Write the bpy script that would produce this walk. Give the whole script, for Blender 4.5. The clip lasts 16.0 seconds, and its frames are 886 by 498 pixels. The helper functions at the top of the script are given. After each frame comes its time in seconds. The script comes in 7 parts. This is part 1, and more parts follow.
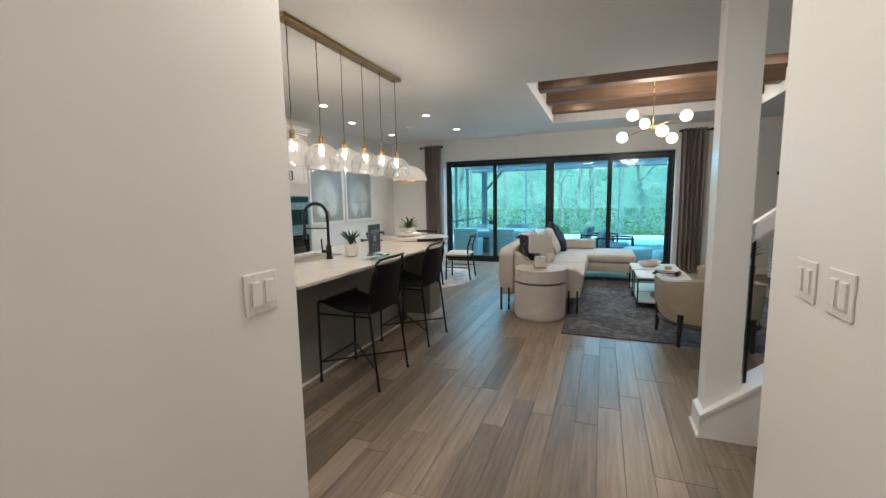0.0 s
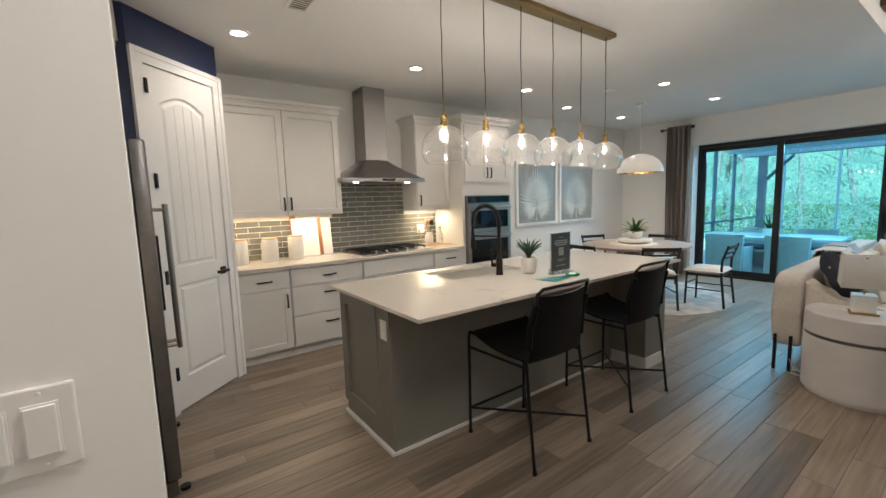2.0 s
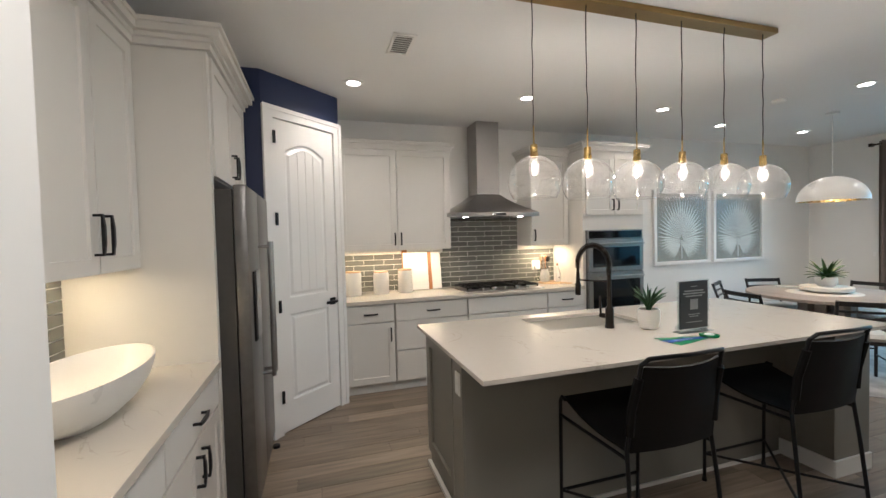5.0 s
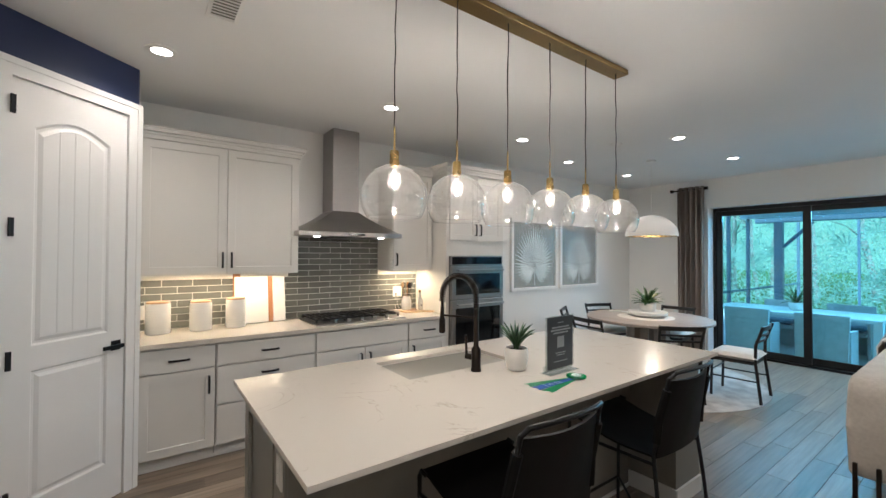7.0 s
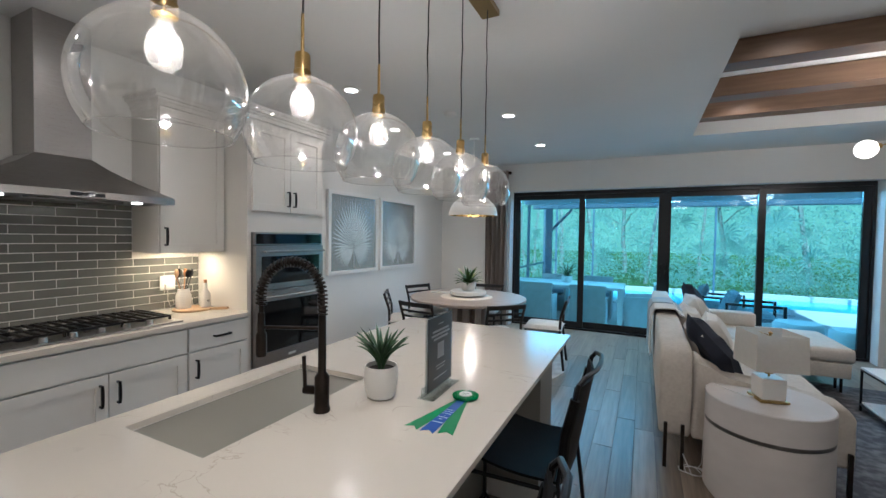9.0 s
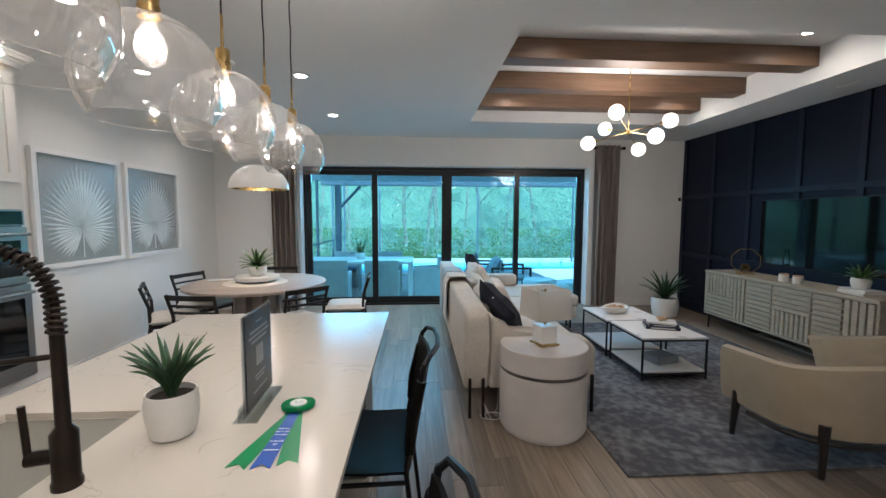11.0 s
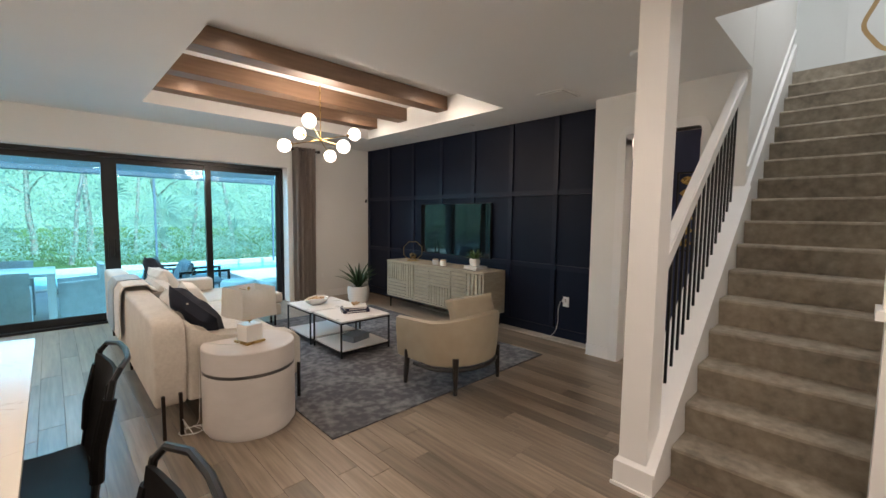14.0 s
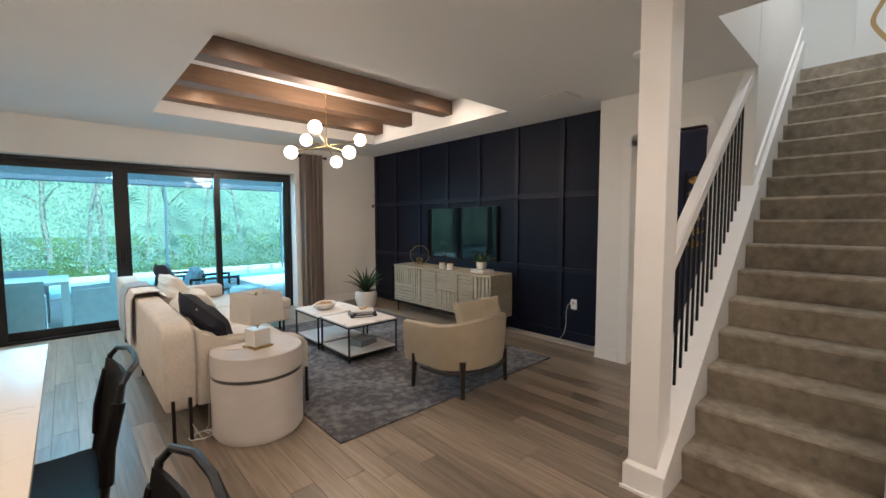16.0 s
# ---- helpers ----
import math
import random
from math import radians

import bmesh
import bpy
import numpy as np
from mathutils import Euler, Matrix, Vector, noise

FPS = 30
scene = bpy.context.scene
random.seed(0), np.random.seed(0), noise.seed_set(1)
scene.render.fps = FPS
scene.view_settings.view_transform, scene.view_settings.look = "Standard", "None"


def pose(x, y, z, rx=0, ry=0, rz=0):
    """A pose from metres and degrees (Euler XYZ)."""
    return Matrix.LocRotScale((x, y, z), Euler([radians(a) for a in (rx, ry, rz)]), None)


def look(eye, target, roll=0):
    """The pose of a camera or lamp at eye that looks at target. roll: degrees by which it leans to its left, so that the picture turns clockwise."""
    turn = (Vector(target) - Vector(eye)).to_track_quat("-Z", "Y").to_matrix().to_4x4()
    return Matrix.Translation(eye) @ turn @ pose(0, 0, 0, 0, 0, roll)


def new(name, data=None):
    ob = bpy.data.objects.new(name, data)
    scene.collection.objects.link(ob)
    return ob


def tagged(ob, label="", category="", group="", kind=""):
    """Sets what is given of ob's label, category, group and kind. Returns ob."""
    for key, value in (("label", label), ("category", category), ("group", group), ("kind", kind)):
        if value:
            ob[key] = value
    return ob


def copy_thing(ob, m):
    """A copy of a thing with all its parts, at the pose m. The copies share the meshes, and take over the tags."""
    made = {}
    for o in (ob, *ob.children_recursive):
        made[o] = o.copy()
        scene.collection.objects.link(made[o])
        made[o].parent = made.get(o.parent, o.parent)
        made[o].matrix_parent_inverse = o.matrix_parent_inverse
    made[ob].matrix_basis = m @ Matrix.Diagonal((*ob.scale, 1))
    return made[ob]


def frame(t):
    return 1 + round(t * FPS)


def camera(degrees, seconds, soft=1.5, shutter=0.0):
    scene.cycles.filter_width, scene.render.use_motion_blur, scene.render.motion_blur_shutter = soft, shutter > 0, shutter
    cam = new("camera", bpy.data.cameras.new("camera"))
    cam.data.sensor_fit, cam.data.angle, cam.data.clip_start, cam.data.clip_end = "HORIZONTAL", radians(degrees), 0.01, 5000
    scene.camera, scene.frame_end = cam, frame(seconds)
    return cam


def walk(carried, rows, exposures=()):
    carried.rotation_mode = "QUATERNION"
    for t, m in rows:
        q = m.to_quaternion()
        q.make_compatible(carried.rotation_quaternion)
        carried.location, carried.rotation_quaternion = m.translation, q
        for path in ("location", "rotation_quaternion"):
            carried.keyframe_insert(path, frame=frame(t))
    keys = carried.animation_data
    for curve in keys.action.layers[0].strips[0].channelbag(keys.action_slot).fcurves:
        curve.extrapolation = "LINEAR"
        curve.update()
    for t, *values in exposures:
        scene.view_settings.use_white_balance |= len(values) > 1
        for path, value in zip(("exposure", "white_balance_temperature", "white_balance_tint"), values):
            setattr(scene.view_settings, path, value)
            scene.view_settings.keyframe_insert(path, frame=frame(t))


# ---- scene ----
cam = camera(94.7, 16.0)
METRES, EYE, TILT, LEAN, TURN = 8.0, 1.5, 0.0, 0.0, 21.5
PATH = [
    (0, (0.965, 0.893, 1.44), (0.24, 2.741, 1.2), -1.0),
    (0.5, (0.855, 1.174, 1.45), (-0.036, 2.952, 1.236), -2.1),
    (1, (0.802, 1.427, 1.461), (-0.331, 3.062, 1.255), -2.0),
    (1.5, (0.839, 1.698, 1.466), (-0.552, 3.119, 1.25), -1.9),
    (2, (0.791, 1.896, 1.466), (-0.815, 3.066, 1.235), -1.8),
    (2.5, (0.736, 2.068, 1.458), (-1.043, 2.95, 1.224), -1.8),
    (3, (0.788, 2.207, 1.457), (-1.104, 2.815, 1.227), -1.4),
    (5.5, (0.692, 2.278, 1.524), (-1.202, 2.923, 1.522), -1.5),
    (6, (0.637, 2.294, 1.538), (-1.195, 3.095, 1.566), -1.1),
    (6.5, (0.48, 2.424, 1.55), (-1.264, 3.403, 1.585), -0.4),
    (7, (0.305, 2.544, 1.539), (-1.314, 3.718, 1.568), 0.3),
    (7.5, (0.077, 2.614, 1.524), (-1.385, 3.979, 1.534), 0.7),
    (8, (-0.12, 2.675, 1.506), (-1.407, 4.206, 1.497), 1.0),
    (8.5, (-0.295, 2.807, 1.512), (-1.387, 4.482, 1.479), 1.1),
    (9, (-0.407, 2.929, 1.517), (-1.287, 4.724, 1.457), 0.9),
    (11.5, (-0.711, 3.108, 1.489), (-0.304, 5.059, 1.319), 0.1),
    (12, (-0.782, 3.054, 1.501), (-0.099, 4.925, 1.33), 0.0),
    (12.5, (-0.781, 2.984, 1.503), (0.151, 4.745, 1.331), -0.0),
    (13, (-0.758, 2.927, 1.506), (0.378, 4.565, 1.333), 0.1),
    (13.5, (-0.737, 2.901, 1.498), (0.547, 4.426, 1.333), 0.5),
    (14, (-0.726, 2.863, 1.508), (0.657, 4.299, 1.351), 0.7),
    (14.5, (-0.705, 2.828, 1.52), (0.735, 4.207, 1.367), 0.6),
    (15, (-0.694, 2.812, 1.513), (0.763, 4.174, 1.366), 0.5),
    (15.5, (-0.699, 2.824, 1.505), (0.73, 4.216, 1.364), 0.2),
    (16, (-0.716, 2.846, 1.501), (0.64, 4.31, 1.365), -0.1),
]
# stops, kelvin and tint as the camera adapts on the way
EXPOSURES = [(0.0, 1.15, 6100, 10), (2.5, 1.1, 6000, 10), (5.5, 1.14, 5750, 10), (7.0, 1.1, 5700, 10), (8.0, 1.0, 5500, 10), (9.0, 0.76, 5400, 10), (11.5, 1.05, 5800, 12), (12.5, 1.24, 6050, 13), (14.0, 1.42, 6650, 17), (16.0, 1.42, 6700, 17)]
walk(cam, [(t, look(eye, target, roll)) for t, eye, target, roll in PATH], exposures=EXPOSURES)
# ---------- world, sun, light, exposure ----------
DAY = (0.47, 0.79, 1.0)
WARM = (1.0, 0.84, 0.68)
SPOT_W, BULB_W, WINDOW_W = 15, 2.0, 110


def sky_world():
    w = bpy.data.worlds.new("sky")
    scene.world = w
    w.use_nodes = True
    nt = w.node_tree
    sky = nt.nodes.new("ShaderNodeTexSky")
    sky.sky_type = "NISHITA"
    sky.sun_disc = False
    sky.sun_elevation = radians(52)
    sky.sun_rotation = radians(205)
    bg = nt.nodes["Background"]
    bg.inputs[1].default_value = 0.15
    nt.links.new(sky.outputs[0], bg.inputs[0])


sky_world()
SUN = new("sun", bpy.data.lights.new("sun", "SUN"))
SUN.data.energy, SUN.data.angle, SUN.data.color = 5.0, radians(0.6), (1.0, 0.96, 0.88)
SUN.matrix_world = look((0, 0, 0), (-.25, .6, -.85))


def lamp_at(name, kind, m, energy, colour, size=0.1, size_y=None, spot=None):
    d = bpy.data.lights.new(name, kind)
    d.energy, d.color = energy, colour
    if kind == "AREA":
        d.shape = "RECTANGLE"
        d.size, d.size_y = size, size_y or size
    elif kind == "SPOT":
        d.spot_size, d.spot_blend, d.shadow_soft_size = radians(spot), 0.8, size
    else:
        d.shadow_soft_size = size
    ob = new(name, d)
    ob.matrix_world = m
    return ob


DOWNLIGHTS = [(-2.69, 2.6), (-2.70, 4.18), (-2.70, 5.76), (-3.06, 7.01), (-1.68, 7.0), (-3.08, 8.47), (-1.68, 8.45)]
TRAY_LIGHTS = [(.55, 6.49), (2.74, 6.53), (.55, 8.16), (2.74, 8.18)]
for x, y in DOWNLIGHTS:
    lamp_at("downlight_beam", "SPOT", pose(x, y, 2.755), SPOT_W, WARM, 0.05, spot=150)
for x, y in TRAY_LIGHTS:
    lamp_at("tray_beam", "SPOT", pose(x, y, 3.075), 8, (1.0, .82, .62), 0.05, spot=165)
for i in range(6):
    lamp_at("pendant_bulb", "POINT", pose(-1.19, 3.375 + .33 * i, 1.858), BULB_W, WARM, 0.01)
lamp_at("chandelier_glow", "POINT", pose(1.572, 7.31, 2.50), 21, WARM, 0.25)
lamp_at("dome_bulb", "POINT", pose(-2.37, 7.79, 1.86), 5, WARM, 0.03)
# added fill without a fitting, brightens cabinets, column and lower steps
lamp_at("foyer_fill", "AREA", pose(.40, 2.45, 2.74), 12, (1.0, 0.88, 0.76), .4)
# unseen fill over the stair well, added to lift treads and upper walls
lamp_at("stair_fill", "AREA", pose(4.0, 3.1, 5.3), 14, (.88, .96, 1.0), 1.6, .6)
lamp_at("hall_light", "AREA", pose(.8, -.6, 2.74), 8, (1.0, 0.86, 0.72), .5, 1.6)
lamp_at("under_cabinet_strip", "AREA", pose(-3.60, 3.07, 1.362), 3.0, (1.0, .76, .46), .06, 1.0)
lamp_at("under_cabinet_strip", "AREA", pose(-3.62, 4.86, 1.362), 2.4, (1.0, .76, .46), .06, .35)
lamp_at("under_cabinet_strip", "AREA", pose(-.85, 1.27, 1.382), 2.8, (1.0, .76, .46), 1.2, .06)
lamp_at("hood_beam", "SPOT", pose(-3.35, 3.83, 1.69), 2, WARM, 0.02, spot=110)
lamp_at("hood_beam", "SPOT", pose(-3.35, 4.43, 1.69), 2, WARM, 0.02, spot=110)
lamp_at("window_daylight", "AREA", look((-.12, 10.80, 2.50), (-.12, 9.6, 1.3)), WINDOW_W, DAY, 4.6, 1.0)
lamp_at("stair_daylight", "AREA", pose(6.35, 6.0, 4.4, -90, 0, 0), 12, (.75, .93, 1.0), 1.6, 1.4)
# free-floating fill added so the room beyond the doorway isn't dark
lamp_at("bedroom_fill", "POINT", pose(6.0, 6.0, 2.4), 50, WARM, 0.2)

# ---------- materials ----------
def principled(name, colour, rough=0.5, metal=0.0, **more):
    m = bpy.data.materials.new(name)
    m.use_nodes = True
    b = m.node_tree.nodes["Principled BSDF"]
    b.inputs["Base Color"].default_value = (*colour, 1)
    b.inputs["Roughness"].default_value = rough
    b.inputs["Metallic"].default_value = metal
    for k, v in more.items():
        b.inputs[k.replace("_", " ")].default_value = v
    return m


def textured(name, dark, light, rough=0.5, metal=0.0, scale=8.0, stretch=(1, 1, 1), detail=5.0, bump=0.1, bump_scale=None,
             rough_vary=0.08, vary=0.0, distance=0.003, contrast=(0.3, 0.7), **more):
    """Two colours mixed by noise at two scales, a fine relief, and gloss that varies; vary: brightness from object to object."""
    m = principled(name, dark, rough, metal, **more)
    nt, ln = m.node_tree, m.node_tree.links
    b = nt.nodes["Principled BSDF"]
    tc = nt.nodes.new("ShaderNodeTexCoord")
    mp = nt.nodes.new("ShaderNodeMapping")
    mp.inputs["Scale"].default_value = stretch
    ln.new(tc.outputs["Object"], mp.inputs["Vector"])
    vec = mp.outputs["Vector"]
    info = nt.nodes.new("ShaderNodeObjectInfo")
    if vary:
        add = nt.nodes.new("ShaderNodeVectorMath")
        add.operation = "MULTIPLY_ADD"
        add.inputs[1].default_value = (37, 23, 17)
        ln.new(info.outputs["Random"], add.inputs[0])
        ln.new(vec, add.inputs[2])
        vec = add.outputs[0]
    n = nt.nodes.new("ShaderNodeTexNoise")
    n.inputs["Scale"].default_value, n.inputs["Detail"].default_value = scale, detail
    ln.new(vec, n.inputs["Vector"])
    n2 = nt.nodes.new("ShaderNodeTexNoise")
    n2.inputs["Scale"].default_value = scale * 0.17
    ln.new(vec, n2.inputs["Vector"])
    mixn = nt.nodes.new("ShaderNodeMix")
    mixn.inputs[0].default_value = 0.4
    ln.new(n.outputs[0], mixn.inputs[2])
    ln.new(n2.outputs[0], mixn.inputs[3])
    ramp = nt.nodes.new("ShaderNodeValToRGB")
    ramp.color_ramp.elements[0].position, ramp.color_ramp.elements[1].position = contrast
    ramp.color_ramp.elements[0].color, ramp.color_ramp.elements[1].color = (*dark, 1), (*light, 1)
    ln.new(mixn.outputs[0], ramp.inputs[0])
    out = ramp.outputs[0]
    if vary:
        hsv = nt.nodes.new("ShaderNodeHueSaturation")
        mr = nt.nodes.new("ShaderNodeMapRange")
        mr.inputs["To Min"].default_value, mr.inputs["To Max"].default_value = 1 - vary, 1 + vary
        ln.new(info.outputs["Random"], mr.inputs[0])
        ln.new(mr.outputs[0], hsv.inputs["Value"])
        ln.new(out, hsv.inputs["Color"])
        out = hsv.outputs[0]
    ln.new(out, b.inputs["Base Color"])
    rr = nt.nodes.new("ShaderNodeMapRange")
    rr.inputs["To Min"].default_value, rr.inputs["To Max"].default_value = rough - rough_vary, min(1, rough + rough_vary)
    ln.new(n.outputs[0], rr.inputs[0])
    ln.new(rr.outputs[0], b.inputs["Roughness"])
    if bump:
        n3 = nt.nodes.new("ShaderNodeTexNoise")
        n3.inputs["Scale"].default_value = bump_scale or scale * 3
        n3.inputs["Detail"].default_value = 3
        ln.new(vec, n3.inputs["Vector"])
        bp = nt.nodes.new("ShaderNodeBump")
        bp.inputs["Strength"].default_value, bp.inputs["Distance"].default_value = bump, distance
        ln.new(n3.outputs[0], bp.inputs["Height"])
        ln.new(bp.outputs[0], b.inputs["Normal"])
    return m


def glowing(name, colour, strength):
    m = bpy.data.materials.new(name)
    m.use_nodes = True
    b = m.node_tree.nodes["Principled BSDF"]
    b.inputs["Base Color"].default_value = (*colour, 1)
    b.inputs["Emission Color"].default_value = (*colour, 1)
    b.inputs["Emission Strength"].default_value = strength
    return m


def clear_glass(name, tint, gloss=0.06, rough=0.0, haze=0.0):
    """Thin glass: clear with a tint, and a mirror reflection that grows towards grazing."""
    m = bpy.data.materials.new(name)
    m.use_nodes = True
    nt = m.node_tree
    nt.nodes.remove(nt.nodes["Principled BSDF"])
    tr = nt.nodes.new("ShaderNodeBsdfTransparent")
    tr.inputs[0].default_value = (*tint, 1)
    gl = nt.nodes.new("ShaderNodeBsdfGlossy")
    gl.inputs["Roughness"].default_value = rough
    lw = nt.nodes.new("ShaderNodeLayerWeight")
    pw = nt.nodes.new("ShaderNodeMath")
    pw.operation = "POWER"
    pw.inputs[1].default_value = 2.6
    lw.inputs[0].default_value = 0.5
    nt.links.new(lw.outputs["Facing"], pw.inputs[0])
    fr = nt.nodes.new("ShaderNodeMath")
    fr.operation = "MULTIPLY_ADD"
    fr.inputs[1].default_value, fr.inputs[2].default_value = 0.8, gloss * .7
    nt.links.new(pw.outputs[0], fr.inputs[0])
    mx = nt.nodes.new("ShaderNodeMixShader")
    nt.links.new(fr.outputs[0], mx.inputs[0])
    nt.links.new(tr.outputs[0], mx.inputs[1])
    nt.links.new(gl.outputs[0], mx.inputs[2])
    last = mx
    if haze:
        # a faint milky layer, added to imitate the glowing haze round the lamp inside
        tl = nt.nodes.new("ShaderNodeBsdfTranslucent")
        tl.inputs[0].default_value = (.9, .88, .84, 1)
        last = nt.nodes.new("ShaderNodeMixShader")
        last.inputs[0].default_value = haze
        nt.links.new(mx.outputs[0], last.inputs[1])
        nt.links.new(tl.outputs[0], last.inputs[2])
    nt.links.new(last.outputs[0], nt.nodes["Material Output"].inputs[0])
    return m


PAINT = textured("wall paint", (0.74, 0.73, 0.70), (0.80, 0.79, 0.76), 0.55, scale=1.2, bump=0.12, bump_scale=160, distance=0.001)
CEIL = textured("ceiling paint", (0.74, 0.74, 0.73), (0.79, 0.79, 0.78), 0.85, scale=1.0, bump=0.35, bump_scale=120, distance=0.002)
TRIM = textured("trim paint", (0.78, 0.77, 0.75), (0.83, 0.82, 0.80), 0.32, scale=2.0, bump=0.05, bump_scale=90, distance=0.001)
NAVY = textured("navy paint", (0.0045, 0.0075, 0.018), (0.007, 0.011, 0.026), 0.5, scale=2.0, bump=0.12, bump_scale=120, distance=0.001, Specular_IOR_Level=0.16)
NAVYK = textured("deep blue paint", (0.014, 0.024, 0.075), (0.02, 0.032, 0.095), 0.5, scale=2.0, bump=0.12, bump_scale=120, distance=0.001)
# wall navy lightened and glossier: the light that battens catch, put into colour
NAVYLIT = textured("navy lit batten paint", (0.0065, 0.0105, 0.024), (0.009, 0.014, 0.031), 0.42, scale=2.0, bump=0.04, bump_scale=90, distance=0.001, Specular_IOR_Level=0.22)
FRIDGES = textured("charcoal appliance side", (0.045, 0.042, 0.038), (0.06, 0.056, 0.051), 0.6, scale=30, bump=0.05, bump_scale=200, distance=0.0005)
PLANK = textured("oak plank", (0.093, 0.070, 0.050), (0.335, 0.264, 0.198), 0.36, scale=7.0, stretch=(6, 0.35, 1), detail=8, bump=0.18, bump_scale=16, vary=0.30, distance=0.0008, contrast=(0.25, 0.75))
GAP = principled("plank gap", (0.085, 0.066, 0.05), 0.8)
CABW = textured("cabinet enamel", (0.66, 0.64, 0.60), (0.71, 0.69, 0.65), 0.38, scale=2.0, bump=0.05, bump_scale=60, distance=0.001)
QUARTZ = textured("quartz", (0.38, 0.34, 0.285), (0.60, 0.555, 0.485), 0.19, scale=6.0, detail=9, bump=0.0, rough_vary=0.03, contrast=(0.18, 0.36))
GREIGE = textured("greige paint", (0.185, 0.175, 0.15), (0.22, 0.21, 0.18), 0.45, scale=2.0, bump=0.05, bump_scale=80, distance=0.001)
BASIN = textured("white fireclay", (0.84, 0.82, 0.77), (0.88, 0.86, 0.82), 0.2, scale=6, bump=0.0)
STEEL = textured("brushed steel", (0.33, 0.315, 0.30), (0.41, 0.395, 0.38), 0.30, 1.0, scale=30, stretch=(1, 1, 40), bump=0.015, bump_scale=60, distance=0.0005)
STEELD = textured("dark steel", (0.16, 0.155, 0.15), (0.22, 0.215, 0.205), 0.38, 0.9, scale=20, bump=0.0)
BLACK = textured("black metal", (0.010, 0.010, 0.011), (0.02, 0.02, 0.021), 0.38, 0.6, scale=20, bump=0.05, bump_scale=100)
BRONZE = textured("dark bronze", (0.02, 0.016, 0.013), (0.04, 0.03, 0.024), 0.35, 0.8, scale=20, bump=0.05, bump_scale=100)
FRAMEB = textured("window frame black", (0.008, 0.008, 0.009), (0.014, 0.014, 0.016), 0.35, 0.2, scale=10, bump=0.03)
BRASS = textured("aged brass", (0.42, 0.28, 0.10), (0.55, 0.38, 0.15), 0.28, 1.0, scale=12, bump=0.03, bump_scale=60)
BRASSD = textured("antique brass", (0.26, 0.18, 0.08), (0.40, 0.28, 0.12), 0.32, 1.0, scale=3, bump=0.03, bump_scale=60)
BEAMW = textured("walnut beam", (0.125, 0.070, 0.040), (0.225, 0.138, 0.084), 0.5, scale=5, stretch=(0.6, 6, 6), detail=8, bump=0.1, bump_scale=14, vary=0.08)
CARPET = textured("carpet", (0.17, 0.142, 0.108), (0.41, 0.352, 0.272), 0.97, scale=16, detail=8, bump=0.9, bump_scale=240, distance=0.006, contrast=(0.3, 0.68))
LEATHER = textured("black leather", (0.003, 0.0028, 0.0026), (0.007, 0.0062, 0.006), 0.5, scale=9, bump=0.3, bump_scale=260, distance=0.001, Specular_IOR_Level=0.16)
SOFAM = textured("cream upholstery", (0.52, 0.47, 0.41), (0.64, 0.59, 0.52), 0.95, scale=50, bump=0.5, bump_scale=380, distance=0.002)
BEIGE = textured("beige leather", (0.34, 0.28, 0.20), (0.40, 0.34, 0.25), 0.5, scale=9, bump=0.15, bump_scale=180, distance=0.001)
WHITEC = textured("white cotton", (0.62, 0.59, 0.54), (0.74, 0.71, 0.66), 0.95, scale=40, bump=0.4, bump_scale=300, distance=0.002)
NAVYC = textured("navy velvet", (0.004, 0.006, 0.014), (0.009, 0.013, 0.028), 0.85, scale=30, bump=0.3, bump_scale=260, distance=0.002)
BLUEC = textured("pale blue wool", (0.30, 0.37, 0.42), (0.42, 0.49, 0.53), 0.95, scale=40, bump=0.6, bump_scale=200, distance=0.003)
CURTAIN = textured("taupe linen", (0.19, 0.155, 0.135), (0.27, 0.225, 0.195), 0.95, scale=60, stretch=(1, 1, 0.1), bump=0.3, bump_scale=300, distance=0.002)
CERAMIC = textured("white ceramic", (0.70, 0.68, 0.64), (0.77, 0.75, 0.71), 0.3, scale=6, bump=0.03, bump_scale=40)
PLASTER = textured("whitewashed wood", (0.56, 0.52, 0.49), (0.64, 0.60, 0.57), 0.6, scale=6, stretch=(1, 1, 2), detail=8, bump=0.06, bump_scale=60, distance=0.001)
OAKL = textured("limed oak", (0.30, 0.26, 0.19), (0.44, 0.39, 0.30), 0.6, scale=12, stretch=(1, 1, 6), detail=8, bump=0.12, bump_scale=60, distance=0.001)
TABLEW = textured("greyed oak", (0.28, 0.235, 0.20), (0.42, 0.36, 0.31), 0.45, scale=10, stretch=(1, 6, 1), detail=7, bump=0.06)
WOODL = textured("light wood", (0.45, 0.27, 0.14), (0.60, 0.40, 0.23), 0.45, scale=10, stretch=(1, 6, 1), bump=0.06)
WOODM = textured("oiled wood", (0.35, 0.14, 0.05), (0.48, 0.21, 0.08), 0.45, scale=10, stretch=(1, 1, 6), bump=0.06)
DARKW = textured("black stained wood", (0.010, 0.008, 0.007), (0.022, 0.017, 0.014), 0.4, scale=12, stretch=(1, 1, 6), bump=0.06)
LEAF = textured("succulent leaf", (0.02, 0.055, 0.022), (0.05, 0.11, 0.045), 0.45, scale=20, bump=0.05)
LEAFL = textured("plant leaf", (0.025, 0.07, 0.015), (0.06, 0.13, 0.03), 0.4, scale=20, bump=0.05)
SOILM = textured("soil", (0.02, 0.014, 0.01), (0.05, 0.04, 0.03), 0.95, scale=60, bump=0.6)
TILE = textured("grey glass tile", (0.13, 0.132, 0.118), (0.175, 0.176, 0.157), 0.12, scale=6, vary=0.10, bump=0.04, bump_scale=30, rough_vary=0.03)
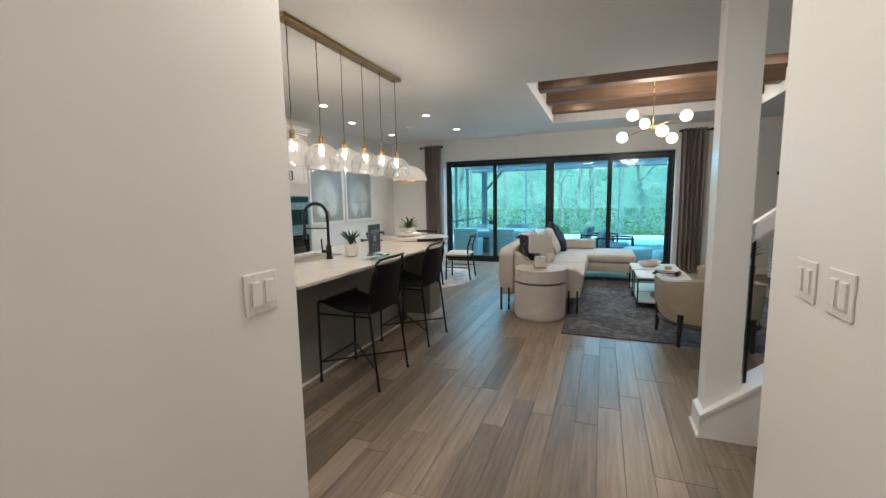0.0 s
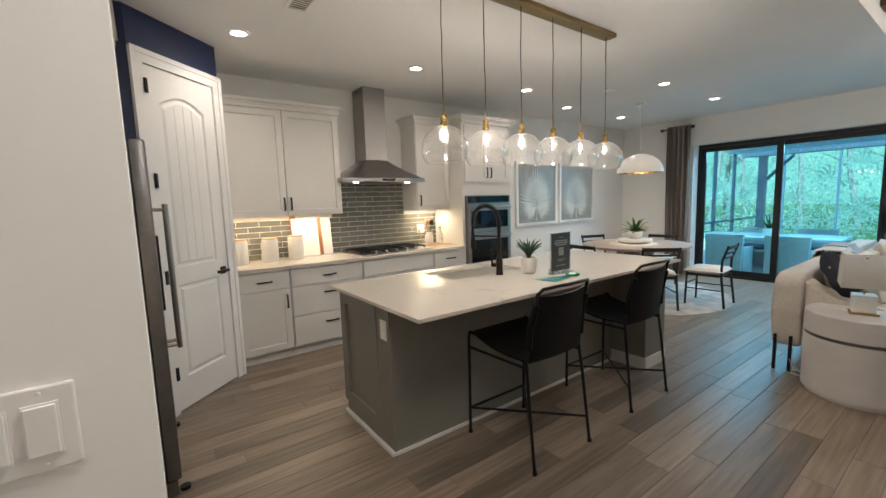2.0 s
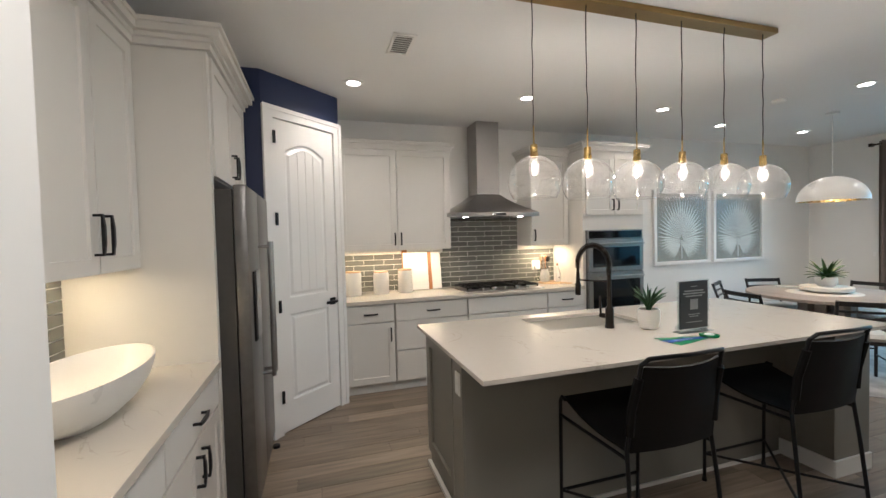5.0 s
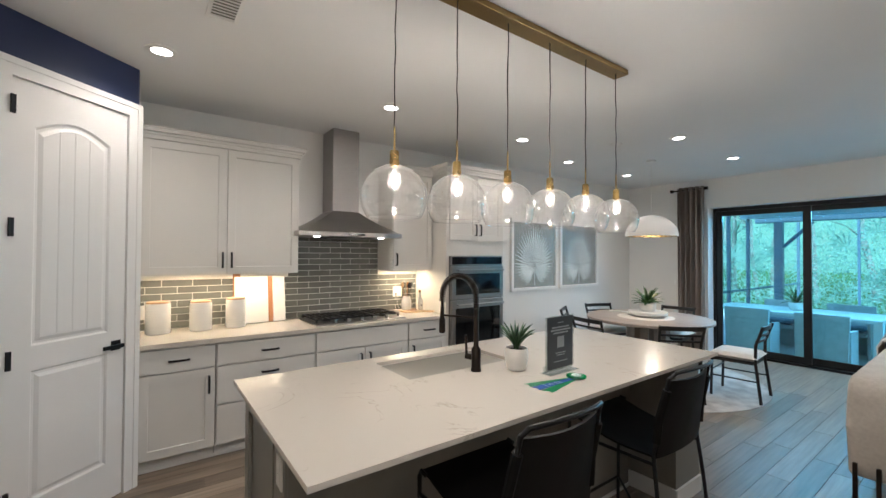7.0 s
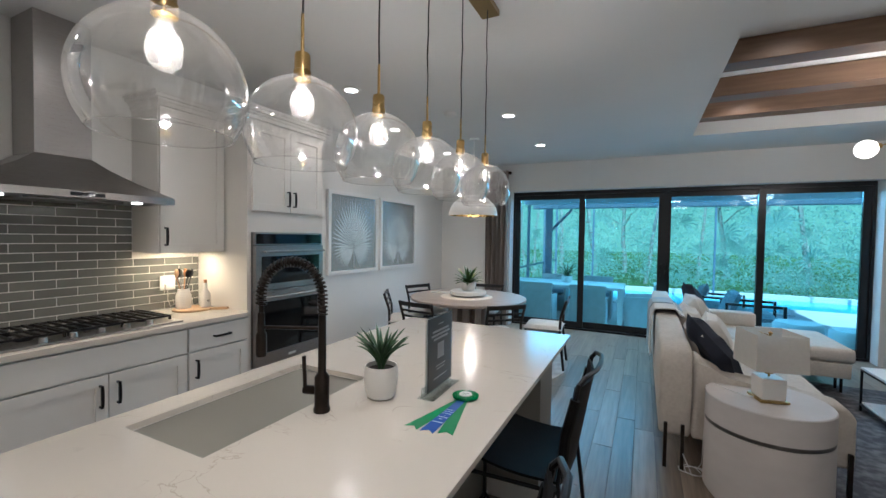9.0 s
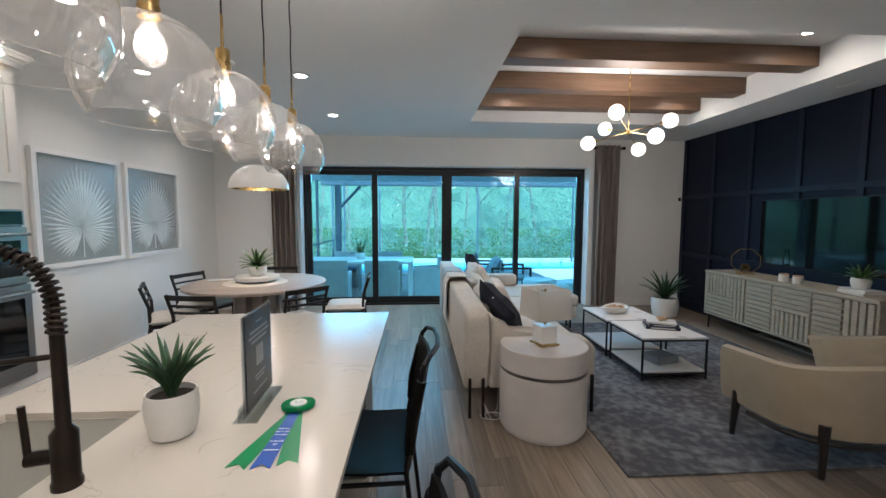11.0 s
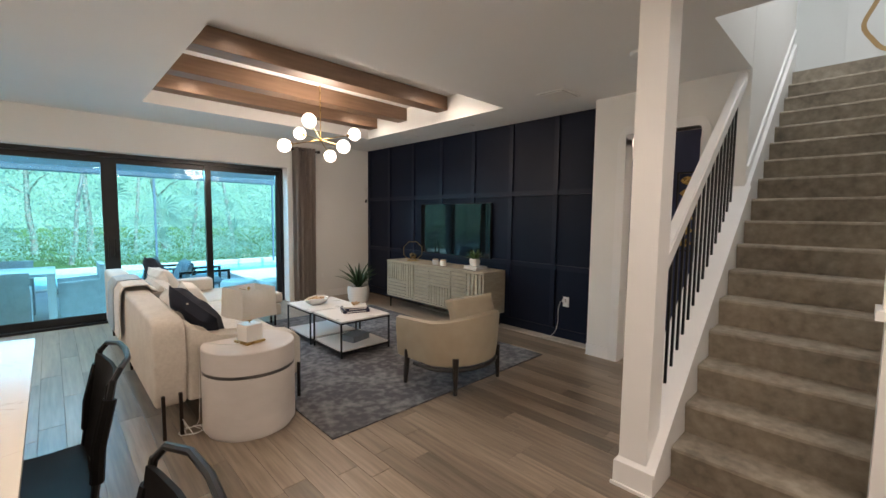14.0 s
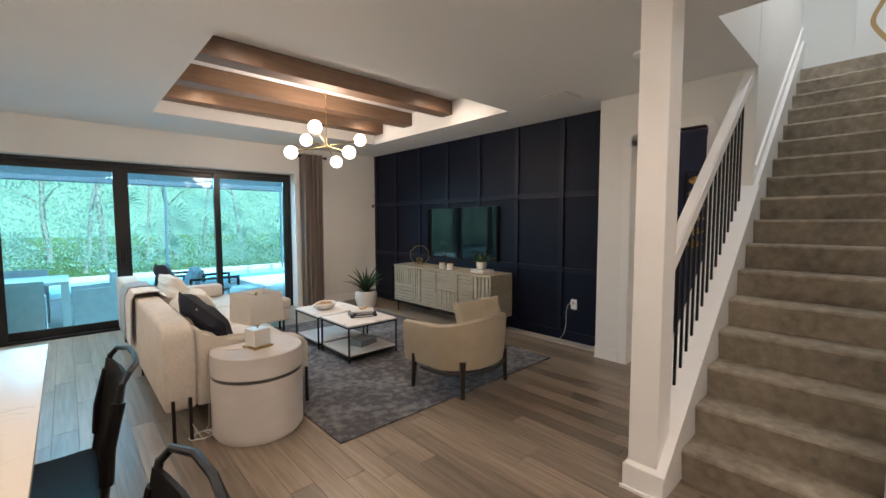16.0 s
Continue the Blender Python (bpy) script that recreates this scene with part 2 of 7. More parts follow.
GROUT = textured("grout", (0.74, 0.72, 0.67), (0.82, 0.80, 0.75), 0.9, scale=40, bump=0.2)
RUGM = textured("grey rug", (0.065, 0.065, 0.073), (0.25, 0.245, 0.25), 0.97, scale=15, detail=14, bump=0.6, bump_scale=200, distance=0.004, contrast=(0.44, 0.70))
RUGR = textured("round rug", (0.36, 0.34, 0.32), (0.62, 0.59, 0.55), 0.97, scale=5, detail=10, bump=0.5, bump_scale=200, distance=0.004, contrast=(0.4, 0.6))
MARBLE = textured("white marble", (0.55, 0.53, 0.51), (0.78, 0.76, 0.74), 0.3, scale=4, detail=10, bump=0.0, contrast=(0.2, 0.4))
OVENG = principled("oven glass", (0.006, 0.006, 0.007), 0.06, 0.0)
TVG = principled("screen glass", (0.004, 0.005, 0.006), 0.05, 0.0)
PLASTIC = principled("white plastic", (0.75, 0.74, 0.71), 0.35)
SHADE = textured("linen shade", (0.76, 0.73, 0.68), (0.82, 0.79, 0.74), 0.9, scale=60, bump=0.2, bump_scale=260)
PAPER = textured("palm print paper", (0.27, 0.265, 0.24), (0.33, 0.32, 0.29), 0.9, scale=60, bump=0.1)
FROND = textured("pale frond", (0.66, 0.68, 0.66), (0.76, 0.78, 0.76), 0.8, scale=40, bump=0.1)
GOLD = principled("gold paint", (0.42, 0.26, 0.11), 0.55, 0.2)
DGREY = principled("printed card", (0.035, 0.037, 0.04), 0.4)
GREENR = textured("green ribbon", (0.005, 0.20, 0.06), (0.01, 0.27, 0.09), 0.3, scale=20, bump=0.05)
BLUER = textured("blue ribbon", (0.01, 0.07, 0.36), (0.015, 0.09, 0.44), 0.3, scale=20, bump=0.05)
TEALR = principled("rosette centre", (0.7, 0.75, 0.72), 0.4)
WINGLASS = clear_glass("window glass", (0.63, 0.92, 1.0))
# globes carry a little milky haze in place of the bulbs' bloom
GLOBEG = clear_glass("globe glass", (0.985, 0.985, 0.98), .22, haze=.02)
ACRYL = clear_glass("acrylic", (0.90, 0.93, 0.93))
BULB = glowing("filament bulb", (1.0, 0.88, 0.72), 40)
MILK = glowing("milk globe", (1.0, 0.90, 0.76), 1.5)
LEDG = glowing("downlight lens", (1.0, 0.92, 0.82), 7)
LEDH = glowing("hood lamp", (1.0, 0.90, 0.75), 9)
LEDW = glowing("lanai lamp", (0.95, 1.0, 1.0), 6)
# outdoors
DECK = textured("paver deck", (0.55, 0.53, 0.50), (0.68, 0.66, 0.62), 0.8, scale=4, bump=0.2)
COPING = textured("coping", (0.6, 0.58, 0.55), (0.7, 0.68, 0.65), 0.7, scale=10, bump=0.1)
WATER = principled("pool water", (0.08, 0.48, 0.72), 0.12, Specular_IOR_Level=0.25)
POOLT = principled("pool plaster", (0.10, 0.42, 0.62), 0.5)
LAWN = textured("lawn", (0.035, 0.09, 0.02), (0.09, 0.17, 0.045), 0.95, scale=3, bump=0.7, bump_scale=60)
# leaf green lifted towards pale blue-green: the outdoor haze is in the colour
HAZYLEAF = textured("leaves", (0.31, 0.46, 0.40), (0.50, 0.64, 0.56), 0.8, scale=1.2, bump=0.0, contrast=(0.3, 0.7), Specular_IOR_Level=0.1)


def vein(m, colour, strength):
    """Thin broken mineral veins over a stone's own colour."""
    nt, ln = m.node_tree, m.node_tree.links
    b = nt.nodes["Principled BSDF"]
    tc = nt.nodes.new("ShaderNodeTexCoord")
    a, k = nt.nodes.new("ShaderNodeTexNoise"), nt.nodes.new("ShaderNodeTexNoise")
    a.inputs["Scale"].default_value, a.inputs["Detail"].default_value, a.inputs["Distortion"].default_value = 2.6, 7, 1.2
    k.inputs["Scale"].default_value, k.inputs["Detail"].default_value = 5.0, 3
    ln.new(tc.outputs["Object"], a.inputs["Vector"])
    ln.new(tc.outputs["Object"], k.inputs["Vector"])
    off = nt.nodes.new("ShaderNodeMath")
    off.operation, off.inputs[1].default_value = "SUBTRACT", .5
    mag = nt.nodes.new("ShaderNodeMath")
    mag.operation = "ABSOLUTE"
    ln.new(a.outputs[0], off.inputs[0])
    ln.new(off.outputs[0], mag.inputs[0])
    line = nt.nodes.new("ShaderNodeMapRange")
    line.inputs["From Max"].default_value, line.inputs["To Min"].default_value, line.inputs["To Max"].default_value = .007, strength, 0
    ln.new(mag.outputs[0], line.inputs[0])
    mask = nt.nodes.new("ShaderNodeMapRange")
    mask.inputs["From Min"].default_value, mask.inputs["From Max"].default_value = .5, .62
    ln.new(k.outputs[0], mask.inputs[0])
    amount = nt.nodes.new("ShaderNodeMath")
    amount.operation = "MULTIPLY"
    ln.new(line.outputs[0], amount.inputs[0])
    ln.new(mask.outputs[0], amount.inputs[1])
    mx = nt.nodes.new("ShaderNodeMix")
    mx.data_type = "RGBA"
    ln.new(amount.outputs[0], mx.inputs[0])
    ln.new(b.inputs["Base Color"].links[0].from_socket, mx.inputs[6])
    mx.inputs[7].default_value = (*colour, 1)
    ln.new(mx.outputs[2], b.inputs["Base Color"])


vein(QUARTZ, (.26, .20, .13), .45)


def let_light_through(m, share):
    """Thin leaves pass on part of the light that falls on their far side."""
    nt = m.node_tree
    b = nt.nodes["Principled BSDF"]
    t = nt.nodes.new("ShaderNodeBsdfTranslucent")
    mx = nt.nodes.new("ShaderNodeMixShader")
    mx.inputs[0].default_value = share
    nt.links.new(b.inputs["Base Color"].links[0].from_socket, t.inputs[0])
    nt.links.new(b.outputs[0], mx.inputs[1])
    nt.links.new(t.outputs[0], mx.inputs[2])
    nt.links.new(mx.outputs[0], nt.nodes["Material Output"].inputs[0])


let_light_through(HAZYLEAF, .6)
BARK = textured("bark", (0.20, 0.19, 0.16), (0.42, 0.40, 0.36), 0.9, scale=8, stretch=(4, 4, 0.6), bump=0.5)
CAGE = textured("cage aluminium", (0.13, 0.17, 0.23), (0.17, 0.22, 0.28), 0.45, 0.3, scale=10, bump=0.0)
STUCCO = textured("stucco", (0.42, 0.47, 0.52), (0.48, 0.53, 0.58), 0.9, scale=30, bump=0.3)
WICKER = textured("woven resin", (0.46, 0.47, 0.47), (0.64, 0.65, 0.64), 0.8, scale=60, bump=0.6, bump_scale=120)
GREYC = textured("grey cushion", (0.16, 0.19, 0.22), (0.24, 0.27, 0.30), 0.9, scale=30, bump=0.3)


# ---------- mesh helpers ----------
def add_box(bm, x0, x1, y0, y1, z0, z1):
    v = [bm.verts.new((x, y, z)) for z in (z0, z1) for y in (y0, y1) for x in (x0, x1)]
    for f in ((0, 2, 3, 1), (4, 5, 7, 6), (0, 1, 5, 4), (2, 6, 7, 3), (0, 4, 6, 2), (1, 3, 7, 5)):
        bm.faces.new([v[i] for i in f])
    return v


def boxes(*bs):
    bm = bmesh.new()
    for b in bs:
        add_box(bm, *b)
    return bm


def rbox(x0, x1, y0, y1, z0, z1, r=0.004, seg=2):
    """A box with rounded edges."""
    bm = boxes((x0, x1, y0, y1, z0, z1))
    bmesh.ops.bevel(bm, geom=bm.edges[:], offset=r, segments=seg, affect="EDGES", profile=0.5)
    return bm


def lathe(profile, n=32, bm=None, cx=0.0, cy=0.0, sx=1.0, sy=1.0):
    """A shape turned round z from (radius, z) pairs; closed where the radius is nought."""
    bm = bm or bmesh.new()
    rings = []
    for r, z in profile:
        if r <= 1e-6:
            rings.append([bm.verts.new((cx, cy, z))])
        else:
            rings.append([bm.verts.new((cx + r * sx * math.cos(2 * math.pi * i / n), cy + r * sy * math.sin(2 * math.pi * i / n), z)) for i in range(n)])
    for a, b in zip(rings, rings[1:]):
        for i in range(n):
            j = (i + 1) % n
            if len(a) == 1 and len(b) > 1:
                bm.faces.new((a[0], b[j], b[i]))
            elif len(b) == 1 and len(a) > 1:
                bm.faces.new((a[i], a[j], b[0]))
            elif len(a) > 1:
                bm.faces.new((a[i], a[j], b[j], b[i]))
    return bm


def tube(points, r, n=10, bm=None, closed=False, taper=None):
    """A round bar along points."""
    bm = bm or bmesh.new()
    pts = [Vector(p) for p in points]
    rings, up = [], None
    for i, p in enumerate(pts):
        a = pts[i - 1] if i or closed else p
        c = pts[(i + 1) % len(pts)] if i < len(pts) - 1 or closed else p
        d = (c - a).normalized()
        if up is None:
            up = Vector((0, 0, 1)) if abs(d.z) < 0.9 else Vector((1, 0, 0))
        side = d.cross(up).normalized()
        up = side.cross(d).normalized()
        rr = r if taper is None else r + (taper - r) * i / (len(pts) - 1)
        rings.append([bm.verts.new(p + rr * (math.cos(2 * math.pi * k / n) * side + math.sin(2 * math.pi * k / n) * up)) for k in range(n)])
    for i in range(len(rings) - (0 if closed else 1)):
        a, b = rings[i], rings[(i + 1) % len(rings)]
        for k in range(n):
            bm.faces.new((a[k], a[(k + 1) % n], b[(k + 1) % n], b[k]))
    if not closed:
        bm.faces.new(rings[0])
        bm.faces.new(rings[-1])
    return bm


def prism(outline, axis, a, b, bm=None):
    """An outline (pairs) pushed along an axis from a to b. axis x: pairs are y, z; y: x, z; z: x, y."""
    bm = bm or bmesh.new()
    put = {"x": lambda p, t: (t, p[0], p[1]), "y": lambda p, t: (p[0], t, p[1]), "z": lambda p, t: (p[0], p[1], t)}[axis]
    lo = [bm.verts.new(put(p, a)) for p in outline]
    hi = [bm.verts.new(put(p, b)) for p in outline]
    bm.faces.new(lo)
    bm.faces.new(hi[::-1])
    for i in range(len(lo)):
        j = (i + 1) % len(lo)
        bm.faces.new((lo[i], hi[i], hi[j], lo[j]))
    return bm


def cushion(w, d, h, puff=0.5, n=10, noise_amp=0.006, seed=0):
    """A stuffed cushion, lying flat, its middle at the origin."""
    bm = bmesh.new()
    grid = {}
    for s in (1, -1):
        for i in range(n + 1):
            for j in range(n + 1):
                u, v = 2 * i / n - 1, 2 * j / n - 1
                edge = i in (0, n) or j in (0, n)
                if edge and s == -1:
                    grid[s, i, j] = grid[1, i, j]
                    continue
                t = ((1 - u ** 4) * (1 - v ** 4)) ** puff
                wob = noise.noise(Vector((u * 2.2 + seed, v * 2.2, s))) * noise_amp * 3
                pin = 1 - 0.05 * (1 - abs(u)) * (abs(v) ** 3)
                grid[s, i, j] = bm.verts.new((u * w / 2 * (1 - 0.04 * (1 - v * v) * abs(u) ** 6), v * d / 2 * (1 - 0.04 * (1 - u * u) * abs(v) ** 6), s * (h / 2 * t) + (wob if not edge else 0)))
        for i in range(n):
            for j in range(n):
                q = [grid[s, i, j], grid[s, i + 1, j], grid[s, i + 1, j + 1], grid[s, i, j + 1]]
                bm.faces.new(q if s == 1 else q[::-1])
    return bm


def mesh_ob(name, bm, mat, smooth=False):
    me = bpy.data.meshes.new(name)
    bmesh.ops.recalc_face_normals(bm, faces=bm.faces)
    bm.to_mesh(me)
    bm.free()
    me.materials.append(mat)
    if smooth:
        me.shade_smooth()
        me.set_sharp_from_angle(angle=radians(40))
    return new(name, me)


def part(name, bm, mat, parent, label="", smooth=False):
    ob = mesh_ob(name, bm, mat, smooth)
    ob.parent = parent
    if label:
        ob["label"] = label
    return ob


def thing(name, m, label, category, group=""):
    ob = new(name)
    ob.matrix_world = m
    return tagged(ob, label, category, group)


def one(name, bm, mat, m, label, category, group="", smooth=False):
    """A thing of a single mesh."""
    ob = mesh_ob(name, bm, mat, smooth)
    ob.matrix_world = m
    return tagged(ob, label, category, group)


def struct(name, mat, *bs):
    return tagged(mesh_ob(name, boxes(*bs), mat), kind="structure")


# ---------- the setting ----------
WX, WY, NX, CZ = -3.79, 9.78, 3.85, 2.77          # kitchen wall, window wall, navy wall, ceiling
WIN = (-2.49, 2.24, 2.31)
TX0, TX1, TY0, TY1, TZ = 0.09, 3.12, 5.87, 8.66, 3.09
SY0, SY1 = 2.60, 3.61                              # stair well
OX = 2.33                                          # where the ceiling opens over the stairs
floor = struct("floor", GAP, (-3.95, 8.3, -3.1, 10.1, -0.12, -0.006))
struct("wall_west", PAINT, (WX - 0.15, WX, 0.9, WY + 0.3, 0, CZ + 0.5))
struct("wall_north", PAINT, (WX, WIN[0], WY, WY + 0.3, 0, CZ), (WIN[1], NX, WY, WY + 0.3, 0, CZ), (WIN[0], WIN[1], WY, WY + 0.3, WIN[2], CZ))
navy_wall = struct("wall_navy", NAVY, (NX, NX + 0.12, 4.96, WY + 0.3, 0, CZ))
struct("wall_hall_left", PAINT, (-0.04, 0.083, -3.0, 1.885, 0, CZ))
struct("wall_fridge", PAINT, (WX, -0.04, 1.0, 1.15, 0, CZ))
struct("wall_hall_right", PAINT, (1.50, 1.62, -3.0, 2.56, 0, CZ))
struct("wall_hall_end", PAINT, (-0.04, 1.62, -3.12, -3.0, 0, CZ))
struct("wall_stair_south", PAINT, (1.80, 8.3, 2.42, SY0, 0, 5.6))
struct("wall_stair_post", TRIM, (1.66, 1.76, 2.72, 2.80, 1.16, CZ), (1.62, 1.80, 2.562, 2.60, 1.16, CZ))
struct("half_wall", TRIM, (1.63, 1.78, 2.562, 2.79, 0, 1.12))
struct("half_wall_cap", TRIM, (1.60, 1.80, 2.562, 2.82, 1.12, 1.16))
# the wall between living room and bedroom, with its doorway
DX, DY0, DY1, DZ = 3.54, 3.95, 4.62, 2.36
struct("wall_bedroom", PAINT, (DX, DX + 0.14, DY1, 4.96, 0, CZ), (DX, DX + 0.14, SY1 + 0.15, DY0, 0, CZ), (DX, DX + 0.14, DY0, DY1, DZ, CZ))
struct("wall_bedroom_return", PAINT, (DX + 0.14, NX + 0.12, 4.84, 4.955, 0, CZ))
struct("wall_stair_north", PAINT, (DX, 5.75, SY1, SY1 + 0.15, 0, 5.6), (OX, DX, SY1 + .003, SY1 + 0.15, CZ + 0.121, 5.6), (OX + .001, DX, SY1 + .002, SY1 + .0039, CZ, CZ + .1205), (5.75, 8.3, SY1, SY1 + 0.15, 0, 3.0))
struct("wall_bedroom_far", NAVYK, (8.15, 8.3, 4.86, 8.0, 0, CZ))
struct("wall_bedroom_near", NAVYK, (5.2, 5.35, SY1 + 0.151, 4.86, 0, CZ), (5.351, 8.3, 4.74, 4.859, 0, CZ))
struct("wall_bedroom_north", PAINT, (NX + .12, 8.3, 8.0, 8.15, 0, CZ))
struct("floor_bedroom", textured("pale carpet", (0.36, 0.33, 0.29), (0.48, 0.45, 0.40), 0.95, scale=14, bump=0.6, bump_scale=200), (DX + .14, 8.15, SY1 + 0.15, 8.0, -0.005, 0.012))
# upstairs
struct("floor_upper", CARPET, (5.55, 8.3, SY0, SY1, 2.95, 3.204), (5.75, 8.3, SY1, 7.0, 3.0, 3.204))
struct("wall_upper_east", PAINT, (6.9, 7.05, SY0, 7.0, 3.20, 5.6))
struct("wall_upper_north", PAINT, (5.75, 6.9, 6.2, 6.35, 3.20, 5.6))
struct("wall_upper_west", PAINT, (OX - 0.15, OX, SY0, SY1 + 0.15, CZ + 0.13, 5.6), (5.75, 5.87, SY1 + .15, 6.2, 3.20, 5.6))
struct("ceiling_upper", CEIL, (OX - 0.2, 7.1, 2.4, 6.4, 5.6, 5.7))


def ceiling():
    h = CZ + 0.12
    bm = boxes((WX - .1, TX0, 0.9, WY + .3, CZ, h), (TX1, NX + 0.1, SY1 + .004, WY + .3, CZ, h), (TX0, TX1, SY1 + .004, TY0, CZ, h), (TX0, TX1, TY1, WY + .3, CZ, h),
               (TX0, OX, 0.9, SY1 + .004, CZ, h), (-.1, 1.8, -3.1, 0.9, CZ, h), (NX + 0.1, 8.3, SY1 + .15, 8.1, CZ, h),
               (TX0 - .1, TX1 + .1, TY0 - .1, TY1 + .1, TZ, TZ + .1), (TX0 - .1, TX0, TY0 - .1, TY1 + .1, h, TZ), (TX1, TX1 + .1, TY0 - .1, TY1 + .1, h, TZ),
               (TX0, TX1, TY0 - .1, TY0, h, TZ), (TX0, TX1, TY1, TY1 + .1, h, TZ))
    return tagged(mesh_ob("ceiling", bm, CEIL), kind="structure")


ceiling()
for y in (6.80, 7.65, 8.40):
    one("ceiling_beam", rbox(0, TX1 - TX0 - .004, 0, 0.2, 0, 0.18, 0.006), BEAMW, pose(TX0 + .002, y, 2.905), "stained walnut ceiling beam in the tray ceiling", "beam", "tray ceiling beams")

# sliding glass wall
def window_wall():
    w = tagged(new("window_1"), kind="structure")
    y0, y1 = 10.01, 10.07
    part("window_frame", boxes((WIN[0], WIN[1], y0 - .03, y1 + .05, WIN[2] - 0.055, WIN[2]), (WIN[0], WIN[1], y0 - .03, y1 + .05, 0, 0.03),
                               (WIN[0], WIN[0] + .04, y0 - .03, y1 + .05, .03, WIN[2] - .055), (WIN[1] - .04, WIN[1], y0 - .03, y1 + .05, .03, WIN[2] - .055)), FRAMEB, w)
    xs = [(-2.449, -1.28, 0), (-1.38, -0.12, .045), (-0.12, 1.12, .045), (1.03, 2.199, 0)]
    for a, b, d in xs:
        st = 0.085
        sash = part("sash", boxes((a, a + st, y0 + d, y1 + d - .02, .032, 2.2549), (b - st, b, y0 + d, y1 + d - .02, .032, 2.2549),
                                  (a + st, b - st, y0 + d, y1 + d - .02, .032, .13), (a + st, b - st, y0 + d, y1 + d - .02, 2.18, 2.2549)), FRAMEB, w)
        pane = part("pane", boxes((a + st, b - st, y0 + .016 + d, y0 + .022 + d, .13, 2.18)), WINGLASS, sash)
        pane.visible_shadow = False
    for x in (-0.165, -0.095):
        part("pull_handle", rbox(x, x + .02, y0 + .015, y0 + .045, .9, 1.15, .004), BLACK, w)
    return w


window_wall()
struct("window_reveal", TRIM, (WIN[0] - .003, WIN[0] + .012, WY - .004, 9.975, 0, WIN[2]), (WIN[1] - .012, WIN[1] + .003, WY - .004, 9.975, 0, WIN[2]))

# navy wall battens, in a lighter navy for the light on their edges
for y in (5.59, 6.28, 6.97, 7.66, 8.36, 9.05, 9.70):
    part("batten", boxes((NX - .024, NX, y - .032, y + .032, .14, CZ - .005)), NAVYLIT, navy_wall)
ys = [5.0, 5.59, 6.28, 6.97, 7.66, 8.36, 9.05, 9.70, 9.775]
for z in (0.89, 1.83):
    for a, b in zip(ys, ys[1:]):
        part("batten", boxes((NX - .023, NX, a + (.033 if a > 5.1 else 0), b - .033, z - .032, z + .032)), NAVYLIT, navy_wall)


def base_run(name, mat, *runs):
    """Baseboards: x0, x1, y0, y1 and which side faces the room."""
    bm = bmesh.new()
    for x0, x1, y0, y1 in runs:
        add_box(bm, x0, x1, y0, y1, 0, 0.125)
        g = 0.004
        add_box(bm, x0 - g, x1 + g, y0 - g, y1 + g, 0.0, 0.018)
    return tagged(mesh_ob(name, bm, mat), kind="structure")


base_run("baseboard", TRIM, (WX, WX + .015, 5.96, WY), (WX + .015, WIN[0] - .03, WY - .015, WY), (WIN[1] + .03, NX, WY - .015, WY),
         (.083, .098, -3, 1.885), (-.04, .098, 1.885, 1.90), (1.485, 1.50, -3, 2.575), (DX - .015, DX, DY1 + .09, 4.96), (DX - .015, DX, SY1 + .15, DY0 - .09),
         (1.485, 1.62, 2.56, 2.575))
base_run("baseboard_navy", NAVY, (NX - .018, NX, 5.0, WY))

# doorway casing with a rounded head
def door_casing():
    bm = bmesh.new()
    x0, x1 = DX - .02, DX + .16
    add_box(bm, x0, x1, DY0 - .08, DY0 + .004, 0, DZ - .1)
    add_box(bm, x0, x1, DY1 - .004, DY1 + .08, 0, DZ - .1)
    pts_o, pts_i = [], []
    for k in range(9):
        a = math.pi / 2 * k / 8
        pts_o.append((DY0 + .02 - .1 * math.cos(a), DZ - .1 + .18 * math.sin(a)))
        pts_i.append((DY0 + .035 - .035 * math.cos(a), DZ - .035 + .035 * math.sin(a)))
    pts_i.insert(0, (DY0, DZ - .1))
    po = pts_o + [(DY0 + DY1 - y, z) for y, z in pts_o[::-1]]
    pi = pts_i + [(DY0 + DY1 - y, z) for y, z in pts_i[::-1]]
    prism(po + pi[::-1], "x", x0, x1, bm)
    tagged(mesh_ob("trim_doorway", bm, TRIM), kind="structure")


door_casing()

# ---------- stairs ----------
RISE, RUN, X1 = 0.1885, 0.228, 1.852
stairs = tagged(new("stairs"), "straight flight of stairs with taupe carpet", "stairs")
for i in range(16):
    x = X1 + RUN * i
    z = RISE * (i + 1)
    w0 = SY0 + .02 if i > 0 else 2.80
    bm = prism([(x - .022, z - .035), (x - .028, z - .02), (x - .022, z - .005), (x - .008, z), (x + RUN + .01, z), (x + RUN + .01, z - RISE * (1 if i == 0 else 1.0)), (x, z - RISE)],
               "y", w0, SY1 - .035)
    if i > 0:
        add_box(bm, x + .01, x + RUN, w0, SY1 - .035, 0, z - RISE)
    part("stair_step", bm, CARPET, stairs, smooth=True)
x = X1 + RUN * 16
part("stair_step", boxes((x - .02, x + .05, SY0 + .02, SY1 - .035, RISE * 16, RISE * 17)), CARPET, stairs)
SLOPE = RISE / RUN


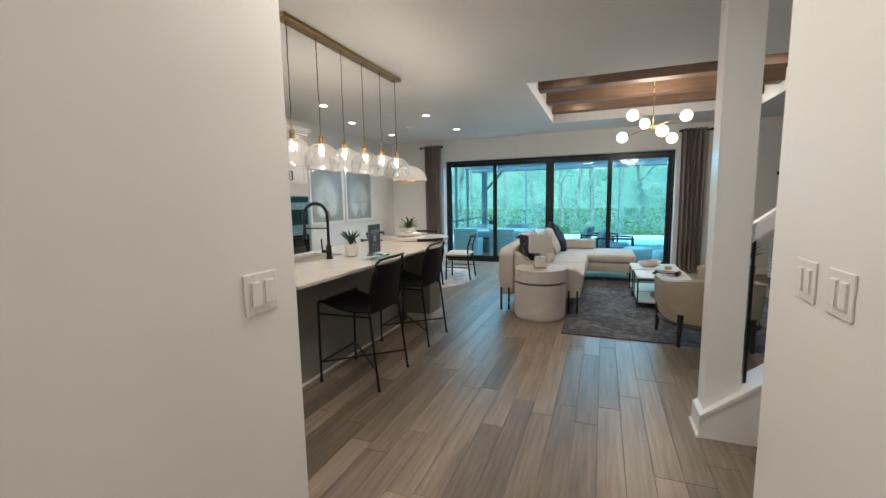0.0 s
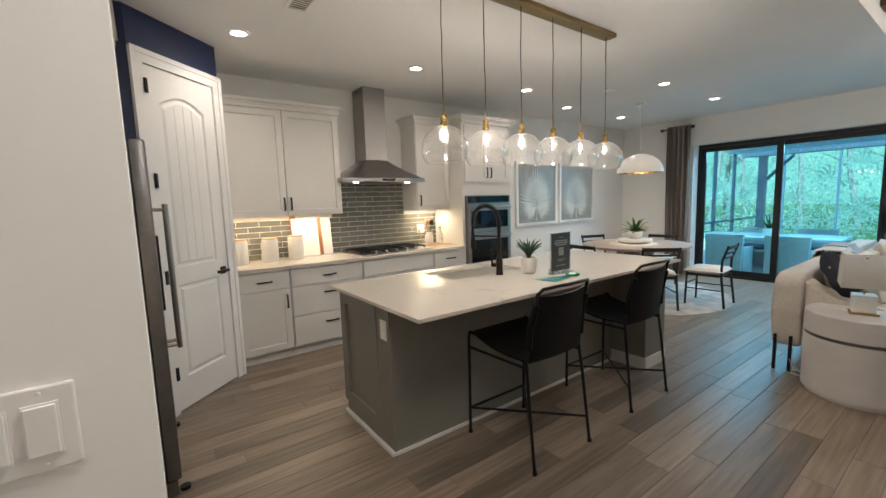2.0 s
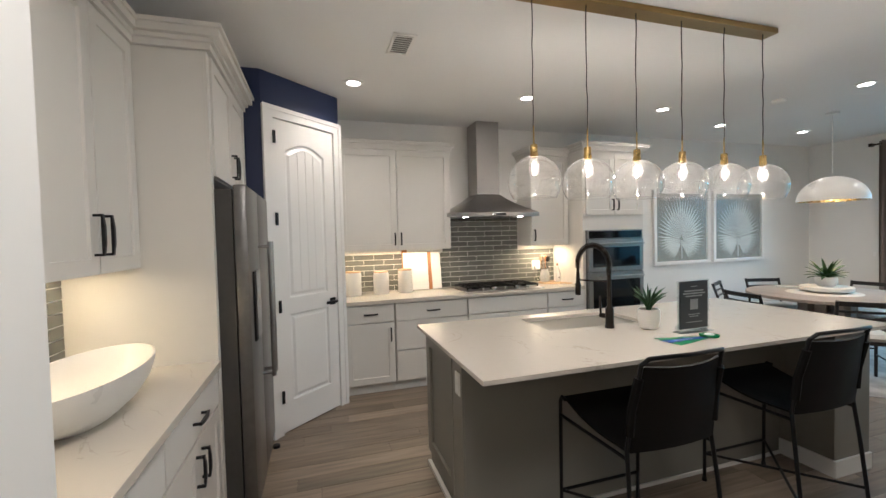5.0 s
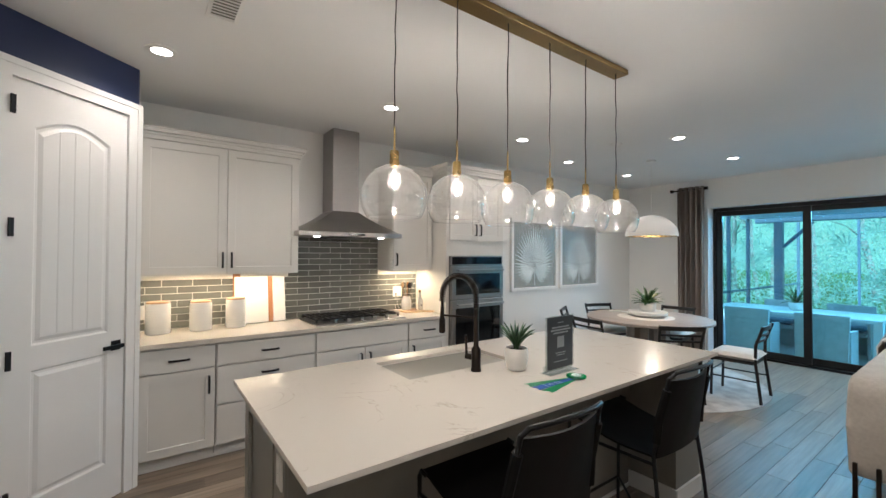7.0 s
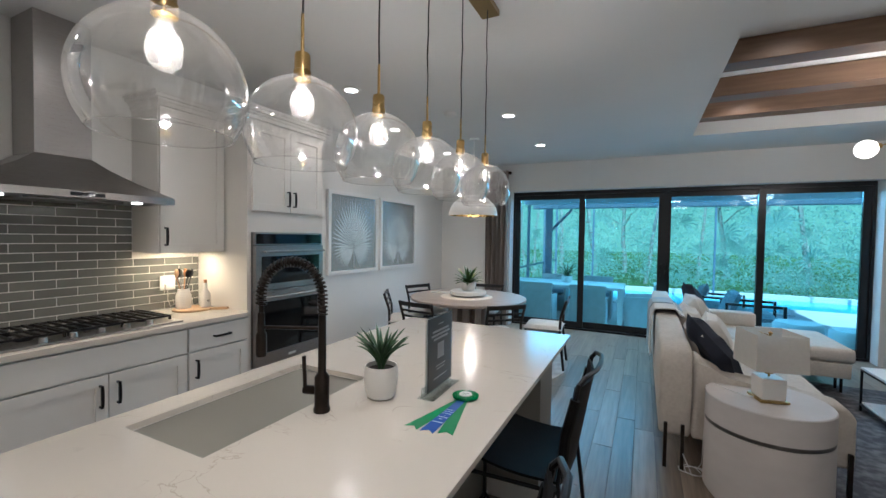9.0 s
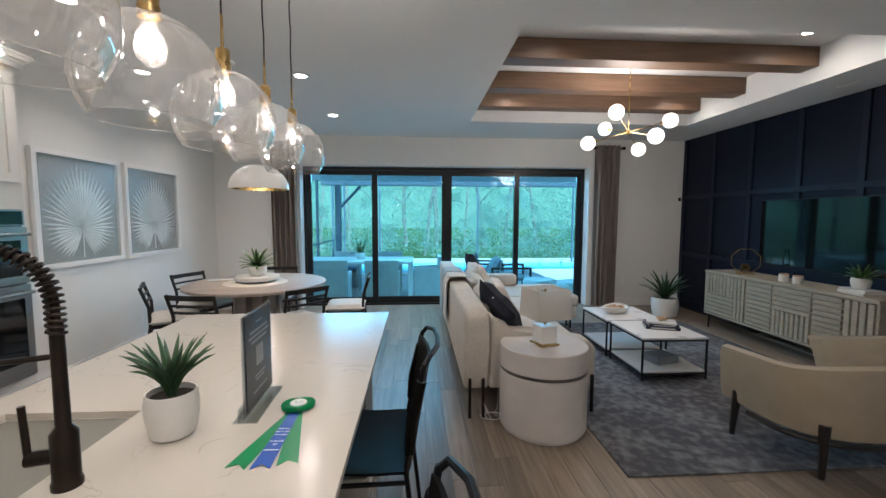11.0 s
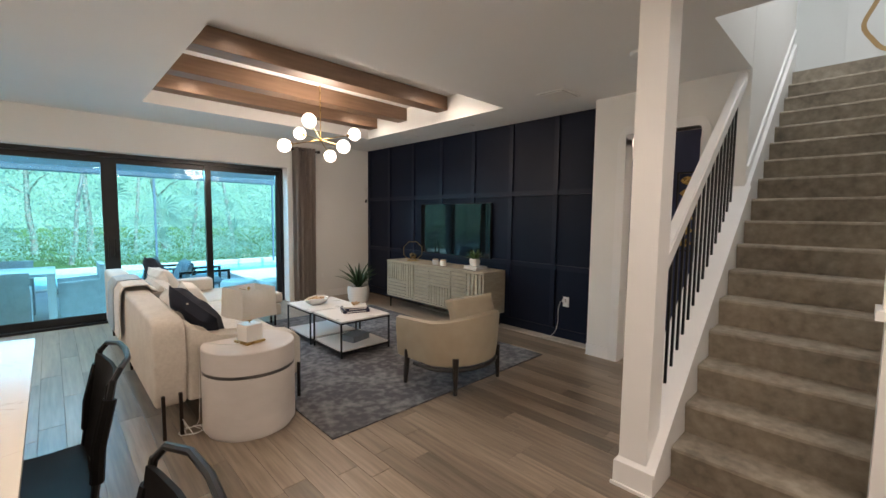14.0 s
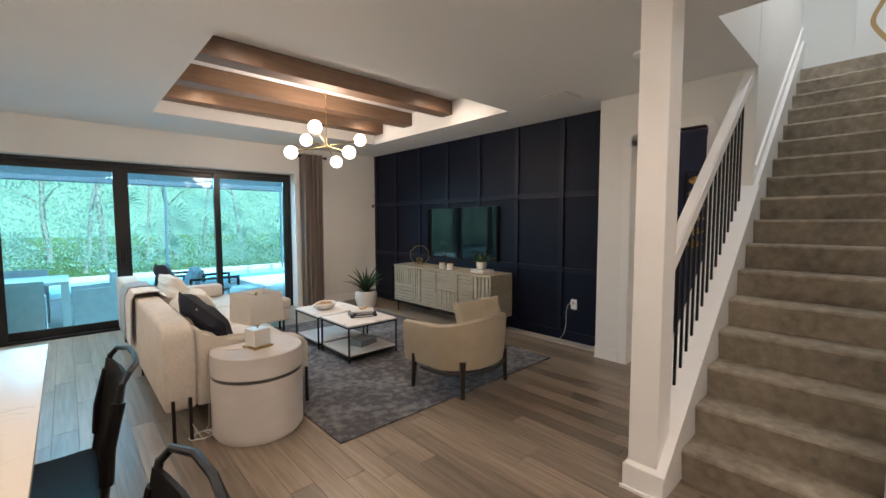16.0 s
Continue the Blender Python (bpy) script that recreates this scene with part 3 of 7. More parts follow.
def skirts():
    # knee board on the open side, then the board along the wall
    def zt(x):
        return (x - 1.57) * SLOPE + 0.15
    bm = prism([(1.545, 0), (1.545, zt(1.545)), (3.54, zt(3.54)), (3.54, 0)], "y", SY1 - .033, SY1 + .15)
    tagged(mesh_ob("trim_stair_knee", bm, TRIM), kind="structure")
    bm = prism([(1.535, zt(1.535) + .001), (3.539, zt(3.539) + .001), (3.539, zt(3.539) + .022), (1.535, zt(1.535) + .022)], "y", SY1 - .045, SY1 + .16)
    tagged(mesh_ob("trim_stair_cap", bm, TRIM), kind="structure")
    bm = prism([(3.541, 0), (3.541, zt(3.541) + .02), (5.70, zt(5.70) + .02), (5.70, 0)], "y", SY1 - .033, SY1 - .001)
    prism([(3.541, zt(3.541) + .16), (3.541, zt(3.541) + .185), (5.70, zt(5.70) + .185), (5.70, zt(5.70) + .16)], "y", SY1 - .02, SY1 - .001, bm)
    tagged(mesh_ob("trim_stair_skirt", bm, TRIM), kind="structure")
    bm = prism([(1.801, 0), (1.801, zt(1.801) + .02), (5.70, zt(5.70) + .02), (5.70, 0)], "y", SY0 + .001, SY0 + .019)
    tagged(mesh_ob("trim_stair_skirt_south", bm, TRIM), kind="structure")


skirts()


def railing():
    r = thing("stair_railing", pose(0, SY1 + .06, 0), "white handrail on slim black iron balusters", "railing")
    bm = prism([(1.738, 1.158), (3.535, 1.158 + 1.797 * SLOPE), (3.535, 1.158 + 1.797 * SLOPE + .105), (1.738, 1.263)], "y", -.035, .035)
    bmesh.ops.bevel(bm, geom=bm.edges[:], offset=.008, segments=2, affect="EDGES")
    part("handrail", bm, TRIM, r, "white painted handrail", smooth=True)
    for i in range(17):
        xx = 1.768 + i * .1
        zb = (xx - 1.57) * SLOPE + 0.172
        zt = 1.158 + (xx - 1.738) * SLOPE + .01
        part("baluster", boxes((xx - .0075, xx + .0075, -.0075, .0075, zb, zt)), BLACK, r)


railing()


def column():
    c = tagged(new("stair_column"), kind="structure")
    part("shaft", boxes((1.558, 1.737, 3.615, 3.765, 0, CZ)), TRIM, c)
    part("plinth", boxes((1.533, 1.5445, 3.573, 3.785, 0, .14), (1.5446, 1.74, 3.767, 3.785, 0, .14), (1.522, 1.5329, 3.568, 3.796, 0, .018)), TRIM, c)


column()
# ---------- kitchen ----------
E_ = 0.003


def shaker(w, h, rail=0.06, t=0.02):
    """A framed door: width along x from 0, height from 0, its face at y = -t."""
    bm = bmesh.new()
    rings = []
    for g, y in ((0, 0), (0, -t + .001), (.001, -t), (rail, -t), (rail + .002, -t * .5), (rail + .004, -t * .5)):
        rings.append([bm.verts.new((x, y, z)) for x, z in ((g, g), (w - g, g), (w - g, h - g), (g, h - g))])
    for p, q in zip(rings, rings[1:]):
        for i in range(4):
            bm.faces.new((p[i], p[(i + 1) % 4], q[(i + 1) % 4], q[i]))
    bm.faces.new(rings[0][::-1])
    bm.faces.new(rings[-1])
    return bm


def slab(w, h, t=0.02):
    bm = boxes((0, w, -t, 0, 0, h))
    bmesh.ops.bevel(bm, geom=[e for e in bm.edges if all(v.co.y < -t * .9 for v in e.verts)], offset=.003, segments=2, affect="EDGES")
    return bm


def bar_pull(length, upright=True):
    """A flat bow-ended pull standing 3 cm off the face."""
    s = .005
    if upright:
        bm = boxes((-s, s, -.032, 0, 0, .010), (-s, s, -.032, 0, length - .010, length))
        prism([(-.032, 0), (-.026, 0), (-.026, length), (-.032, length), (-.038, length * .7), (-.038, length * .3)], "x", -.007, .007, bm)
    else:
        bm = boxes((0, .010, -.032, 0, -s, s), (length - .010, length, -.032, 0, -s, s))
        prism([(0, -.032), (0, -.026), (length, -.026), (length, -.032), (length * .7, -.038), (length * .3, -.038)], "z", -.007, .007, bm)
    return bm


def leafdoor(parent, x, z, w, h, pull=None, kind="door", mat=None):
    mat = mat or CABW
    d = part(kind, shaker(w, h) if kind == "door" else slab(w, h), mat, parent)
    d.location = (x, 0, z)
    if pull:
        px, pz, ln, up = pull
        p = part("handle", bar_pull(ln, up), BLACK, d, "slim black bar handle")
        p.location = (px, -.02, pz)
    return d


def cabinet(name, m, w, d, z0, z1, label, mat=None, toe=0.0, group=""):
    """A carcass from x 0 to w, its front at y = 0 and its back at y = d."""
    c = thing(name, m, label, "cabinet", group)
    part("body", boxes((0, w, E_, d, z0 + toe, z1)) if not toe else boxes((0, w, E_, d, z0 + toe, z1), (0, w, .06, d, z0, z0 + toe - .001)), mat or CABW, c)
    return c


FX = -3.185                                        # face of the base cabinets
def facing_east(y, z=0.0, x=FX):
    return pose(x, y, z, 0, 0, 90)


BD = WX * -1 + FX - E_
B0 = 2.495
# base run: door and drawer, three drawers, cooktop base, drawer and door
for y, w, plan in ((B0, .475, "dd"), (2.975, .745, "ddd"), (3.725, .915, "cook"), (4.645, .47, "dd2")):
    c = cabinet("base_cabinet", facing_east(y), w, BD, 0, .874, "white enamel base cabinet under a quartz worktop", toe=.10, group="base cabinets")
    if plan in ("dd", "dd2"):
        leafdoor(c, .006, .70, w - .012, .16, (w / 2 - .065, .08, .13, False), "drawer")
        leafdoor(c, .006, .11, w - .012, .58, (w - .05 if plan == "dd" else .045, .40, .13, True))
    elif plan == "ddd":
        leafdoor(c, .006, .70, w - .012, .16, (w / 2 - .065, .08, .13, False), "drawer")
        leafdoor(c, .006, .41, w - .012, .28, (w / 2 - .065, .20, .13, False), "drawer")
        leafdoor(c, .006, .11, w - .012, .29, (w / 2 - .065, .20, .13, False), "drawer")
    else:
        leafdoor(c, .006, .70, w - .012, .16, None, "drawer")
        leafdoor(c, .006, .11, w / 2 - .009, .58, (w / 2 - .05, .40, .13, True))
        leafdoor(c, w / 2 + .003, .11, w / 2 - .009, .58, (.04, .40, .13, True))
struct("trim_toe_west", CABW, (-3.255, -3.243, B0, 5.115, 0, .02))
one("worktop", rbox(0, .645, 0, 2.62, 0, .035, .003), QUARTZ, pose(WX + .001, 2.492, .876), "long white quartz worktop on the base cabinets", "worktop")

# wall cabinets
UX = -3.46
def wall_cab(y, w, z0, z1, doors, x=UX, d=None, pulls=None, label="white shaker wall cabinet with black pulls"):
    c = cabinet("wall_cabinet", facing_east(y, 0, x), w, (d or (-WX + x - E_)), z0, z1, label, group="wall cabinets")
    dw = w / doors
    for i in range(doors):
        px = (dw - .035) if (doors == 2 and i == 0) else .03
        leafdoor(c, i * dw + .003, z0 + .003, dw - .006, z1 - z0 - .006, (px, .05, .13, True))
    return c


def crown(parent, w, z, left=True, right=True, depth=.33):
    """A stepped moulding along the head of a cabinet."""
    steps = ((.012, 0, .03), (.024, .03, .05), (.045, .05, .075), (.055, .075, .09))
    bm = bmesh.new()
    for o, a, b in steps:
        add_box(bm, -(o if left else 0), w + (o if right else 0), -o - .02, depth, z + a, z + b)
    part("crown", bm, CABW, parent)


c1 = wall_cab(B0, 1.155, 1.37, 2.40, 2)
crown(c1, 1.155, 2.40, left=False)
c2 = wall_cab(4.62, .49, 1.37, 2.40, 1)
crown(c2, .49, 2.40, right=False)


def oven_tower():
    c = cabinet("oven_cabinet", facing_east(5.12), .83, BD, 0, 2.42, "tall white oven cabinet with double wall ovens", toe=.10)
    crown(c, .83, 2.42, depth=.6)
    leafdoor(c, .035, 1.70, .377, .69, (.345, .05, .13, True))
    leafdoor(c, .418, 1.70, .377, .69, (.03, .05, .13, True))
    leafdoor(c, .035, .11, .76, .28, (.315, .18, .13, False), "drawer")
    return c


oven_tower()


def wall_oven():
    o = thing("double_wall_oven", facing_east(5.155, 0, FX), "stainless steel double wall oven with dark glass doors", "oven")
    part("body", boxes((0, .76, -.012, .3, .44, 1.53)), STEELD, o)
    part("control_panel", boxes((.005, .755, -.03, -.0125, 1.43, 1.525)), STEEL, o)
    part("display", boxes((.02, .74, -.034, -.0305, 1.436, 1.518)), OVENG, o, "black glass control display")
    for z0, z1 in ((1.06, 1.42), (.45, 1.05)):
        d = part("oven_door", rbox(.005, .755, -.045, -.0125, z0, z1, .004), STEEL, o)
        part("door_window", boxes((.06, .70, -.049, -.0455, z0 + .10 if z0 < 1 else z0 + .05, z1 - .085)), OVENG, d, "dark glass oven window")
        bm = tube([(.05, -.10, z1 - .045), (.71, -.10, z1 - .045)], .011)
        for xx in (.07, .69):
            tube([(xx, -.046, z1 - .045), (xx, -.10, z1 - .045)], .008, bm=bm)
        part("handle", bm, STEEL, d, "round steel oven handle", smooth=True)
    part("badge", boxes((.34, .42, -.048, -.0455, .475, .495)), PLASTIC, o)


wall_oven()


def hood():
    h = thing("range_hood", facing_east(3.61, 0, -3.30), "stainless steel chimney range hood over the cooktop", "range hood")
    W, D = 1.03, .488
    bm = bmesh.new()
    levels = [(0, W, 0, 1.705), (0, W, 0, 1.745), (.18, W - .18, .10, 1.83), (.30, W - .30, .165, 1.90), (.38, W - .38, .205, 1.96)]
    rings = []
    for a, b, f, z in levels:
        # a gently bowed front edge
        pts = [(a + (b - a) * t, f - .05 * (1 - (2 * t - 1) ** 2) * (1 - (z - 1.70) * 2.5)) for t in [k / 8 for k in range(9)]]
        rings.append([bm.verts.new((x, y, z)) for x, y in pts] + [bm.verts.new((b, D, z)), bm.verts.new((a, D, z))])
    for r0, r1 in zip(rings, rings[1:]):
        for i in range(len(r0)):
            j = (i + 1) % len(r0)
            bm.faces.new((r0[i], r0[j], r1[j], r1[i]))
    bm.faces.new(rings[-1])
    bm.faces.new(rings[0][::-1])
    part("canopy", bm, STEEL, h, smooth=True)
    part("chimney", rbox(.38, .65, .205, D, 1.961, CZ - .004, .003), STEEL, h)
    part("baffle", boxes((.28, .75, .06, .40, 1.692, 1.704)), STEELD, h)
    for x in (.19, .84):
        part("hood_lamp", lathe([(0, 1.698), (.028, 1.698), (.028, 1.704), (0, 1.704)], 16, cx=x, cy=.09), LEDH, h)
    part("switch_strip", boxes((.44, .60, -.054, -.046, 1.715, 1.735)), OVENG, h)


hood()


def cooktop():
    c = thing("gas_cooktop", facing_east(3.735, .912, FX + .035), "black gas cooktop with steel knobs in the worktop", "cooktop")
    W, D = .90, .51
    part("tray", rbox(0, W, .05, .05 + D, 0, .012, .004), STEEL, c)
    for i in range(3):
        a, b = .03 + i * .283, .03 + (i + 1) * .283 - .008
        bm = bmesh.new()
        y0, y1, z = .14, .54, .045
        for y in (y0, y1 - .012):
            add_box(bm, a, b, y, y + .012, z - .012, z)
        for x in (a, b - .012):
            add_box(bm, x, x + .012, y0 + .012, y1 - .012, z - .012, z)
        for k in (1, 2, 3, 4):
            x = a + (b - a) * k / 5
            add_box(bm, x - .005, x + .005, y0 + .012, y1 - .012, z - .010, z + .004)
        add_box(bm, a + .012, b - .012, (y0 + y1) / 2 - .006, (y0 + y1) / 2 + .006, z - .009, z + .003)
        for x in (a, b - .012):
            for y in (y0, y1 - .012):
                add_box(bm, x, x + .012, y, y + .012, .0125, z - .012)
        part("grate", bm, BLACK, c, "black cast iron grate")
    for x, y, r in ((.16, .24, .04), (.16, .44, .035), (.45, .34, .055), (.74, .24, .035), (.74, .44, .04)):
        part("burner", lathe([(0, .028), (r * .8, .028), (r, .02), (r, .0125), (0, .0125)], 20, cx=x, cy=y), BLACK, c, smooth=True)
    for k in range(5):
        part("knob", lathe([(0, .04), (.016, .04), (.018, .034), (.02, .0125), (0, .0125)], 16, cx=.19 + k * .13, cy=.095), STEEL, c, smooth=True)


cooktop()

# ---------- splashback ----------
def splash():
    back = struct("wall_splashback", GROUT, (WX, WX + .006, B0, 5.118, .912, 1.369), (WX, WX + .006, 3.652, 4.618, 1.369, 1.72))
    me = rbox(0, .007, 0, .215, 0, .0525, .0012, 1)
    mesh = bpy.data.meshes.new("tile")
    me.to_mesh(mesh)
    me.free()
    mesh.materials.append(TILE)
    cuts = {}
    n = 0
    for row in range(14):
        z = .9165 + row * .058
        full = z + .0525 <= 1.369
        lo, hi = (B0 + .003, 5.115) if full else (3.655, 4.615)
        y = 4.406 - .22 * 9 - (.11 if row % 2 else 0)
        while y < hi:
            a, b = max(y, lo), min(y + .215, hi)
            if b - a > .02:
                if b - a > .2145:
                    m = mesh
                else:
                    key = round(b - a, 3)
                    if key not in cuts:
                        bm = rbox(0, .007, 0, b - a, 0, .0525, .0012, 1)
                        cuts[key] = bpy.data.meshes.new("tile")
                        bm.to_mesh(cuts[key])
                        bm.free()
                        cuts[key].materials.append(TILE)
                    m = cuts[key]
                t = new("tile", m)
                t.parent = back
                t.location = (WX + .0015, a, z)
                n += 1
            y += .22
    back2 = struct("wall_splashback_south", GROUT, (-1.56, -.045, 1.151, 1.156, .912, 1.39))
    for row in range(8):
        z = .9165 + row * .058
        x = -1.555 - (.11 if row % 2 else 0)
        while x < -.05:
            a, b = max(x, -1.553), min(x + .215, -.05)
            if b - a > .03:
                part("tile", boxes((a, b, 1.154, 1.162, z, min(z + .0525, 1.388))), TILE, back2)
            x += .22


# ---------- fridge side ----------
def facing_north(x, y):
    return pose(x, y, 0, 0, 0, 180)


def bowl_counter():
    c = cabinet("base_cabinet", facing_north(-.045, 1.76), 1.50, .595, 0, .874, "white enamel base cabinet with black pulls below a quartz top", toe=.10, group="base cabinets")
    for i, w in enumerate((.745, .745)):
        x = i * .75 + .004
        leafdoor(c, x, .70, w, .16, (w / 2 - .065, .08, .13, False), "drawer")
        leafdoor(c, x, .11, w / 2 - .002, .58, (w / 2 - .04, .40, .13, True))
        leafdoor(c, x + w / 2 + .002, .11, w / 2 - .002, .58, (.036, .40, .13, True))
    one("worktop", rbox(-1.552, -.043, 1.165, 1.795, .876, .911, .003), QUARTZ, pose(0, 0, .0), "white quartz worktop holding the bowl", "worktop")
    u = cabinet("wall_cabinet", facing_north(-.045, 1.455), 1.505, .295, 1.39, 2.44, "white shaker wall cabinet with black pulls", group="wall cabinets")
    for i in range(4):
        w = 1.505 / 4
        leafdoor(u, i * w + .003, 1.393, w - .006, 1.044, ((w - .04) if i % 2 == 0 else .035, .07, .16, True))
    bm = bmesh.new()
    for o, a, b in ((.012, 0, .03), (.024, .03, .05), (.045, .05, .085), (.055, .085, .105)):
        add_box(bm, 0, 1.503, -o - .02, .29, 2.44 + a, 2.44 + b)
    part("crown", bm, CABW, u)
    # panel, cabinet over the fridge
    s = thing("fridge_surround", pose(0, -.026, 0), "tall white panel and cabinet enclosing the refrigerator", "cabinet")
    part("side_panel", boxes((-1.60, -1.555, 1.152, 1.80, 0, 2.44)), CABW, s)
    part("front_edge", boxes((-1.604, -1.552, 1.801, 1.812, 0, 2.44)), CABW, s)
    part("body", boxes((-2.553, -1.605, 1.152, 1.80, 1.835, 2.44)), CABW, s)
    for i in range(2):
        d = part("door", shaker(.468, .595), CABW, s)
        d.matrix_local = pose(-1.609 - i * .472, 1.803, 1.84, 0, 0, 180)
        p = part("handle", bar_pull(.14, True), BLACK, d, "slim black bar handle")
        p.location = (.432 if i == 0 else .036, -.02, .05)
    bm = bmesh.new()
    for o, a, b in ((.016, 0, .03), (.036, .03, .05), (.064, .05, .085), (.078, .085, .105)):
        add_box(bm, -2.556, -1.55 + o, 1.152, 1.82 + o, 2.441 + a, 2.441 + b)
    part("crown", bm, CABW, s)


bowl_counter()


def fridge():
    f = thing("refrigerator", facing_north(-1.60, 1.865), "stainless steel side by side refrigerator with dark sides", "refrigerator")
    W = .90
    part("body", boxes((0, W, .0, .68, .02, 1.775)), FRIDGES, f)
    for a, b in ((.002, .40), (.406, W - .002)):
        d = part("door", rbox(a, b, -.07, -.004, .09, 1.80, .012), STEELD, f, smooth=True)
        hx = b - .045 if a < .1 else a + .045
        bm = tube([(hx, -.135, .68), (hx, -.135, 1.50)], .013)
        for z in (.70, 1.47):
            tube([(hx, -.071, z), (hx, -.135, z)], .010, bm=bm)
        part("handle", bm, STEEL, d, "long tubular steel handle", smooth=True)
    part("dispenser", boxes((.09, .31, -.082, -.0705, .96, 1.34)), OVENG, f, "black water and ice dispenser")
    part("grille", boxes((.02, W - .02, -.05, -.002, .0, .08)), STEELD, f)
    for x in (.06, W - .06):
        part("foot", lathe([(0, 0), (.025, 0), (.025, .018), (0, .018)], 12, cx=x, cy=-.08), BLACK, f)


fridge()


def bowl():
    bm = lathe([(0, 0), (.12, 0), (.13, .012), (.155, .022), (.215, .065), (.262, .125), (.284, .185), (.288, .215), (.278, .215), (.255, .14), (.20, .08), (.10, .045), (0, .04)], 48, sx=1.25, sy=.62)
    for v in bm.verts:
        v.co.z *= .80
    one("decorative_bowl", bm, CERAMIC, pose(-.96, 1.50, .9115), "large oval white ceramic bowl on the worktop", "bowl", smooth=True)


bowl()

# ---------- pantry corner ----------
P0, P1 = (-2.57, 1.91), (-3.10, 2.49)
def pantry():
    ux, uy = P1[0] - P0[0], P1[1] - P0[1]
    L = math.hypot(ux, uy)
    ang = math.degrees(math.atan2(uy, ux))
    # wall pieces above and beside the diagonal door; local x runs from the fridge to the kitchen wall, y points into the pantry
    m = pose(P0[0], P0[1], 0, 0, 0, ang)
    w = mesh_ob("wall_pantry", boxes((0, L, -.0, .10, 2.50, CZ), (0, .02, 0, .10, 0, 2.5), (L - .02, L, 0, .10, 0, 2.5)), NAVYK)
    w.matrix_world = m
    tagged(w, kind="structure")
    struct("wall_pantry_side", NAVYK, (P0[0] - .03, P0[0], 1.152, 1.91, 0, CZ))
    struct("wall_pantry_return", PAINT, (WX, P1[0] + .003, 2.395, 2.487, 0, CZ))
    cw = .085
    d = thing("door_1", m, "closed white two panel arched pantry door", "door")
    bm = boxes((.0, cw, -.022, -.001, 0, 2.52), (L - cw, L, -.022, -.001, 0, 2.52), (cw, L - cw, -.022, -.001, 2.435, 2.52))
    add_box(bm, -.004, cw * .35, -.028, -.023, 0, 2.524)
    add_box(bm, L - cw * .35, L + .004, -.028, -.023, 0, 2.524)
    add_box(bm, cw * .35, L - cw * .35, -.028, -.023, 2.49, 2.524)
    part("casing", bm, TRIM, d)
    x0, x1 = cw + .004, L - cw - .004
    W = x1 - x0
    leaf = part("door_leaf", boxes((x0, x1, .004, .03, .01, 2.43)), TRIM, d)
    # stiles, rails and raised panels; the upper panel has an arched head
    st = .105
    bm = boxes((x0, x0 + st, -.008, .004, .01, 2.43), (x1 - st, x1, -.008, .004, .01, 2.43), (x0 + st, x1 - st, -.008, .004, .01, .24), (x0 + st, x1 - st, -.008, .004, .92, 1.05))
    arch = [(x0 + st, 2.43), (x0 + st, 2.20)]
    for k in range(1, 12):
        t = k / 12
        arch.append((x0 + st + (W - 2 * st) * t, 2.20 + .07 * math.sin(math.pi * t)))
    arch += [(x1 - st, 2.20), (x1 - st, 2.43)]
    prism(arch, "y", -.008, .004, bm)
    part("stile_and_rail", bm, TRIM, leaf)
    xa, xb = x0 + st, x1 - st

    def lower(g):
        return [(xa + g, .24 + g), (xb - g, .24 + g), (xb - g, .92 - g), (xa + g, .92 - g)]

    def upper(g):
        top = [(xb - g - (xb - xa - 2 * g) * k / 12, 2.20 - g + .07 * math.sin(math.pi * k / 12)) for k in range(13)]
        return [(xa + g, 1.05 + g), (xb - g, 1.05 + g)] + top

    def raised(outline, grooves):
        """A field that dips behind the rails, then rises in a bevel; grooves part its face into boards."""
        rings = []
        bm = bmesh.new()
        for g, y in ((.0, -.0078), (.007, -.001), (.010, .003), (.022, .003), (.040, -.006)):
            rings.append([bm.verts.new((x, y, z)) for x, z in outline(g)])
        for p, q in zip(rings, rings[1:]):
            for i in range(len(p)):
                j = (i + 1) % len(p)
                bm.faces.new((p[i], p[j], q[j], q[i]))
        bm.faces.new(rings[-1])
        for k in range(1, grooves):
            x = xa + .04 + (xb - xa - .08) * k / grooves
            t = (x - xa) / (xb - xa)
            add_box(bm, x - .0035, x - .0012, -.0072, -.0058, 1.10, 2.15 + .07 * math.sin(math.pi * t))
            add_box(bm, x + .0012, x + .0035, -.0072, -.0058, 1.10, 2.15 + .07 * math.sin(math.pi * t))
        return bm

    part("lower_panel", raised(lower, 0), TRIM, leaf)
    part("upper_panel", raised(upper, 4), TRIM, leaf)
    for z in (.25, .95, 1.62, 2.24):
        part("hinge", boxes((x0 - .014, x0 + .006, -.034, -.0235, z, z + .095)), BLACK, d)
    hx = x1 - .055
    bm = boxes((hx - .028, hx + .028, -.016, -.0085, .93, .99))
    tube([(hx, -.016, .96), (hx, -.055, .96)], .009, bm=bm)
    add_box(bm, hx - .11, hx + .012, -.066, -.050, .95, .972)
    part("lever_handle", bm, BLACK, d, "square black lever handle")
    struct("trim_pantry_plinth", TRIM, (P1[0] + .004, P1[0] + .02, 2.488, 2.494, 0, .13))


pantry()

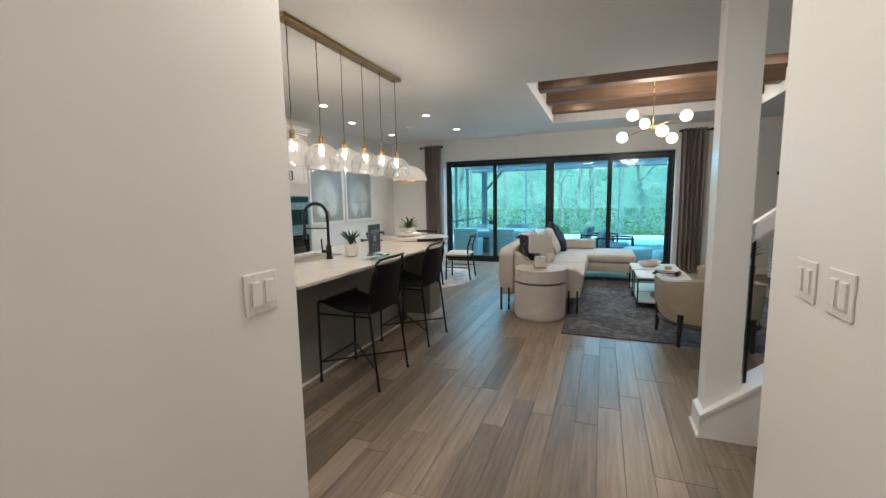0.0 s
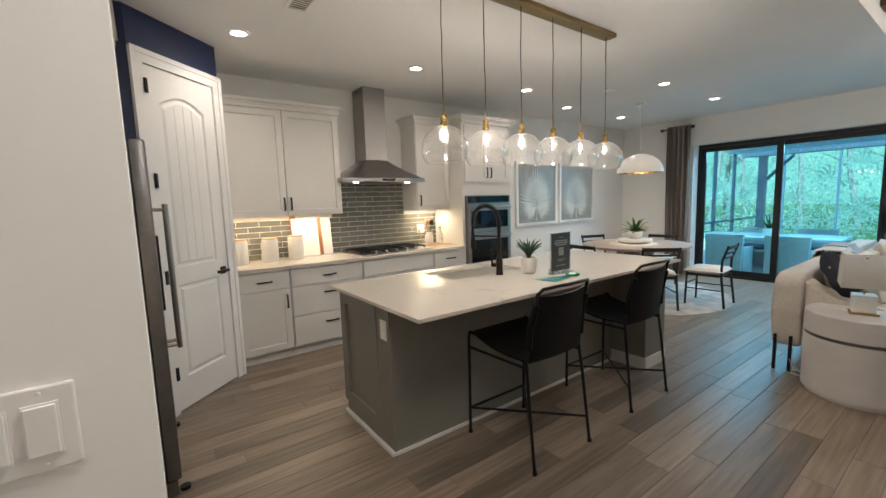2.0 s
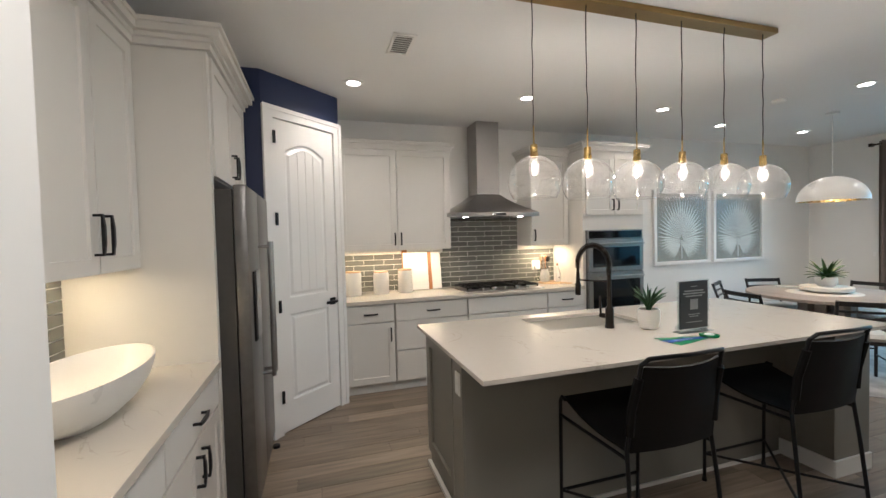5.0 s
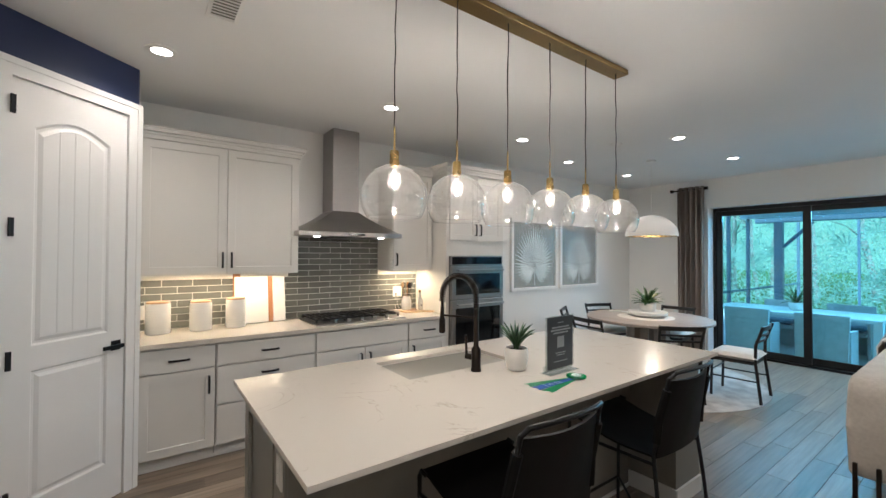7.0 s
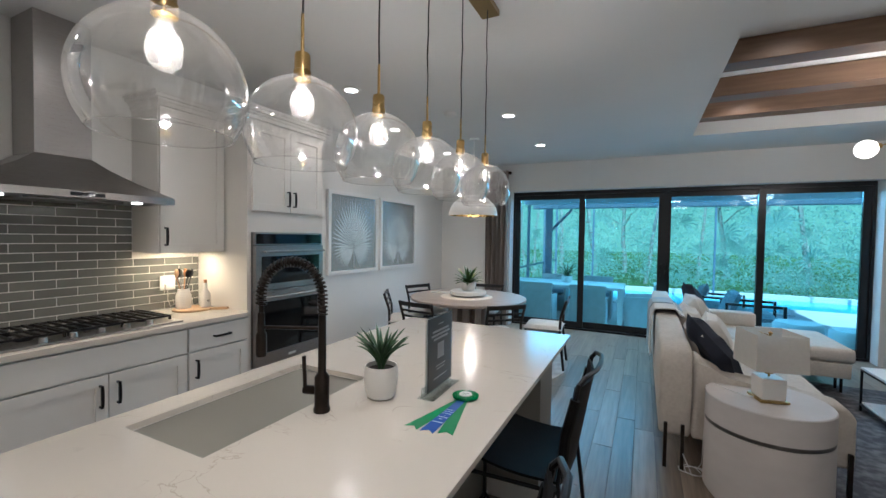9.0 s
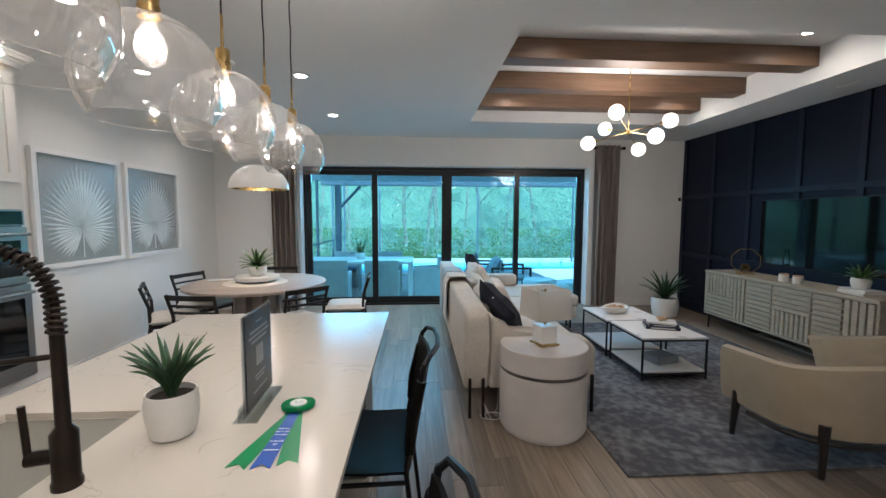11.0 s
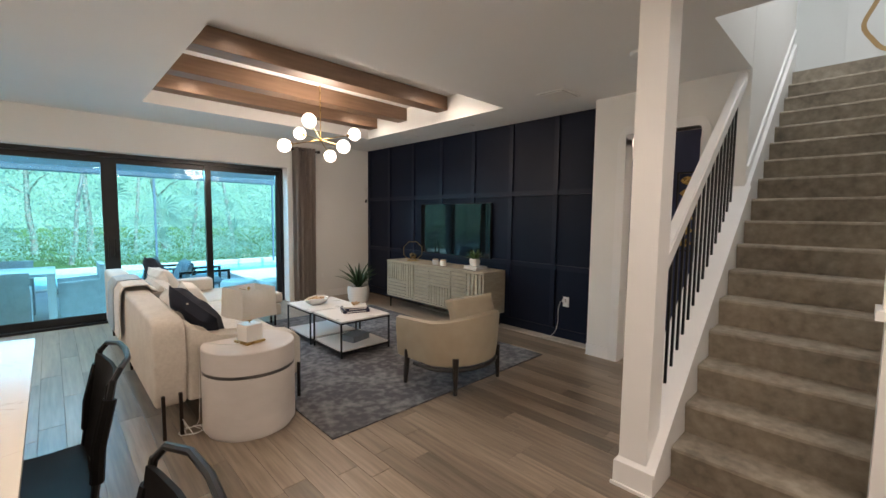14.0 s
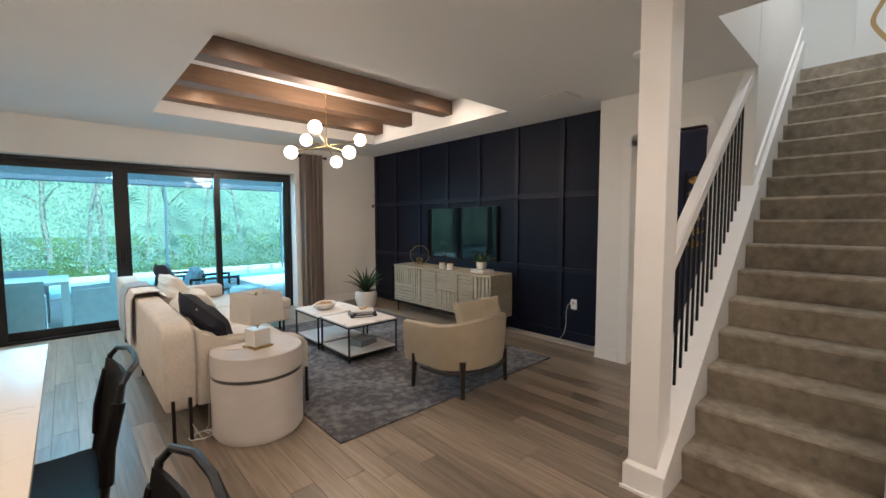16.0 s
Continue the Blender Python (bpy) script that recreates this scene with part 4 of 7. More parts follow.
# ---------- island ----------
def island():
    isl = thing("kitchen_island", pose(0, 0, 0), "greige painted kitchen island with seating overhang", "kitchen island")
    x0, x1, y0, y1 = -1.875, -1.20, 2.96, 5.52
    part("body", boxes((x0, x1, y0, y1, 0.0, .892)), GREIGE, isl)
    part("end_leg", boxes((x1 + .002, -.90, 5.20, y1, 0, .892)), GREIGE, isl)
    # framed end panel
    p = boxes((x0, x0 + .075, y0 - .018, y0 - .001, .1, .892), (-1.40, -1.345, y0 - .018, y0 - .001, .1, .892), (x0 + .075, -1.40, y0 - .018, y0 - .001, .1, .17),
              (x0 + .075, -1.40, y0 - .018, y0 - .001, .80, .892), (-1.345, x1, y0 - .012, y0 - .001, .1, .892))
    part("end_panel", p, GREIGE, isl)
    part("base_moulding", boxes((x0 - .005, x1 + .008, y0 - .024, y0 - .002, 0, .02), (x1 + .001, x1 + .012, y0, 5.19, 0, .02), (x1 + .001, -.89, 5.185, 5.199, 0, .10), (-.899, -.885, 5.19, y1, 0, .1)), CABW, isl, "pale quarter round at the foot")
    for i in range(3):
        a = y0 + .02 + i * .85
        d = part("door", shaker(.41, .70), GREIGE, isl)
        d.matrix_local = pose(x0 - .001, a + .41, .12, 0, 0, -90)
        d = part("door", shaker(.41, .70), GREIGE, isl)
        d.matrix_local = pose(x0 - .001, a + .83, .12, 0, 0, -90)
    # top with the sink cut out
    t0, t1, u0, u1 = -1.945, -.80, 2.90, 5.56
    sx0, sx1, sy0, sy1 = -1.83, -1.45, 3.615, 4.335
    bm = boxes((t0, t1, u0, sy0, .894, .914), (t0, t1, sy1, u1, .894, .914), (t0, sx0, sy0, sy1, .894, .914), (sx1, t1, sy0, sy1, .894, .914))
    bmesh.ops.remove_doubles(bm, verts=bm.verts, dist=1e-5)
    top = mesh_ob("island_worktop", bm, QUARTZ)
    tagged(top, "white veined quartz island worktop with sink cutout", "worktop")
    s = thing("sink", pose(0, 0, 0), "undermounted white sink in the island worktop", "sink")
    b = bmesh.new()
    add_box(b, sx0 - .01, sx1 + .01, sy0 - .01, sy1 + .01, .74, .76)
    add_box(b, sx0 - .014, sx0, sy0 - .01, sy1 + .01, .76, .8935)
    add_box(b, sx1, sx1 + .014, sy0 - .01, sy1 + .01, .76, .8935)
    add_box(b, sx0, sx1, sy0 - .014, sy0, .76, .8935)
    add_box(b, sx0, sx1, sy1, sy1 + .014, .76, .8935)
    part("basin", b, BASIN, s)
    part("drain", lathe([(0, .763), (.045, .763), (.045, .7605), (0, .7605)], 20, cx=-1.63, cy=3.93), STEEL, s)
    o = thing("outlet_plate", pose(-1.255, y0 - .0125, .745), "white outlet plate on the island end", "outlet")
    part("plate", rbox(-.036, .036, -.006, 0, -.058, .058, .002), PLASTIC, o)
    part("socket", boxes((-.017, .017, -.008, -.0065, .008, .042), (-.017, .017, -.008, -.0065, -.042, -.008)), TRIM, o)


island()


def faucet():
    f = thing("faucet", pose(-1.38, 3.99, .914), "dark bronze spring neck kitchen faucet", "faucet")
    part("body", lathe([(0, 0), (.028, 0), (.028, .012), (.025, .02), (.025, .12), (.014, .135), (.0125, .36), (0, .365)], 24), BRONZE, f, smooth=True)
    bm = tube([(0, 0.02, .07), (0, .065, .07)], .016)
    tube([(0, .062, .06), (0, .068, .185)], .007, bm=bm)
    fa = part("lever", bm, BRONZE, f, smooth=True)
    fa.rotation_euler = (0, 0, radians(80))
    arc = []
    R = .105
    for k in range(33):
        a = math.pi * k / 32
        arc.append((-R + R * math.cos(a), 0, .39 + R * math.sin(a) * 1.15))
    path = [(0, 0, .33)] + arc + [(-2 * R, 0, .36), (-2 * R, 0, .33)]
    part("hose", tube(path, .0085, 10), BRONZE, f, smooth=True)
    # spring round the hose
    pts, turns = [], 34
    N = turns * 12
    P = [Vector(p) for p in path[:-1]]
    lens = [0]
    for a, b in zip(P, P[1:]):
        lens.append(lens[-1] + (b - a).length)
    for i in range(N + 1):
        s = lens[-1] * i / N
        k = max(j for j in range(len(lens) - 1) if lens[j] <= s + 1e-9)
        t = (s - lens[k]) / (lens[k + 1] - lens[k])
        p = P[k].lerp(P[k + 1], t)
        d = (P[k + 1] - P[k]).normalized()
        side = Vector((0, 1, 0))
        up = side.cross(d)
        a = 2 * math.pi * turns * i / N
        pts.append(p + .0155 * (math.cos(a) * side + math.sin(a) * up))
    part("spring", tube(pts, .0038, 5), BRONZE, f, smooth=True)
    part("spray_head", lathe([(0, .185), (.016, .185), (.018, .195), (.018, .26), (.013, .27), (.011, .335), (0, .335)], 20, cx=-2 * R), BRONZE, f, smooth=True)
    part("support_arm", tube([(0, 0, .285), (-2 * R + .01, 0, .285)], .006), BRONZE, f, smooth=True)
    f.matrix_world = pose(-1.38, 3.99, .914, 0, 0, 25)


faucet()


def spiky(n, length, width, mat, parent, seed, spread=.55, thick=.007):
    """Pointed fleshy leaves in a rosette; each leaf a part."""
    rnd = random.Random(seed)
    for i in range(n):
        t = i / n
        az = i * 2.399 + rnd.uniform(-.2, .2)
        tilt = .12 + spread * t + rnd.uniform(-.06, .06)
        L = length * (1 - .35 * t * rnd.uniform(.4, 1))
        bm = bmesh.new()
        rows = []
        for k in range(7):
            s = k / 6
            w = width * (1 - s) ** .75 * (0.75 + .6 * s) if k < 6 else 0
            out = math.sin(tilt + s * .35 * (1 + t)) * L * s
            up = math.cos(tilt + s * .25 * (1 + t)) * L * s
            if k < 6:
                rows.append([bm.verts.new((out + .3 * w, -w / 2, up)), bm.verts.new((out - thick, 0, up - thick * .5)), bm.verts.new((out + .3 * w, w / 2, up)), bm.verts.new((out + thick * .4, 0, up + thick))])
            else:
                rows.append([bm.verts.new((out, 0, up))])
        for a, b in zip(rows, rows[1:]):
            for q in range(4):
                if len(b) == 1:
                    bm.faces.new((a[q], a[(q + 1) % 4], b[0]))
                else:
                    bm.faces.new((a[q], a[(q + 1) % 4], b[(q + 1) % 4], b[q]))
        leaf = part("leaf", bm, mat, parent, smooth=True)
        leaf.rotation_euler = (0, 0, az)
    return parent


def potted(name, m, r, h, leaves, length, width, label, seed, mat=None, spread=.55, potmat=None, flare=.8):
    p = thing(name, m, label, "potted plant")
    part("pot", lathe([(0, 0), (r * flare * .8, 0), (r * flare, h * .06), (r * .97, h * .45), (r, h * .75), (r * .93, h), (r * .86, h), (r * .88, h * .86), (0, h * .86)], 36), potmat or CERAMIC, p, smooth=True)
    part("soil", lathe([(0, h * .885), (r * .85, h * .875), (r * .85, h * .862), (0, h * .862)], 20), SOILM, p)
    e = new("foliage")
    e.parent = p
    e.location = (0, 0, h * .87)
    spiky(leaves, length, width, mat or LEAF, e, seed, spread)
    return p


potted("potted_aloe", pose(-1.275, 4.19, .9145), .064, .120, 30, .175, .025, "small spiky aloe in a white ceramic pot on the island", 3, spread=.14)


def sign():
    s = thing("table_sign", pose(-1.115, 4.36, .9145, 0, 0, -88), "clear acrylic stand with a black printed card", "sign")
    part("stand", boxes((-.125, .125, -.003, .001, .012, .30), (-.125, .125, -.034, .034, 0, .003), (-.125, .125, -.018, -.014, .003, .04)), ACRYL, s)
    c = part("card", boxes((-.108, .108, .0015, .0035, .02, .295)), DGREY, s, "black card with white lines of print")
    bm = bmesh.new()
    for z, w in ((.262, .05), (.235, .15), (.22, .17), (.205, .13), (.10, .09), (.088, .07), (.055, .12)):
        add_box(bm, -w / 2, w / 2, .0036, .0042, z, z + (.008 if z > .2 and z < .25 else .004))
    add_box(bm, -.03, .03, .0036, .0042, .13, .19)
    part("print", bm, textured("print ink", (0.25, 0.25, 0.25), (0.4, 0.4, 0.4), 0.6), c)
    part("back_card", boxes((-.108, .108, -.0055, -.0035, .02, .295)), textured("card back", (.28, .29, .30), (.34, .35, .36), .5), s)


sign()


def text_mesh(body, size, mat, parent, loc, rot=(0, 0, 0), name="lettering"):
    cu = bpy.data.curves.new(name, "FONT")
    cu.body, cu.size, cu.align_x, cu.extrude = body, size, "CENTER", .0003
    tmp = new(name, cu)
    dg = bpy.context.evaluated_depsgraph_get()
    me = bpy.data.meshes.new_from_object(tmp.evaluated_get(dg))
    bpy.data.objects.remove(tmp)
    me.materials.append(mat)
    ob = new(name, me)
    ob.parent = parent
    ob.location, ob.rotation_euler = loc, rot
    return ob


def rosette():
    r = thing("award_ribbon", pose(-.99, 4.33, .9145), "green and blue award rosette lying on the island", "ribbon")
    bm = bmesh.new()
    n = 44
    c = bm.verts.new((0, 0, .012))
    ring = []
    for i in range(2 * n):
        a = math.pi * i / n
        rr, z = (.05, .013) if i % 2 else (.047, .003)
        ring.append(bm.verts.new((rr * math.cos(a), rr * math.sin(a), z)))
    inner = [bm.verts.new((.026 * math.cos(math.pi * i / n), .026 * math.sin(math.pi * i / n), .012)) for i in range(2 * n)]
    for i in range(2 * n):
        j = (i + 1) % (2 * n)
        bm.faces.new((inner[i], ring[i], ring[j], inner[j]))
        bm.faces.new((c, inner[i], inner[j]))
    part("pleated_ring", bm, GREENR, r, "pleated green satin ring")
    part("centre", lathe([(0, .0165), (.024, .0155), (.024, .0125), (0, .0125)], 24), TEALR, r, "white printed centre disc", smooth=True)
    ink = principled("ribbon print", (.75, .8, .85), .5)
    inkg = principled("dark print", (.03, .12, .06), .5)
    part("centre_print", boxes((-.012, .012, .004, .006, .0156, .0162), (-.009, .009, -.003, -.001, .0158, .0164), (-.006, .006, -.009, -.008, .0156, .0162)), inkg, r)
    for a, mat, wd, L, z in ((-11, GREENR, .048, .31, .0006), (11, GREENR, .048, .30, .0006), (0, BLUER, .046, .31, .0018)):
        bm = prism([(-wd * .3, -.03), (wd * .3, -.03), (wd / 2, -L), (0, -L + .018), (-wd / 2, -L)], "z", z, z + .0009)
        t = part("tail", bm, mat, r, "satin ribbon tail")
        t.rotation_euler = (0, 0, radians(a))
        if mat is BLUER:
            for k, (w, sz) in enumerate((("SPECIAL", .0088), ("FEATURE", .0088), ("AWARD", .0088), ("- • -", .007), ("PARADE", .0095), ("OF", .0095))):
                text_mesh(w, sz, ink, t, (0, -.135 - .0155 * k, z + .0012))
            part("small_print", boxes((-.018, .018, -.236, -.232, z + .001, z + .0014)), ink, t)


rosette()

# ---------- things on the worktop ----------
for y, r, h in ((2.62, .084, .238), (2.91, .081, .228), (3.17, .078, .238)):
    c = thing("canister", pose(-3.60, y, .912), "white ceramic canister with a wooden lid", "canister", "kitchen canisters")
    part("jar", lathe([(0, 0), (r * .94, 0), (r, .008), (r, h - .012), (r * .95, h - .003), (0, h - .003)], 32), CERAMIC, c, smooth=True)
    part("lid", lathe([(0, h + .012), (r * .9, h + .012), (r * .93, h + .006), (r * .93, h - .002), (0, h - .002)], 32), WOODL, c, "round light wood lid", smooth=True)
b = thing("cutting_board", pose(-3.70, 3.40, .9145, 0, -9, 0), "white marble board with an oiled wood stripe leaning on the tiles", "cutting board", "leaning boards")
part("marble_half", rbox(0, .018, -.22, .06, 0, .42, .004), MARBLE, b)
part("wood_stripe", rbox(.0, .018, .061, .10, 0, .42, .003), WOODM, b)
part("marble_end", rbox(0, .018, .101, .21, 0, .42, .004), MARBLE, b)
b = thing("cutting_board", pose(-3.735, 3.20, .9145, 0, -5, 0), "tall wooden board leaning behind the marble one", "cutting board", "leaning boards")
part("board", rbox(0, .016, -.03, .03, 0, .445, .004), WOODM, b)


def utensils():
    m = pose(-3.58, 4.93, .912)
    t = thing("serving_board", m, "round wooden board with a handle under the jars", "serving board")
    bm = lathe([(0, 0), (.13, 0), (.135, .008), (.13, .016), (0, .016)], 32)
    add_box(bm, .11, .26, -.025, .025, .001, .015)
    part("board", bm, WOODL, t, smooth=True)
    t.rotation_euler = (0, 0, radians(40))
    c = thing("utensil_jar", pose(-3.62, 4.89, .9285), "white ceramic jar filled with kitchen utensils", "jar")
    part("jar", lathe([(0, 0), (.05, 0), (.054, .01), (.055, .10), (.04, .13), (.042, .15), (.036, .15), (.034, .12), (0, .11)], 28), CERAMIC, c, smooth=True)
    rnd = random.Random(4)
    for i, (a, mt) in enumerate(((0, BLACK), (1.2, BLACK), (2.4, WOODM), (3.5, BLACK), (4.6, WOODL), (5.4, STEEL))):
        u = part("utensil", tube([(0, 0, .06), (.05 * math.cos(a), .05 * math.sin(a), .24)], .004, 6), mt, c, ("black", "black", "brown wooden", "black", "light wooden", "steel")[i] + " cooking utensil")
        bm = lathe([(0, .0), (.022, .02), (.026, .045), (.016, .07), (0, .075)], 12, sy=.35)
        h = part("utensil_head", bm, mt, u, smooth=True)
        h.location = (.049 * math.cos(a), .049 * math.sin(a), .235)
        h.rotation_euler = (0, .25 * math.cos(a), a + .6)
    o = thing("oil_bottle", pose(-3.55, 5.02, .9285), "white ceramic bottle with a dark stopper", "bottle")
    part("bottle", lathe([(0, 0), (.035, 0), (.038, .01), (.038, .10), (.016, .14), (.014, .19), (0, .19)], 24), CERAMIC, o, smooth=True)
    part("stopper", lathe([(0, .19), (.011, .19), (.012, .215), (0, .217)], 12), WOODM, o, smooth=True)
    part("print", boxes((.0378, .0388, -.012, .012, .05, .056), (.0378, .0388, -.008, .008, .04, .044)), DGREY, o)


utensils()
for y, z in ((3.55, 1.12), (4.86, 1.12), (2.56, 1.06)):
    o = thing("outlet_plate", facing_east(y, z, WX + .0135), "white double outlet plate on the grey tiles", "outlet", "splashback outlets")
    part("plate", rbox(-.058, .058, -.006, 0, -.058, .058, .002), PLASTIC, o)
    part("socket", boxes((-.04, -.01, -.008, -.0065, -.04, .04), (.01, .04, -.008, -.0065, -.04, .04)), TRIM, o)
o = thing("plug_charger", facing_east(4.86, 1.09, WX + .022), "white plug with a hanging white cable", "charger")
part("plug", rbox(-.03, -.004, -.03, 0, -.02, .02, .003), PLASTIC, o)
part("cable", tube([(-.015, -.02, -.02), (-.02, -.03, -.10), (.0, -.03, -.155), (.03, -.03, -.14), (.02, -.03, -.10)], .0025, 6), PLASTIC, o, smooth=True)


# ---------- pendant over the island ----------
def pendant():
    p = thing("linear_pendant", pose(-1.19, 4.2, 0), "aged brass linear pendant with six clear glass globes", "pendant light")
    part("canopy_bar", rbox(-.06, .04, -.885, .905, 2.735, 2.768, .003), BRASSD, p)
    rnd = random.Random(5)
    for i in range(6):
        y = 3.375 + .33 * i - 4.2
        bm = tube([(rnd.uniform(-.002, .002), y + rnd.uniform(-.003, .003), 2.735 - (2.735 - 2.06) * k / 8) for k in range(9)], .0028, 6)
        part("cord", bm, BLACK, p, "thin black fabric cord", smooth=True)
        sk = part("socket", lathe([(0, 2.07), (.004, 2.07), (.0045, 1.975), (.017, 1.972), (.0195, 1.965), (.0195, 1.93), (.0215, 1.928), (.0215, 1.905), (0, 1.902)], 20, cy=y), BRASS, p, "knurled brass socket", smooth=True)
        R, zc = .138, 1.775
        prof = []
        for k in range(20):
            a = math.radians(9) + math.radians(126 - 9) * k / 19
            prof.append((R * math.sin(a), zc + R * math.cos(a)))
        g = lathe([(.0205, 1.917)] + prof, 40, cy=y)
        gl = part("glass_globe", g, GLOBEG, p, "open clear glass globe", smooth=True)
        gl.visible_shadow = False
        rim = part("rim", tube([(prof[-1][0] * math.cos(2 * math.pi * k / 40), y + prof[-1][0] * math.sin(2 * math.pi * k / 40), prof[-1][1]) for k in range(40)], .0014, 5, closed=True), GLOBEG, gl, smooth=True)
        b = part("bulb", lathe([(0, 1.902), (.012, 1.90), (.014, 1.885), (.026, 1.868), (.031, 1.845), (.026, 1.822), (.012, 1.808), (0, 1.806)], 20, cy=y), GLOBEG, p, "clear glass bulb", smooth=True)
        part("filament", lathe([(0, 1.880), (.003, 1.876), (.0055, 1.862), (.0055, 1.848), (.003, 1.838), (0, 1.836)], 12, cy=y), BULB, b, "glowing filament", smooth=True).visible_shadow = False
        b.visible_shadow = False


pendant()
# ---------- dining corner ----------
TC = (-2.42, 7.79)
one("round_rug", lathe([(0, .010), (1.24, .010), (1.25, .006), (1.25, .0005), (0, .0005)], 72), RUGR, pose(*TC, 0), "round pale rug with faint lines under the dining table", "rug", smooth=True)


def dining_table():
    t = thing("round_dining_table", pose(*TC, .011), "round greyed oak dining table on a slatted pedestal", "dining table")
    part("tabletop", lathe([(0, .745), (.725, .745), (.74, .738), (.74, .712), (.725, .705), (0, .705)], 72), TABLEW, t, smooth=True)
    for k in range(10):
        sl = part("pedestal_slat", boxes((.17, .25, -.045, .045, .03, .70)), TABLEW, t)
        sl.rotation_euler = (0, 0, 2 * math.pi * k / 10)
    part("base", lathe([(0, .03), (.32, .03), (.33, .02), (.33, 0), (0, 0)], 48), TABLEW, t, smooth=True)


dining_table()
one("placemat", lathe([(0, .004), (.33, .004), (.335, .001), (0, .001)], 48), WHITEC, pose(TC[0], TC[1] - .05, .757), "round cream placemat on the dining table", "placemat", smooth=True)
one("riser_tray", lathe([(0, .0), (.13, 0), (.13, .022), (.225, .022), (.235, .03), (.235, .062), (.225, .068), (0, .068)], 40), CERAMIC, pose(TC[0], TC[1], .7615), "round white riser tray on the placemat", "tray", smooth=True)
potted("potted_plant", pose(TC[0], TC[1], .830), .10, .105, 26, .25, .055, "leafy green plant in a white bowl on the riser tray", 8, LEAFL, spread=1.1)
one("notebook", rbox(-.13, .13, -.03, .03, 0, .012, .002), PLASTIC, pose(TC[0] - .45, TC[1] + .1, .757, 0, 0, 30), "small white booklet on the dining table", "book")


def dining_chair():
    c = thing("dining_chair", pose(0, 0, 0), "black wood ladder back dining chair with a cream seat", "dining chair", "chairs round the dining table")
    # faces +y; the back is at -y
    for sx in (-1, 1):
        part("leg", tube([(sx * .21, .20, 0), (sx * .205, .19, .44)], .014, 8), DARKW, c, smooth=True)
        part("leg", tube([(sx * .22, -.25, 0), (sx * .205, -.20, .42), (sx * .205, -.205, .60), (sx * .215, -.27, .80)], .015, 8), DARKW, c, smooth=True)
        part("stretcher", tube([(sx * .208, .19, .22), (sx * .21, -.22, .22)], .008, 6), DARKW, c, smooth=True)
    part("stretcher", tube([(-.208, .19, .28), (.208, .19, .28)], .008, 6), DARKW, c, smooth=True)
    bm = cushion(.47, .45, .085, .28, 12, .001)
    s = part("seat", bm, WHITEC, c, "cream upholstered seat", smooth=True)
    s.location = (0, 0, .455)
    part("seat_frame", boxes((-.205, .205, -.20, -.18, .39, .425), (-.205, .205, .175, .195, .39, .425), (-.215, -.195, -.18, .175, .39, .425), (.195, .215, -.18, .175, .39, .425)), DARKW, c)
    for z, yy, h in ((.775, -.262, .045), (.70, -.237, .022), (.635, -.215, .022)):
        pts = [(x, yy - .02 * (1 - (x / .215) ** 2)) for x in (-.215, -.11, 0, .11, .215)]
        bm = prism(pts + [(x, y + .014) for x, y in pts[::-1]], "z", z - h / 2, z + h / 2)
        part("back_slat", bm, DARKW, c)
    return c


def seat_round(angle, r=.93):
    """Poses of chairs round the table, by the angle from +x at which they stand, facing the middle."""
    a = radians(angle)
    return pose(TC[0] + r * math.cos(a), TC[1] + r * math.sin(a), .011, 0, 0, angle + 90)


first = dining_chair()
spots = [(5, .97), (-45, .80), (-98, .84), (209, .79), (159, .76), (94, .73)]
first.matrix_world = seat_round(*spots[0])
for a, q in spots[1:]:
    copy_thing(first, seat_round(a, q))


def dome():
    d = thing("dome_pendant", pose(TC[0] + .05, TC[1], 0), "white plaster dome pendant with gold lining", "pendant light")
    part("ceiling_rose", lathe([(0, 2.768), (.06, 2.768), (.06, 2.745), (0, 2.74)], 24), PLASTIC, d, smooth=True)
    part("rod", tube([(0, 0, 2.745), (0, 0, 2.10)], .005, 8), PLASTIC, d, smooth=True)
    out = [(.31 * math.sin(math.radians(a)), 1.79 + .27 * math.cos(math.radians(a))) for a in range(4, 91, 6)]
    inn = [(.302 * math.sin(math.radians(a)), 1.79 + .262 * math.cos(math.radians(a))) for a in range(90, 3, -6)]
    part("shade", lathe([(.0, 2.062)] + out + [(.31, 1.79), (.303, 1.79)], 48), CERAMIC, d, smooth=True)
    part("shade_lining", lathe([(.302, 1.7905)] + inn[1:] + [(0, 2.05)], 48), BRASS, d, "gold leaf shade lining", smooth=True)
    part("bulb", lathe([(0, 2.0), (.015, 1.98), (.03, 1.94), (.02, 1.905), (0, 1.9)], 16), BULB, d, smooth=True)


dome()


